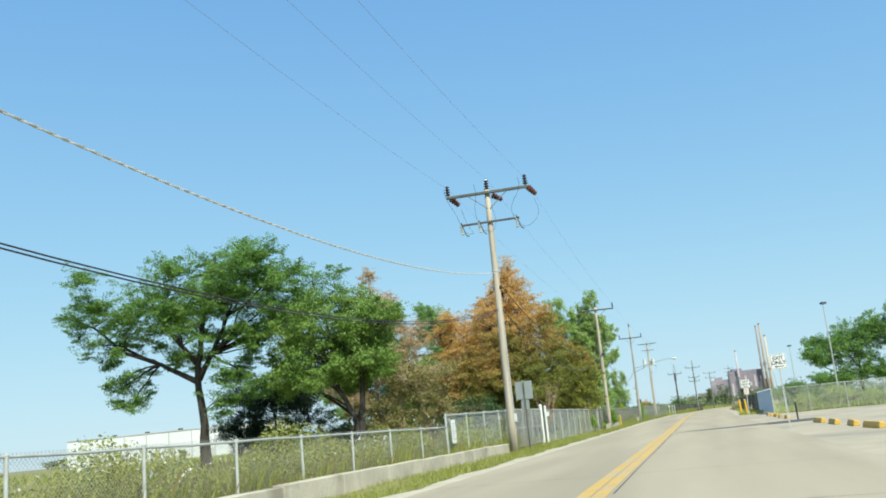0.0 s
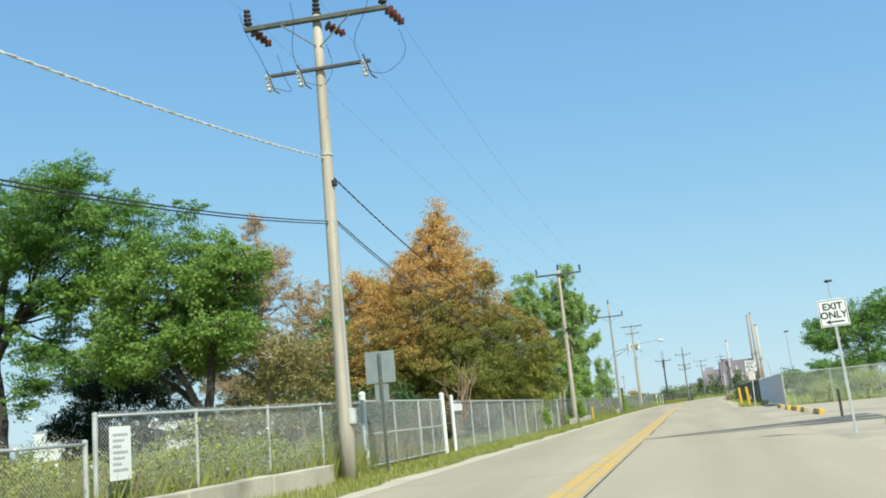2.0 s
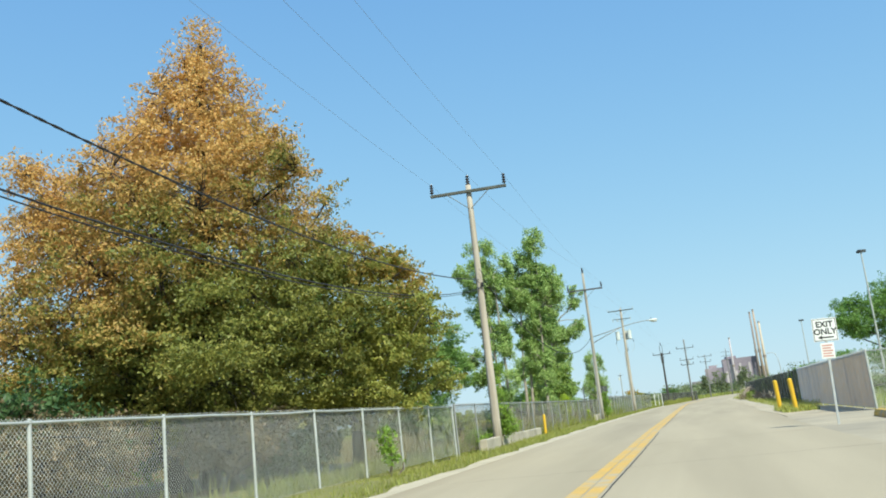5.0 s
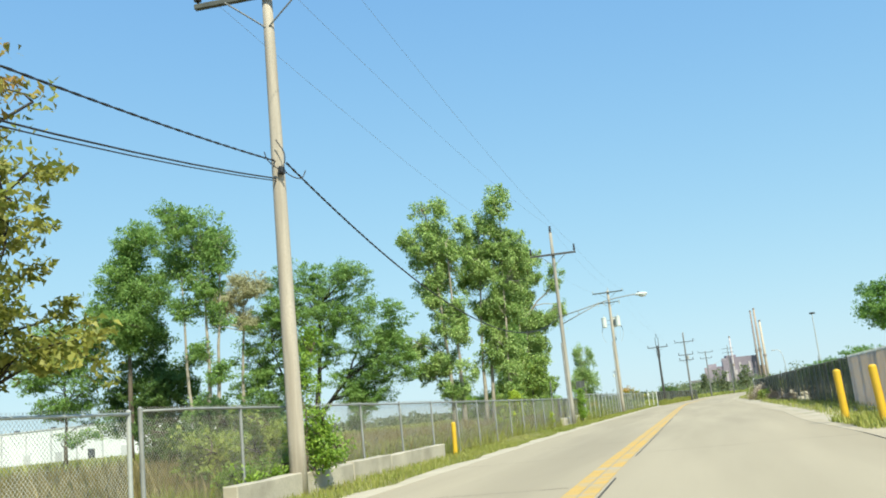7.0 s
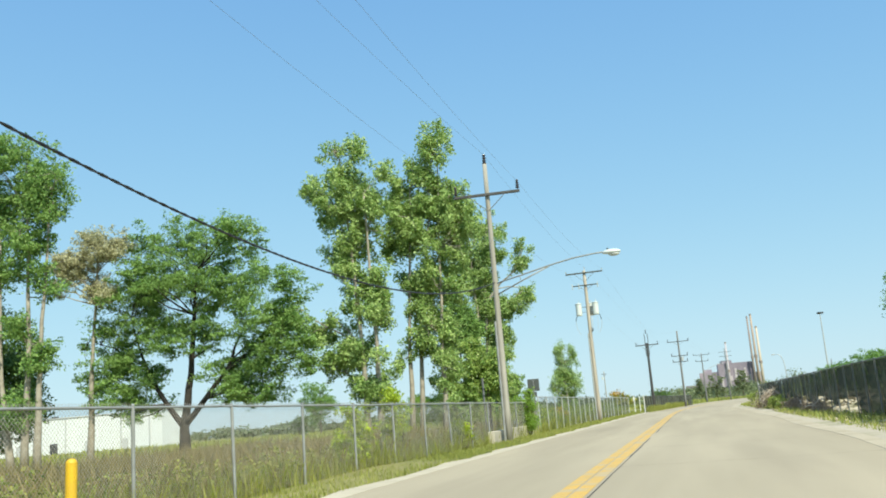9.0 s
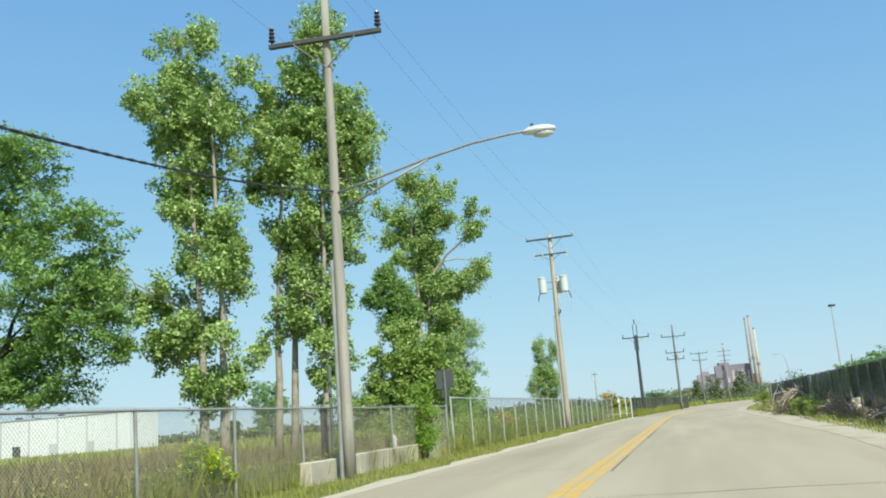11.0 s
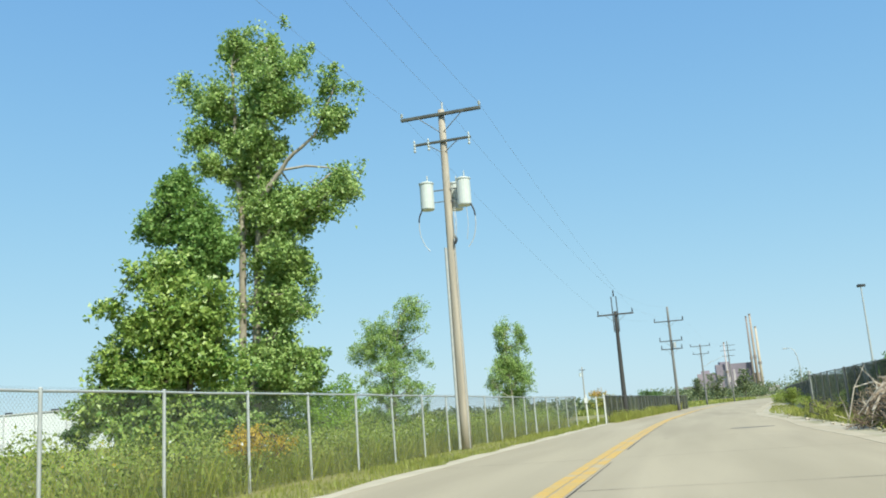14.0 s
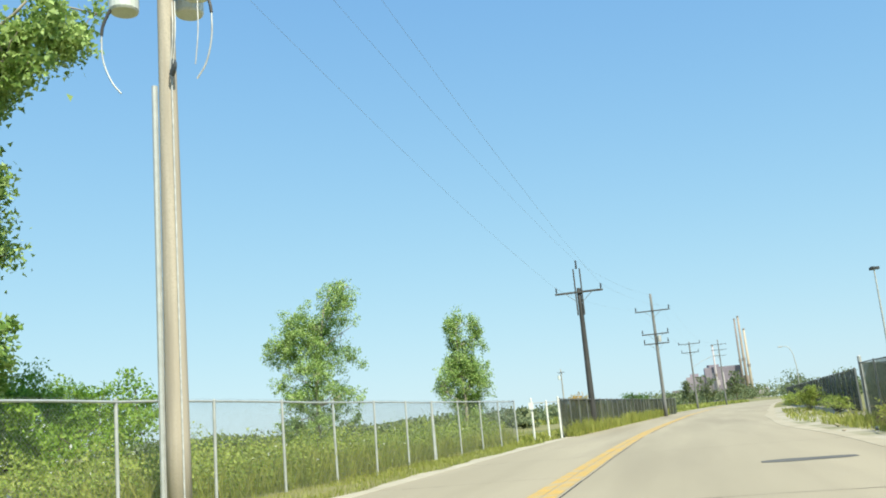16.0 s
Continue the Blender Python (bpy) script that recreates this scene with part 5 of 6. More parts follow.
# broad cone, orange at its withered top, green below with shade darkened in
CONE = [(14.0, 0.3), (13.3, 0.75), (12.5, 1.25), (11.7, 1.9), (10.8, 2.7), (9.9, 3.6), (9.0, 4.4), (8.0, 5.1), (7.0, 5.6), (6.0, 6.0), (5.0, 6.2), (4.2, 6.0), (3.4, 5.2), (2.6, 4.6), (1.8, 3.8)]
tree("broad conical tree withering from green to orange", (-13.98, 69.18, 0),
     [(0.6 - 1.3 * r / 6, 0, z, r, r * 0.88, 0.7) for z, r in CONE] + [(-5.4, 0, 8.6, 1.2, 1.4, 0.8), (-4.4, -1.5, 9.6, 0.9, 1.2, 0.7), (3.2, -1.0, 9.2, 0.9, 1.2, 0.7), (-3.0, -4.4, 3.3, 1.3, 1.0, 0.6), (2.6, -4.4, 3.2, 1.4, 1.0, 0.6)],
     [[(0, 0, -0.2), (0.1, 0, 5), (0.5, 0, 13.6)], [(-0.6, -0.5, -0.2), (-1.4, -0.8, 3.0), (-2.0, -0.8, 6)]], 0.125, 168000, L_ORANGE, M_BARK_DARK, 21, 820, 0.62, 0.5, 46, 0.6, 0.55, shell=0.3, base=0.28, droop=0.12, gaps=0.4, sub=0)
tree("olive-green tree leaning over the fence", (-10.81, 72.67, 0),
     [(0, 0, 6.9, 1.3, 1.8, 1.2), (1.3, 0, 5.7, 1.7, 2.0, 1.3), (1.9, 0, 4.1, 1.5, 2.4, 1.3), (1.1, 0, 2.9, 2.4, 2.6, 1.1), (-1.0, 0, 4.9, 1.9, 2.2, 1.7), (0.6, -0.6, 2.0, 2.6, 2.2, 0.8), (-1.4, -1.5, 2.6, 1.8, 1.6, 0.9)], [[(0, 0, -0.2), (0, 0.2, 3), (0.2, 0, 7.4)]], 0.14, 40000, L_MIXED, M_BARK_DARK, 22, 200, 0.5, 0.55, 26, base=0.18, droop=0.1, gaps=0.6)
dead = thing("dead_shrub", (-9.04, 50.94, 0), "bare reddish-grey dead shrub behind the fence", "shrub")
bm = bmesh.new()
rg = np.random.default_rng(31)
for k in range(9):
    a = np.array((rg.normal() * 0.12, rg.normal() * 0.15, 0))
    b = a + np.array((rg.normal() * 0.6 + 0.6, rg.normal() * 0.6 + 0.5, rg.uniform(2.2, 3.7)))
    q = limb(bm, a, b, 0.02, 0.01, rg, 0.08, 6, 5)
    for t in (2, 3, 4):
        for _ in range(2):
            limb(bm, q[t], np.array(q[t]) + (rg.normal() * 0.22, rg.normal() * 0.22, rg.uniform(0.2, 0.6)), 0.011, 0.005, rg, 0.08, 3, 4)
part("brushwood", bm, M_RED_TWIG, dead, kind="stuff")

# trees across the meadow
tree("round-crowned green tree in the meadow", (-30.32, 132.74, 0),
     masses((0.5, 11.4, 5.2, 3), (-3.9, 9.8, 2.8, 2.4), (5.4, 9.4, 2.9, 2.5), (-1.2, 14, 2.8, 1.7), (3.6, 13.2, 2.6, 1.6), (7, 7.2, 1.7, 1.4), (-5.6, 8.2, 1.6, 1.3), (4.6, 4.4, 1.9, 1), (-3.8, 4.2, 1.6, 0.9), (-4.6, 6.8, 1.7, 1.2), (6, 5.8, 1.9, 1.3), (2.8, 5.2, 2.4, 1), (-2.6, 5.2, 1.6, 1), (0.8, 7.4, 3, 1.5), (-5.4, 5.6, 2.2, 1.6), (6.8, 5.4, 2.4, 1.7), (4.2, 3.6, 2.6, 1.1), (-3.6, 3.4, 2.4, 1), (-2.2, 8, 2.6, 1.6)),
     [[(0, 0, -0.2), (0, 0, 2.4), (0.6, 0, 6.0), (1.0, 0, 11.5)], [(0, 0, 1.8), (-2.4, 0, 5.0), (-3.6, 0, 8.5)], [(0, 0, 2.0), (2.8, 0, 5.0), (4.4, 0, 8.0)]], 0.2, 66000, L_MEADOW, M_BARK_DARK, 23, 290, 0.9, 0.42, 60, 1.0, base=0.34, gaps=0.85)
tree("slender green poplar behind the meadow", (-45.59, 129.66, 0),
     [(1.4, 0, 18.2, 2.4, 2.4, 2.2), (0.2, 0, 15.4, 2.8, 2.6, 2.2), (2.0, 0, 13.8, 2.4, 2.6, 2.2), (-2.0, 0, 12.4, 2.8, 2.6, 1.8), (0.6, 0, 10.8, 3.0, 3, 2.2)], [[(0, 0, -0.2), (0.2, 0, 8), (0, 0, 19)]], 0.24, 30000, L_MEADOW, M_BARK, 24, 180, 0.95, 0.7, 22, base=0.25)
tree("slender green poplar with bare lower limbs", (-35.77, 125.35, 0),
     masses((0, 17.4, 2.8, 1.9), (-1.7, 15.4, 2, 1.6), (1.6, 15.6, 1.8, 1.7), (0, 13.4, 1.9, 1.5), (-1.4, 11.2, 1.3, 1.2), (1.2, 10.6, 1.1, 1), (-0.6, 8, 1.2, 1), (0.9, 6.2, 1.1, 0.9), (-0.8, 3.4, 1.6, 1.2)), [[(0, 0, -0.2), (0.2, 0, 7), (0, 0, 18.0)], [(0.8, 0, -0.2), (1.0, 0, 6), (1.6, 0, 15)], [(-0.8, 0, -0.2), (-1.6, 0, 5), (-1.8, 0, 14)]], 0.22, 24000, L_MEADOW, M_BARK_PALE, 25, 160, 0.8, 0.65, 26, base=0.2)
tree("half-withered tree with a browned crown", (-36.38, 131.75, 0), [(0.9, 0, 13.8, 2.4, 1.6, 1.3), (-1.1, 0, 12.4, 1.9, 1.2, 1.5), (0.6, 0, 11.0, 1.5, 0.9, 1.2)], [[(0, 0, -0.2), (0.2, 0, 6), (0.8, 0, 14)]], 0.17, 15000, L_BROWN, M_BARK_PALE, 26, 80, 0.6, 0.6, 26, base=0.2)
tree("dense dark-green maple behind the meadow", (-45.20, 132.39, 0), [(0, 0, 8.6, 3.6, 3.4, 3.4), (-1.6, 0, 5.4, 3.2, 3, 2.4), (1.8, 0, 5.6, 2.6, 3, 2.6), (-0.6, 0, 3.2, 3.6, 3, 1.4)], [[(0, 0, -0.2), (0, 0, 4), (0.2, 0, 10)]], 0.26, 24000, L_OAK, M_BARK_DARK, 27, 140, 0.9, 0.8, 18, 0.4)
tree("pale green spreading tree at the meadow's far edge", (-53.0, 131.0, 0), [(1.4, 0, 11.0, 3.6, 3, 2.0), (-1.6, 0, 8.6, 3.4, 3, 1.8), (3.2, 0, 8.0, 3.0, 2.6, 1.8), (0.4, 0, 5.4, 3.4, 2.6, 1.6), (3.6, 0, 3.6, 3.0, 2.4, 1.4)], [[(0, 0, -0.2), (0.2, 0, 4), (0, 0, 9)]], 0.24, 18000, L_MEADOW, M_BARK, 29, 130, 0.9, 0.45, 26, 0.8)
tree("leafy green tree at the edge of the withered grove", (-26.71, 85.15, 0), [(0, 0, 5.6, 3.2, 3.2, 3.0), (1.8, 0, 3.0, 2.2, 2, 1.6)], [[(0, 0, -0.2), (0.2, 0, 4), (0, 0, 8)]], 0.26, 9000, L_GREEN, M_BARK, 28, 80, 0.85, 0.6, 18)

# poplars beside the street lamp
POP = dict(leaf=0.185, leaves=L_POPLAR, bark=M_BARK_PALE, clump_r=0.7, flat=1.15, up=0.55, aspect=0.8)


def poplar(label, pos, blobs, trunks, n, clumps, seed, limbs=30, base=0.2, leaves=None, gaps=1.7, fill=()):
    blobs = [(b[0], b[1] + 0.45, b[2], b[3] * 1.06, b[4] * 1.05, b[5] * 1.22) for b in blobs] + [(b[0], 0.6, *b[2:]) for b in fill]     # crown set back to fit the camera's view, so the stems show
    return tree(label, pos, blobs, trunks, POP["leaf"], int(n * 1.75), leaves or POP["leaves"], POP["bark"], seed, int(clumps * 1.25), POP["clump_r"], POP["flat"], limbs, POP["up"], POP["aspect"], 0.32, base=base, gaps=gaps, sub=7, ragged=0.92, lean=0.45)


poplar("tall poplar with a ragged columnar crown", (-18.88, 134.81, 0),
       masses((-1.2, 17.5, 1.6, 1.8), (-2.5, 15.4, 1.4, 1.5), (0.2, 15, 1.5, 1.9), (-1.6, 12.8, 1.6, 1.6), (-0.5, 10.5, 1.3, 1.6), (-0.2, 8.2, 1.5, 1.4), (-3.4, 7.2, 1.4, 0.9), (-5.2, 8.2, 1.2, 0.7), (-3, 5.2, 1.2, 0.9), (-1, 6.2, 1.7, 1.3), (-0.5, 4.4, 1.5, 1.2), (-0.1, 2.9, 1.2, 0.9)),
       [[(-0.3, 0, -0.2), (-0.4, 0, 6), (-1.2, 0, 18.0)], [(0.4, 0.3, -0.2), (0.4, 0.3, 6), (0.3, 0, 15.5)]], 23000, 220, 41, 34, 0.19, fill=((-0.9, 0, 14.0, 1.5, 1.3, 2.6), (-0.6, 0, 9.4, 1.3, 1.2, 2.4)))
poplar("tall poplar with a ragged columnar crown and three stems", (-15.7, 137.4, 0),
       masses((0.8, 17.6, 1.5, 1.6), (-0.9, 16, 1.3, 1.5), (2.2, 14.8, 1.5, 1.5), (0.2, 13.6, 1.8, 1.6), (-1.6, 14, 1.1, 1.4), (2.2, 11.8, 1.3, 1.3), (-0.1, 11, 1.7, 1.4), (1.7, 9.1, 1.2, 1.2), (-0.5, 8.6, 1.2, 1.3), (0.9, 6.9, 1.1, 1.1), (-1, 5.8, 1, 1.1), (0.6, 4.6, 0.9, 1), (0.5, 3, 0.8, 0.7), (2.7, 13.2, 1, 1.1), (0.1, 15.2, 1.5, 1.5), (-1.9, 11.6, 0.9, 1.2)),
       [[(-1.6, 0, -0.2), (-1.3, 0, 7), (-0.6, 0, 16.0)], [(-1.1, 0.5, -0.2), (-0.6, 0.3, 7), (0.6, 0, 14.5)], [(0.6, 0, -0.2), (0.8, 0, 6), (1.4, 0, 17.6)]], 27000, 250, 42, 40, 0.16, fill=((0.4, 0, 14.6, 1.9, 1.4, 2.6), (0.5, 0, 10.0, 1.6, 1.3, 2.6), (0.6, 0, 6.4, 1.1, 1.0, 1.8)))
FORKED = [(1.2, 18.6, 1.1, 1.2), (-0.9, 19.0, 1.0, 0.8), (0.8, 16.8, 1.3, 1.1), (-3.3, 17.2, 0.7, 0.8), (-2.6, 15.6, 1.0, 0.8), (-1.4, 16.2, 1.2, 1.1), (4.1, 16.5, 0.7, 0.9), (3.5, 15.1, 0.7, 0.5), (-0.8, 14.7, 1.4, 0.9), (-1.2, 12.9, 1.2, 0.8), (3.5, 12.5, 1.3, 0.6),
          (2.9, 11.3, 1.0, 0.7), (1.5, 10.9, 1.2, 0.8), (0.2, 11.6, 1.2, 0.6), (1.1, 9.3, 1.2, 0.8), (-0.8, 10.3, 0.7, 0.8), (1.7, 7.7, 0.7, 0.6), (0.5, 7.7, 0.9, 0.7), (0.2, 5.8, 1.0, 0.9), (0.6, 4.1, 1.3, 0.9), (-0.4, 2.8, 1.3, 0.9), (1.4, 3.2, 0.9, 0.6)]
poplar("tall forked poplar with an open ragged crown", (-18.15, 165.69, 0), [(x, 0, z, r * (1.3 if z < 9 else 1.02), r * 1.2, h * 1.12) for x, z, r, h in FORKED],
       [[(-0.2, 0, -0.2), (-0.3, 0, 3), (0.1, 0, 10), (0.3, 0, 14.2), (0.9, 0, 18.9)], [(-1.2, 0.3, -0.2), (-1.1, 0.3, 3), (-0.7, 0, 10.2), (-0.9, 0, 15), (-1.0, 0, 18.4)], [(0.2, 0, 11.6), (1.7, 0, 13.3), (3.1, 0, 14.3), (4.2, 0, 16.5)], [(0.1, 0, 9.6), (2.2, 0, 11.4), (3.8, 0, 12.4)]], 40000, 390, 44, 60, 0.24, fill=((0.2, 0, 16.6, 1.6, 1.3, 1.6), (-0.4, 0, 13.4, 1.6, 1.4, 1.6), (0.4, 0, 9.4, 1.6, 1.4, 1.8), (0.3, 0, 6.2, 1.6, 1.5, 1.8), (2.4, 0, 12.0, 1.0, 0.9, 0.5)), gaps=1.7)
tree("dark-green tree beside the forked poplar", (-21.27, 162.79, 0), [(x, 0, z, r, r, h) for x, z, r, h in [(0.9, 11.6, 1.1, 1.0), (0.1, 10.3, 1.1, 1.0), (1.9, 10.1, 1.2, 1.3), (2.6, 8.9, 0.8, 0.8), (1.3, 8.2, 1.4, 1.1)]],
     [[(1.4, 0, -0.2), (1.2, 0, 6), (0.9, 0, 11.6)]], 0.19, 16000, L_MEADOW, M_BARK_DARK, 43, 110, 0.6, 0.9, 22, 0.5, 0.75, base=0.15, gaps=0.6)
tree("bushy bright-green young tree behind the tall fence", (-18.27, 157.33, 0), [(x, 0, z, r, r, h) for x, z, r, h in [(0.5, 6.8, 1.2, 0.9), (-0.8, 5.1, 1.0, 0.9), (-1.6, 3.9, 0.8, 0.7), (0.9, 5.2, 1.4, 1.4), (2.4, 5.5, 0.9, 1.2), (0.3, 3.2, 1.7, 1.2), (2.3, 3.7, 1.2, 1.2), (-1.4, 2.4, 1.2, 0.9), (1.0, 1.6, 1.9, 0.9), (-2.5, 2.2, 0.7, 0.5)]],
     [[(0.4, 0, -0.2), (0.4, 0, 4), (0.5, 0, 7.2)], [(1.0, 0, -0.2), (1.6, 0, 3), (2.2, 0, 6)]], 0.2, 26000, L_YOUNG, M_BARK, 45, 170, 0.65, 0.9, 24, 0.5, 0.75, gaps=0.6)
poplar("leaning young tree in the rough meadow", (-31.40, 224.11, 0),
       [(2.0, 0, 12.6, 2.3, 2.2, 1.9), (-0.4, 0, 11.0, 2.8, 2.4, 1.8), (-2.6, 0, 9.2, 2.2, 1.8, 1.6), (1.0, 0, 8.2, 3.0, 2.4, 1.8), (-1.0, 0, 5.8, 3.2, 2.4, 1.8), (0.4, 0, 3.4, 3.0, 2.4, 1.6), (-0.8, 0, 1.8, 2.6, 2.0, 1.0)], [[(0, 0, -0.2), (0, 0, 5), (1.2, 0, 12.5)]], 15000, 190, 46, gaps=1.0)
poplar("small upright tree in the rough meadow", (-20.52, 236.29, 0),
       [(-0.9, 0, 10.2, 1.1, 1.1, 1.6), (1.5, 0, 10.0, 0.8, 0.8, 1.3), (0, 0, 7.6, 1.9, 1.8, 1.6), (-0.4, 0, 5.4, 1.8, 1.7, 1.4), (0.3, 0, 3.4, 1.7, 1.5, 1.3), (0, 0, 1.6, 1.9, 1.7, 1.0)], [[(0, 0, -0.2), (0, 0, 4), (-0.4, 0, 10.5)]], 12000, 170, 47, gaps=0.8)
tree("green shrub thicket behind the tall fence", (-21.54, 172.15, 0), [(-0.6, 0, 2.7, 3.6, 4, 2.0), (-5, 2, 2.2, 3.6, 4, 1.6), (2.6, 1, 1.9, 3.0, 3.5, 1.4)], [[(0, 0, -0.2), (0, 0, 1.5), (0.2, 0, 3)]], 0.17, 30000, L_SUMAC, M_BARK, 48, 110, 0.9, 0.6, 14, name="shrub", kind_word="shrub")
tree("round-headed green tree across the meadow", (-65.5, 236.0, 0), [(0, 0, 7.6, 3.2, 3, 2.6), (-1.6, 0, 5.6, 2.6, 2.4, 2.0), (1.6, 0, 5.4, 2.4, 2.4, 2.0), (0, 0, 3.4, 3.0, 2.4, 1.6)], [[(0, 0, -0.6), (0, 0, 3), (0.1, 0, 8)]], 0.24, 11000, L_MEADOW, M_BARK, 59, 90, 0.8, 0.6, 16)
tree("round shrub beyond the meadow", (-52.78, 198.94, 0), [(0, 0, 1.7, 1.3, 1.3, 1.2), (0.5, 0, 2.4, 0.8, 0.8, 0.7)], [[(0, 0, -0.2), (0, 0, 1), (0.1, 0, 2.4)]], 0.22, 3500, L_OAK, M_BARK, 49, 50, 0.5, 0.7, 10, name="shrub", kind_word="shrub")

# right-hand side
tree("large dark green tree behind the parking lot", (27.6, 174.0, 0), [(0, 0, 9.5, 6.0, 5, 3.6), (-5.5, 0, 8.0, 3.6, 4, 2.6), (4.5, 0, 12.0, 4.5, 4, 3.0), (-6.5, 0, 10.4, 2.4, 2.5, 1.2), (1, 0, 5.4, 6.5, 4, 2.4), (-2, 0, 3.2, 4.0, 3, 1.6)], [[(0, 0, -0.2), (0, 0, 4), (0.3, 0, 10)]], 0.31, 34000, L_ELM, M_BARK_DARK, 61, 260, 1.1, 0.6, 30, base=0.35, gaps=0.3)
tree("tall green tree behind the parking lot", (40.0, 172.0, 0), [(0, 0, 15.0, 6.0, 5, 3.6), (-4, 0, 10.5, 4.5, 4, 3.0), (3, 0, 8, 6, 4, 4), (-4.5, 0, 15.0, 2.8, 2.5, 1.4)], [[(0, 0, -0.2), (0, 0, 6), (0.3, 0, 14)]], 0.33, 22000, L_ELM, M_BARK_DARK, 62, 200, 1.1, 0.5, 30, base=0.35, gaps=0.6)
tree("low green shrubs inside the lot fence", (11.41, 91.85, 0), [(0, 0, 0.9, 2.6, 2, 0.8), (4.5, 3, 0.8, 2.6, 2, 0.7), (-2.5, 6, 0.7, 2, 2, 0.6), (2, 12, 0.9, 3.5, 3, 0.8)], [[(0, 0, -0.1), (0, 0, 0.6), (0.2, 0, 1.2)]], 0.14, 11000, L_OAK, M_BARK, 63, 80, 0.6, 0.6, 10, name="shrub", kind_word="shrub")
tree("grey-green bushes behind the lot fence", (8.6, 82.5, 0), [(0, 0, 0.8, 1.5, 1.2, 0.7), (2.6, 0.8, 1.0, 1.4, 1.2, 0.9), (5.2, 0.2, 0.7, 1.6, 1.2, 0.6)], [[(0, 0, -0.1), (0, 0, 0.5), (0.1, 0, 1.2)], [(2.6, 0.8, -0.1), (2.6, 0.8, 0.6), (2.7, 0.8, 1.4)]], 0.11, 9000, L_LEAFY, M_BARK, 66, 80, 0.5, 0.6, 16, name="shrub", kind_word="shrub")
tree("dark green bushes at the lot's far edge", (15.5, 84.5, 0), [(0, 0, 1.0, 1.6, 1.2, 0.9), (2.6, 0, 0.8, 1.4, 1.2, 0.7), (-2.0, 1, 0.7, 1.2, 1.2, 0.6)], [[(0, 0, -0.1), (0, 0, 0.5), (0.1, 0, 1.3)]], 0.11, 8000, L_OAK, M_BARK, 67, 80, 0.5, 0.6, 12, name="shrub", kind_word="shrub")
tree("round green tree far behind the lot", (18.12, 212.74, 0), [(0, 0, 2.6, 3.6, 3.0, 1.4), (2, 0, 3.2, 2.4, 2, 1.0)], [[(0, 0, -0.2), (0, 0, 2), (0.2, 0, 5)]], 0.3, 6000, L_ELM, M_BARK, 64, 60, 0.9, 0.7, 12)
tree("green tree crowns over the screened fence", (23.21, 243.60, 0), [(1.5, 0, 2.8, 5, 4, 1.4), (9, 2, 4.2, 6, 5, 2.4)], [[(0, 0, -0.2), (0, 0, 3), (0.2, 0, 5)]], 0.36, 9000, L_ELM, M_BARK, 65, 80, 1.1, 0.7, 14)


# saplings and bushes at the fence
def bush(label, pos, blobs, n, leaves, seed, leaf=0.13, clumps=40, name="bush"):
    return tree(label, pos, blobs, [[(0, 0, -0.1), (0.05, 0, blobs[0][2] * 0.7), (0, 0.05, blobs[0][2] + 0.3)], [(0.1, 0.1, -0.1), (0.3, 0.3, blobs[0][2] * 0.6)]], leaf, n, leaves, M_BARK, seed, clumps, 0.32, 0.6, 12, 0.5, 0.5, name=name, kind_word="bush", base=0.035)


bush("bright green vine and sumac round the pole's foot", (-8.19, 81.7, 0), [(0.1, 0.1, 2.2, 0.26, 0.3, 0.8), (0.2, 0.1, 1.3, 0.32, 0.35, 0.6), (0.0, 0.4, 0.8, 0.5, 0.5, 0.5), (-0.5, -0.2, 0.5, 0.5, 0.5, 0.35), (0.45, 0.2, 0.75, 0.35, 0.4, 0.35), (0.2, 0.1, 3.0, 0.16, 0.2, 0.35)], 5200, L_SUMAC, 71, 0.085, 80)
bush("bushy green brambles behind the rusty fence", (-10.6, 84.6, 0), [(0, 0, 0.9, 0.8, 1.1, 0.7), (-0.5, -1.8, 0.8, 0.8, 1.0, 0.6), (-0.9, 1.4, 1.1, 0.9, 0.9, 0.8)], 11000, L_LEAFY, 84, 0.1, 90)
bush("low bright brambles at the foot of the fence", (-8.95, 81.2, 0), [(0, 0, 0.4, 0.35, 0.9, 0.3), (-0.1, 1.2, 0.5, 0.35, 0.6, 0.4), (0.05, -1.3, 0.35, 0.3, 0.8, 0.3)], 4500, L_SUMAC, 85, 0.085, 60)
bush("tall shady brambles behind the rusty fence", (-12.4, 88.4, 0), [(0, 0, 1.3, 1.0, 1.0, 0.9), (-1.6, 0.6, 1.5, 1.1, 1.0, 1.0), (-3.2, 0.2, 1.2, 1.1, 1.0, 0.8)], 14000, L_OAK, 86, 0.11, 100)
bush("tall thin lime-green sumac sapling at the fence", (-9.43, 110.34, 0), [(0, 0, 1.8, 0.34, 0.45, 0.45), (0.05, 0, 0.9, 0.36, 0.45, 0.6), (0.1, 0.4, 1.3, 0.3, 0.4, 0.4)], 1900, L_LIME, 72, 0.13, 26)
bush("lime-green sumac shoots behind the fence", (-9.15, 106.07, 0), [(0, 0, 0.6, 0.45, 0.9, 0.45), (0, 0.3, 1.2, 0.35, 0.5, 0.5)], 2200, L_LIME, 73, 0.12, 20)
bush("bushy green sapling against the fence", (-8.62, 129.60, 0), [(0, 0, 1.35, 0.42, 0.5, 0.75), (0.05, 0, 0.7, 0.4, 0.45, 0.5), (0.1, 0.2, 2.1, 0.3, 0.3, 0.3)], 3600, L_SUMAC, 74, 0.10, 40)
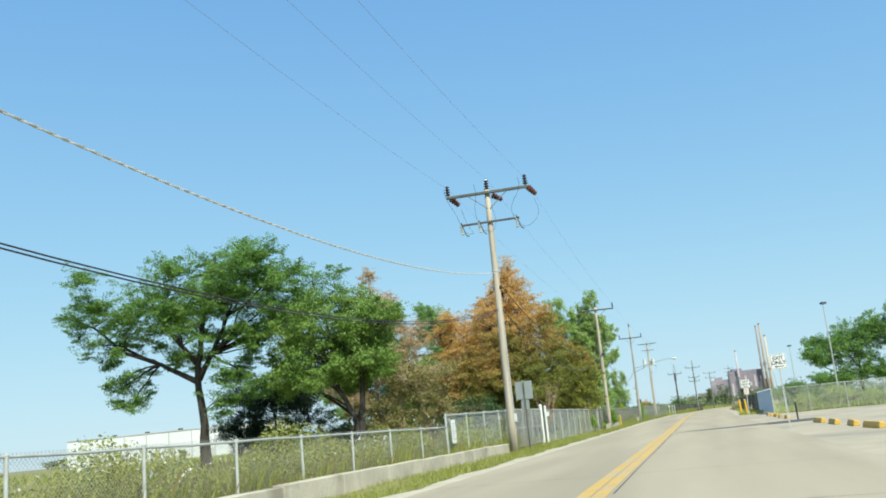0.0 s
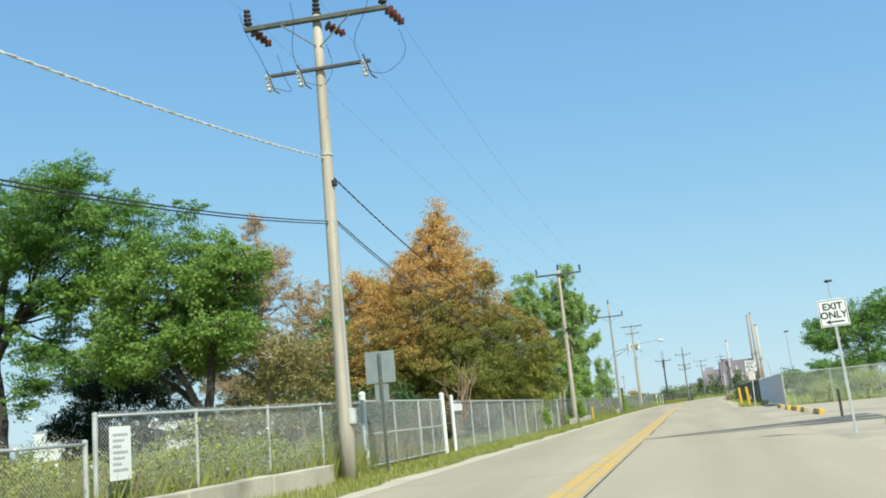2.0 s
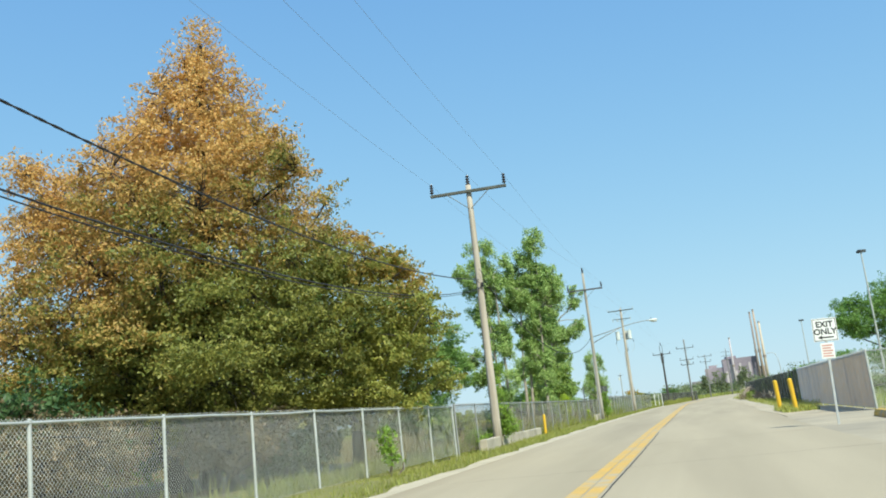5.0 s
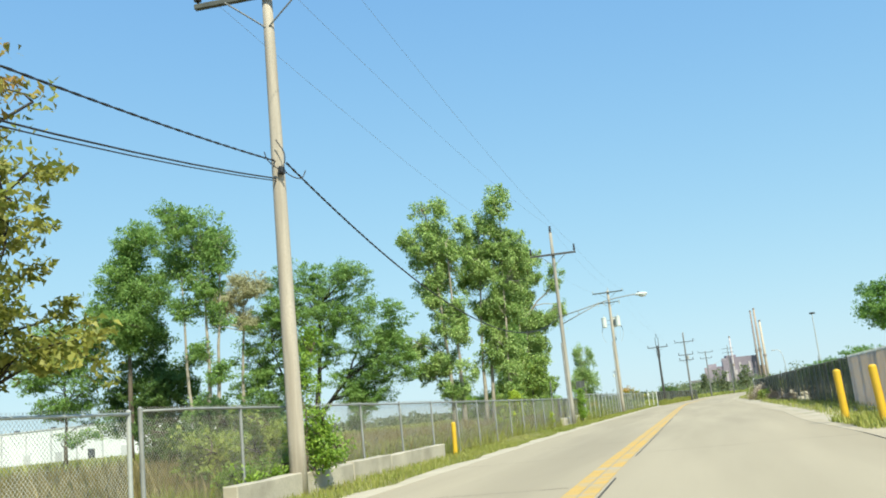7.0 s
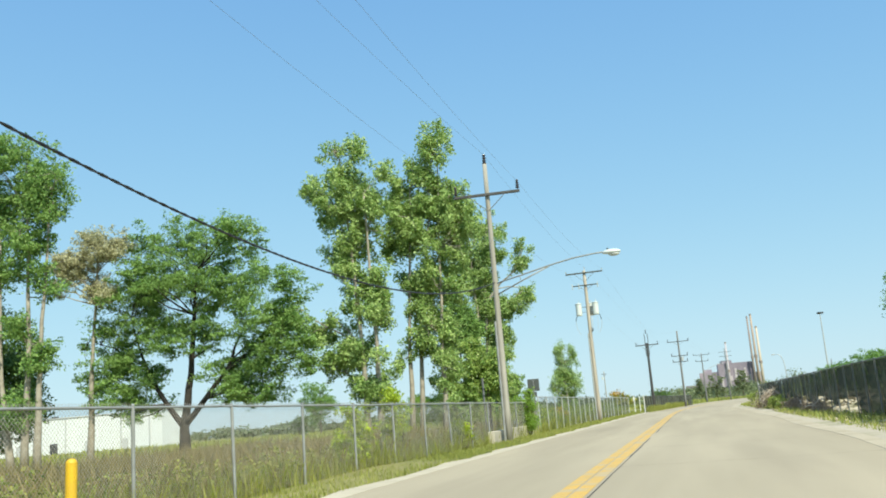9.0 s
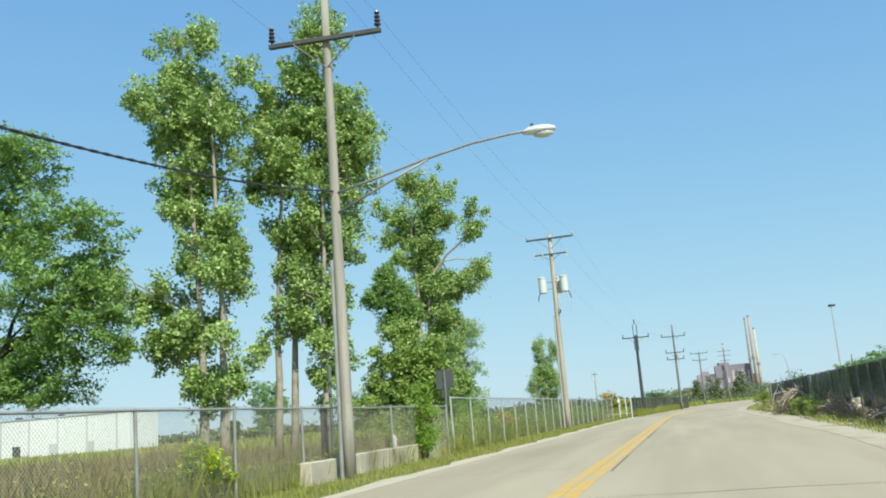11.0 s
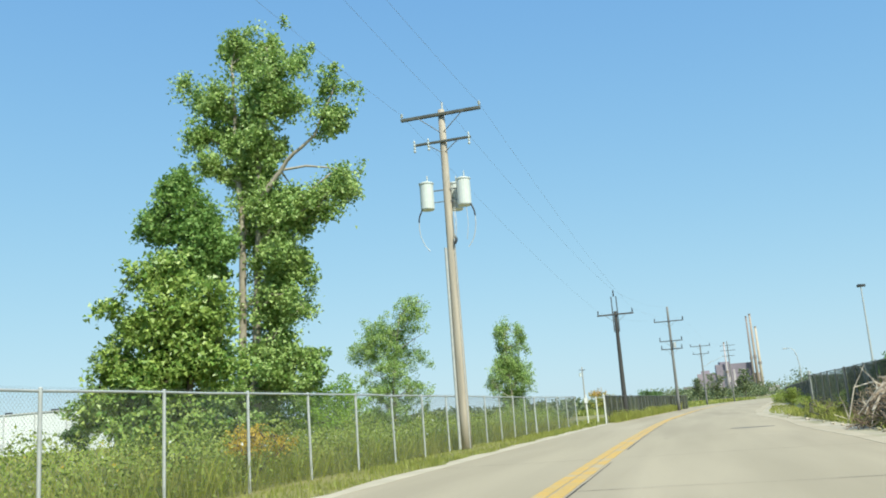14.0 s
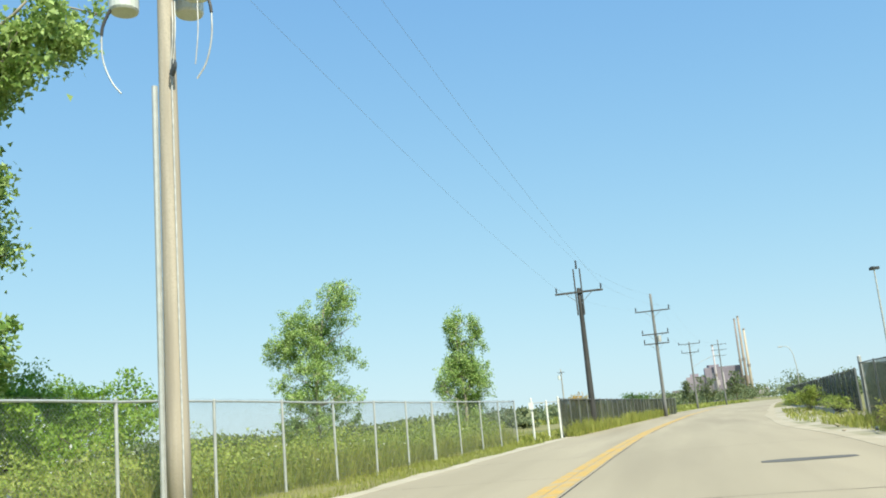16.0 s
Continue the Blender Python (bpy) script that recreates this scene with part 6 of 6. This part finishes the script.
bush("bright lime-green sumac shoots behind the fence", (-8.95, 117.0, 0), [(0, 0, 0.45, 0.32, 0.5, 0.35), (0.1, -0.3, 0.8, 0.2, 0.3, 0.28)], 1000, L_LIME, 76, 0.13, 16)
bush("slim green weed beside the fence", (-7.90, 67.42, 0), [(0, 0, 0.7, 0.18, 0.2, 0.5)], 350, L_SUMAC, 77, 0.12, 10)
bush("flowering goldenrod bush behind the fence", (-9.60, 147.56, 0), [(0, 0, 0.95, 0.6, 0.9, 0.35), (0.2, 1.2, 0.85, 0.5, 0.7, 0.3)], 1500, L_GOLD, 78, 0.08, 30)
bush("bushy weeds on the dirt shoulder", (5.35, 168.99, 0), [(0, 0, 0.45, 0.5, 2.2, 0.3), (0.2, 5, 0.4, 0.4, 1.4, 0.3)], 800, L_WEED, 79, 0.1, 30)
bush("bushy bright weeds in front of the screened fence", (5.62, 149.01, 0), [(0, 0, 0.5, 0.45, 3.0, 0.4), (0, 5.5, 0.55, 0.4, 2.4, 0.45)], 4600, L_LEAFY, 82, 0.10, 50)
bush("dark weeds behind the chain-link fence", (7.58, 176.22, 0), [(0, 0, 0.8, 0.7, 4.0, 0.6), (0.5, 4, 0.7, 0.8, 3.4, 0.5), (1.2, -4, 1.0, 0.8, 2.4, 0.7)], 5000, L_LEAFY, 83, 0.12, 60)
bush("bright green bush before the dark fence", (8.4, 212.0, 0), [(0, 0, 0.8, 0.8, 1.6, 0.6), (-0.4, 3.2, 0.7, 0.8, 1.6, 0.5), (0.3, -1.0, 1.1, 0.6, 1.0, 0.5)], 5200, L_LEAFY, 87, 0.11, 60)
bush("tall bright weeds before the screened fence", (7.61, 197.32, 0), [(0, 0, 0.5, 0.7, 3.0, 0.4), (1.2, 8, 0.5, 0.6, 2.4, 0.4)], 2200, L_LEAFY, 80, 0.1, 40)


bag = bmesh.new()
bmesh.ops.create_icosphere(bag, subdivisions=3, radius=1.0)
for v in bag.verts:
    k = 1 + 0.45 * noise.noise(v.co * 2.1) + 0.2 * noise.noise(v.co * 5.3)
    v.co = Vector((v.co.x * 0.07 * k, v.co.y * 0.12 * k, v.co.z * 0.24 * k + 0.14))
bg = tagged(new("plastic_bag", mesh_of(bag, "plastic_bag", M_POST_WHITE)), "crumpled white plastic bag caught on the wall", "bag")
bg.location = (-8.85, 127.68, 0.46)

# ---------------------------------------------------------------- brush piles on the shoulder
def brush_pile(x, y, lx, ly, h, n, seed, label, logs=4):
    p = thing("brush_pile", (x, y, 0), label, "brush pile", "brush piles on the shoulder")
    rg = np.random.default_rng(seed)
    bm = bmesh.new()
    for k in range(n):
        an, rad = rg.uniform(0, 2 * math.pi), rg.uniform(0, 1) ** 0.6
        u, v = rad * math.cos(an), rad * math.sin(an)
        top = h * max(0.12, math.sqrt(max(0.0, 1 - rad * rad)))
        c = np.array((u * lx, v * ly, rg.uniform(0.03, top)))
        d = rg.normal(size=3) * (0.8, 0.9, 0.6) + np.array((u, v, 0.2)) * 0.4
        d *= rg.uniform(0.12, 0.55) / np.linalg.norm(d)
        a, b = c - d, c + d
        a[2], b[2] = max(a[2], 0.02), max(b[2], 0.02)
        q = limb(bm, a, b, rg.uniform(0.006, 0.02), 0.004, rg, 0.2, 5, 5)
        if k % 3 == 0:
            limb(bm, q[2], q[2] + rg.normal(size=3) * 0.16 + (0, 0, 0.05), 0.007, 0.003, rg, 0.15, 3, 4)
    part("brushwood", bm, M_BRUSH, p, kind="stuff")
    for k in range(logs):           # crooked bleached branches with a fork, lying over the heap
        q = bmesh.new()
        an = rg.uniform(0, 2 * math.pi)
        u, v = rg.uniform(-0.35, 0.35) * lx, rg.uniform(-0.5, 0.5) * ly
        reach = rg.uniform(0.55, 1.05)
        dx, dy = math.cos(an) * lx * reach, math.sin(an) * ly * 0.7 * reach
        r = rg.uniform(0.025, 0.055)
        pts = [(u + dx * e + rg.normal() * 0.08, v + dy * e + rg.normal() * 0.08, max(0.05, h * z + rg.normal() * 0.07)) for e, z in ((-0.75, rg.uniform(0.3, 0.7)), (-0.35, 0.8), (0.1, 0.95), (0.5, 0.8), (0.85, rg.uniform(0.2, 0.6)), (1.15, rg.uniform(0.05, 0.5)))]
        tube(q, pts, [r * (1.15 - 0.16 * i) for i in range(6)], 8)
        for j in (2, 3, 4):
            e = np.array(pts[j])
            limb(q, e, e + rg.normal(size=3) * 0.3 + (0, 0, 0.12), r * 0.55, 0.006, rg, 0.12, 4, 6)
        part("branch", q, M_BLEACHED if k % 3 else M_DRIFT, p, "bleached forked branch")
    return p


brush_pile(5.7, 158.2, 1.15, 1.9, 1.35, 400, 91, "tangled heap of brown brushwood and bleached branches", 14)
brush_pile(5.72, 142.20, 0.42, 4.2, 0.6, 400, 92, "long heap of brown brushwood beside the fence")
brush_pile(5.65, 131.63, 0.4, 3.2, 0.45, 260, 93, "low heap of brown brushwood beside the fence")
brush_pile(6.02, 174.53, 0.4, 4.1, 0.5, 300, 94, "low heap of brown brushwood beside the fence")
rb = bmesh.new()
rg = np.random.default_rng(95)
for k in range(110):
    s = rg.uniform(0.05, 0.2)
    x, y = rg.uniform(4.4, 5.9), rg.uniform(95, 182)
    m = Matrix.Translation((x, y, s * 0.2)) @ Euler(rg.uniform(-0.5, 0.5, 3)).to_matrix().to_4x4() @ Matrix.Diagonal((s, s * rg.uniform(0.6, 1.3), s * 0.5, 1))
    bmesh.ops.create_icosphere(rb, subdivisions=1, radius=0.6, matrix=m)
for k in range(420):
    u, v = rg.uniform(-1, 1), rg.uniform(-1, 1)
    s = rg.uniform(0.12, 0.5) ** 1.0
    top = 0.95 * max(0.0, 1 - u * u * 0.9) * (0.55 + 0.45 * math.sin(v * 9 + 1))
    m = Matrix.Translation((7.2 + u * 1.1, 139 + v * 15, max(s * 0.2, rg.uniform(0.3, 1.0) * top))) @ Euler(rg.uniform(-0.9, 0.9, 3)).to_matrix().to_4x4() @ Matrix.Diagonal((s, s * rg.uniform(0.6, 1.4), s * rg.uniform(0.25, 0.6), 1))
    bmesh.ops.create_icosphere(rb, subdivisions=1, radius=0.6, matrix=m)
tagged(new("rubble", mesh_of(rb, "rubble", M_GRAVEL)), "broken concrete rubble scattered and heaped beside the fence", "rubble", kind="stuff")


# ---------------------------------------------------------------- grass and weeds
def blades(name, label, n, area, h, w, material, seed, lean=0.35, cat="grass", test=None):
    """Single bent blades; area gives (x, y) places."""
    rg = np.random.default_rng(seed)
    x, y = area(rg, n)
    n = len(x)
    hh = h[0] + (h[1] - h[0]) * rg.uniform(0, 1, n) ** 1.5
    patch = np.array([noise.noise(Vector((a * 0.35, b * 0.35, seed))) for a, b in zip(x, y)])
    hh = hh * (1 + 0.55 * patch)
    an = rg.uniform(0, 2 * math.pi, n)
    d = np.stack([np.cos(an), np.sin(an), np.zeros(n)], 1)
    s = np.stack([-np.sin(an), np.cos(an), np.zeros(n)], 1) * (w * rg.uniform(0.6, 1.4, n))[:, None]
    p = np.stack([x, y, np.full(n, -0.03)], 1)
    ln = (hh * lean * rg.uniform(0.2, 1.6, n))[:, None]
    q = np.empty((n, 4, 3))
    q[:, 0] = p - s * 0.5
    q[:, 1] = p + s * 0.5
    q[:, 2] = p + d * ln + (0, 0, 1) * hh[:, None] + s * 0.08
    q[:, 3] = p + d * ln * 0.54 + (0, 0, 0.62) * hh[:, None] - s * 0.42
    return tagged(new(name, quads_mesh(name, q, material)), label, cat, kind="stuff")


def strip(fa, fb, y0, y1, power=1.0):
    def place(rg, n):
        y = y0 + (y1 - y0) * rg.uniform(0, 1, n) ** power
        a = np.array([fa(v) for v in y])
        b = np.array([fb(v) for v in y])
        return a + (b - a) * rg.uniform(0, 1, n), y
    return place


def outside_grove(place):
    """The same places, but only a few under the shady grove."""
    def thinned(rg, n):
        x, y = place(rg, n)
        keep = (x > -10.2) | (x < -27) | (y < 53) | (y > 81) | (rg.uniform(0, 1, len(x)) < 0.35)
        return x[keep], y[keep]
    return thinned


blades("verge_grass", "short green grass on the verge beside the road", 58000, strip(lambda y: xl(y) - 0.5, lambda y: -8.3 + max(0, y - 175) * 0.043, 11.4, 191.8, 1.2), (0.05, 0.17), 0.014, L_GRASS, 101)
blades("verge_grass", "short green grass on the verge at the bend", 14000, strip(lambda y: xl(y) - 0.5, lambda y: xl(y) - 4.5, 187.7, 342.7), (0.1, 0.3), 0.08, L_GRASS, 102)
blades("fence_weeds", "tall green weeds along the fence", 24000, strip(lambda y: -8.2, lambda y: -9.8, 6.5, 40.8), (0.2, 0.85), 0.011, L_WEED, 103, 0.3, "weeds")
blades("fence_weeds", "mixed weeds along the fence", 12000, strip(lambda y: -8.75, lambda y: -9.8, 40.8, 81.6), (0.1, 0.45), 0.014, L_WEED, 104, 0.3, "weeds")
blades("fence_weeds", "tall weeds along the fence", 15000, strip(lambda y: -8.5, lambda y: -10.2, 81.6, 134.6), (0.2, 0.7), 0.012, L_WEED, 105, 0.3, "weeds")
blades("fence_weeds", "dense tall weeds along the fence", 24000, strip(lambda y: -8.5, lambda y: -11.5, 133.0, 195.8), (0.2, 0.9), 0.012, L_WEED, 106, 0.3, "weeds")
blades("fence_weeds", "green weeds before the dark fence at the bend", 9000, strip(lambda y: -5.75 + (y - 193.6) * 0.0615 + 0.7, lambda y: -5.75 + (y - 193.6) * 0.0615 + 0.05, 194.0, 262.0), (0.2, 0.9), 0.03, L_WEED, 117, 0.3, "weeds")
blades("meadow_grass", "rough meadow grass behind the fences", 34000, outside_grove(strip(lambda y: -9.8, lambda y: -34, 8.2, 212.2)), (0.2, 0.6), 0.022, L_WEED, 107, 0.35, "grass")
blades("dry_grass", "dry straw-coloured grass in the meadow", 50000, strip(lambda y: -8.8, lambda y: -27, 80.0, 136.0), (0.35, 0.95), 0.02, L_DRY, 108, 0.3, "grass")
blades("dry_grass", "straw-coloured grass stems among the fence weeds", 9000, strip(lambda y: -8.3, lambda y: -13, 6.5, 48.0), (0.4, 1.05), 0.012, L_DRY, 116, 0.3, "grass")
blades("far_meadow", "rough grass of the far meadow", 18000, strip(lambda y: -30, lambda y: -110, 49.0, 375.4), (0.3, 0.9), 0.16, L_WEED, 109, 0.35, "grass")
blades("shoulder_grass", "green weeds on the dirt shoulder", 6500, strip(lambda y: 5.0, lambda y: 6.4, 146.0, 184.4), (0.08, 0.5), 0.02, L_GRASS, 110, 0.4, "weeds")
blades("shoulder_grass", "sparse weeds on the dirt shoulder", 5000, strip(lambda y: soft(xr, y) + 0.6, lambda y: 6.0, 94.7, 143.6), (0.05, 0.35), 0.02, L_WEED, 115, 0.4, "weeds")
blades("shoulder_grass", "weeds at the foot of the bollards and slats", 2500, strip(lambda y: 3.2, lambda y: 4.6, 86.6, 93.5), (0.05, 0.32), 0.03, L_WEED, 111, 0.4, "weeds")
blades("shoulder_grass", "sparse weeds at the entrance", 1000, strip(lambda y: xr(y) + 0.6, lambda y: xr(y) + 2.6, 186.0, 224.4), (0.05, 0.3), 0.05, L_GRASS, 112, 0.4, "weeds")
blades("lot_weeds", "weeds inside the lot fence", 11000, strip(lambda y: 6.2, lambda y: 22, 80.8, 122.4), (0.15, 0.7), 0.05, L_LEAFY, 113, 0.4, "weeds")
blades("far_grass", "green grass beyond the road's bend", 20000, strip(lambda y: xl(y) - 3, lambda y: xl(y) - 40, 269.3, 505.9), (0.3, 1.0), 0.3, L_GRASS, 114, 0.4, "grass")


def broadleaf(name, label, n, area, z, size, material, seed, cat="weeds"):
    rg = np.random.default_rng(seed)
    x, y = area(rg, n)
    patch = np.array([noise.noise(Vector((a * 0.9, b * 0.55, seed))) for a, b in zip(x, y)])
    keep = patch > rg.uniform(-0.55, 0.25, len(x))
    x, y, patch = x[keep], y[keep], patch[keep]
    c = np.stack([x, y, (z[0] + (z[1] - z[0]) * rg.uniform(0, 1, len(x)) ** 0.8) * (1 + 0.9 * patch)], 1)
    c[:, 2] = np.maximum(c[:, 2], 0.04)
    return tagged(new(name, quads_mesh(name, leaf_quads(rg, c, size, 0.8, 0.6), material)), label, cat, kind="stuff")


broadleaf("weed_leaves", "leafy weeds crowding the meadow fence", 84000, strip(lambda y: -8.25, lambda y: -10.4, 6.5, 39.2), (0.05, 1.05), 0.06, L_WEED, 121)
broadleaf("weed_leaves", "leafy weeds behind the fence", 20000, strip(lambda y: -8.7, lambda y: -10.6, 81.6, 133.8), (0.05, 0.6), 0.075, L_WEED, 122)
broadleaf("weed_leaves", "leafy weeds behind the tall fence", 88000, strip(lambda y: -8.6, lambda y: -13.0, 133.0, 195.8), (0.05, 1.05), 0.08, L_LEAFY, 123)
broadleaf("white_flowers", "white wild-carrot flower heads among the weeds", 420, strip(lambda y: -8.1, lambda y: -9.6, 6.5, 39.2), (0.75, 1.15), 0.085, L_WHITE, 124, "flowers")
broadleaf("white_flowers", "small white flower heads among the weeds", 260, strip(lambda y: -8.5, lambda y: -11.0, 138.7, 191.8), (0.6, 1.0), 0.08, L_WHITE, 125, "flowers")
broadleaf("goldenrod", "yellow goldenrod flowers among the weeds", 120, strip(lambda y: -9.2, lambda y: -12.0, 142.0, 150.1), (0.5, 1.0), 0.07, L_GOLD, 126, "flowers")


# ---------------------------------------------------------------- distance
def woods(name, label, spots, leaf, n, seed, material=None):
    """Far trees and thickets as one mass of leaf clumps: (x, y, radius, height)."""
    rg = np.random.default_rng(seed)
    cs = []
    per = max(1, n // len(spots))
    for x, y, r, h in spots:
        k = 9
        d = rg.normal(size=(k, 3))
        d /= np.linalg.norm(d, axis=1)[:, None]
        cen = np.array((x, y, h * 0.5)) + d * (rg.uniform(0.3, 1, k) ** 0.5)[:, None] * (r * 0.8, r * 0.8, h * 0.42)
        pick = rg.integers(0, k, per)
        c = cen[pick] + rg.normal(size=(per, 3)) * (r * 0.22, r * 0.22, h * 0.11)
        c[:, 2] = np.maximum(c[:, 2], 0.1)
        cs.append(c)
    return tagged(new(name, quads_mesh(name, leaf_quads(rg, np.concatenate(cs), leaf, 0.4, 0.7), material or L_FAR)), label, "trees", kind="stuff")


rg = np.random.default_rng(130)
spots = [(x, 586 + rg.uniform(-25, 50), rg.uniform(9, 16), rg.uniform(3.5, 7.5)) for x in np.arange(-470, -10, 7)]
spots += [(x, 424 + rg.uniform(-25, 50), rg.uniform(5, 9), rg.uniform(2.5, 4.5)) for x in np.arange(-175, -8, 6)]
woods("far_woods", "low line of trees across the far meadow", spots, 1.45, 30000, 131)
spots = [(-9 - rg.uniform(0, 14), y, rg.uniform(1.6, 2.8), rg.uniform(0.8, 1.9)) for y in np.arange(214, 342, 12)]
woods("hedge", "green bushes behind the meshed fence at the bend", spots, 0.4, 5000, 132)
spots = [(rg.uniform(-25, 120), 815 + rg.uniform(-80, 570), rg.uniform(10, 22), rg.uniform(6, 17)) for _ in range(46)]
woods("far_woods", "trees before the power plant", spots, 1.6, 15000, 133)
spots = [(xr(y) + 8 + rg.uniform(0, 20), y, rg.uniform(3, 6), rg.uniform(1.5, 3)) for y in np.arange(302, 456, 8)] + [(rg.uniform(75, 160), rg.uniform(343, 520), rg.uniform(5, 9), rg.uniform(5, 8)) for _ in range(24)]
woods("far_thicket", "green thickets beyond the lot and the bend", spots, 0.6, 12000, 134)

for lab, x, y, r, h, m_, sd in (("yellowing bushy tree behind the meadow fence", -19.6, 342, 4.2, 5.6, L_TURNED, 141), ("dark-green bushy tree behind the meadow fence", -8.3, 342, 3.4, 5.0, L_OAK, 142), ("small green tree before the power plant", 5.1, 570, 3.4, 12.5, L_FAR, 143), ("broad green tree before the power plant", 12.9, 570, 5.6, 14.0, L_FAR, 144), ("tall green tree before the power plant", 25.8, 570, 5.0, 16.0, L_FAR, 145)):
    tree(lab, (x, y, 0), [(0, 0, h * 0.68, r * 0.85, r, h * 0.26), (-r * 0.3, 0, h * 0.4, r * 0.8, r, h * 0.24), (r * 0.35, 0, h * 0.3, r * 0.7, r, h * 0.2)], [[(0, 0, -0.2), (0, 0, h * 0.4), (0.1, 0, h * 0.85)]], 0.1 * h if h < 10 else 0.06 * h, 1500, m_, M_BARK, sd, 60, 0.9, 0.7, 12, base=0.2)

# white warehouse across the meadow
wh = thing("warehouse", (-199.19, 389.76, 0), "long low white metal-clad warehouse across the meadow", "warehouse")
part("wall", box(bmesh.new(), -112, 0, -1.5, 2.5, 18, 13.2), M_WAREHOUSE, wh)
part("roof", box(bmesh.new(), -112.3, -0.3, 13.2, 2.8, 18.3, 13.6), M_WAREHOUSE_ROOF, wh)
bm = bmesh.new()
for k in range(9):
    box(bm, -104 + k * 12.6, -0.25, -1.5, -103.4 + k * 12.6, 0, 13.2)
part("downpipes", bm, M_WAREHOUSE_ROOF, wh, kind="stuff")
for k in range(6):
    part("dock_door", box(bmesh.new(), -96 + k * 16, -0.12, -0.5, -92.5 + k * 16, 0, 3.6), M_DARK_GREY if k % 3 == 0 else M_WAREHOUSE_ROOF, wh)
for k in range(5):
    part("roof_vent", box(bmesh.new(), -90 + k * 19, 6, 13.6, -88.4 + k * 19, 8, 14.5), M_DARK_GREY, wh)

# power plant with its stacks on the skyline
pp = thing("power_plant", (104.00, 1948.80, 0), "distant purple-grey power plant with tall buff stacks", "power plant")
for nm, b, m_ in (("boiler_house", (-46, 0, -2, 22, 60, 65), M_PLANT), ("turbine_hall", (-82, 3, -2, -46, 60, 50), M_PLANT), ("annex", (-112, 0, -2, -82, 50, 27), M_PLANT), ("annex", (22, 0, -2, 34, 50, 44), M_PLANT_PALE), ("annex", (34, 0, -2, 66, 40, 18), M_PLANT_PALE), ("roof_house", (-40, 10, 65, -18, 40, 70), M_PLANT), ("roof_house", (-74, 14, 50, -58, 40, 56), M_PLANT)):
    part(nm, box(bmesh.new(), *b), m_, pp)
for k in range(7):
    part("window_band", box(bmesh.new(), -42 + k * 9, -0.8, 14 + (k % 3) * 8, -38 + k * 9, 0, 40 + (k % 2) * 14), M_PLANT_PALE, pp)


def stack(x, y, h, r, m_, lab):
    s = part("chimney", tube(bmesh.new(), [(x, y, -2), (x, y, h * 0.5), (x, y, h)], [r * 1.35, r * 1.1, r * 0.85], 16), m_, pp, lab, True)
    part("collar", tube(bmesh.new(), [(x, y, h * 0.46), (x, y, h * 0.5)], r * 1.55, 16), M_STACK_DARK, s)
    part("rim", tube(bmesh.new(), [(x, y, h), (x, y, h + 3)], r * 0.98, 16), M_STACK_DARK, s)


stack(21, -10, 150, 1.8, M_STACK_DARK, "tall brown steel stack")
stack(28, -10, 154, 2.05, M_STACK, "tall buff concrete stack")
stack(35.5, -10, 129, 2.2, M_STACK_PALE, "shorter buff concrete stack")
stack(-26, -6, 104, 1.7, M_PLANT_PALE, "slim pale stack over the boiler house")
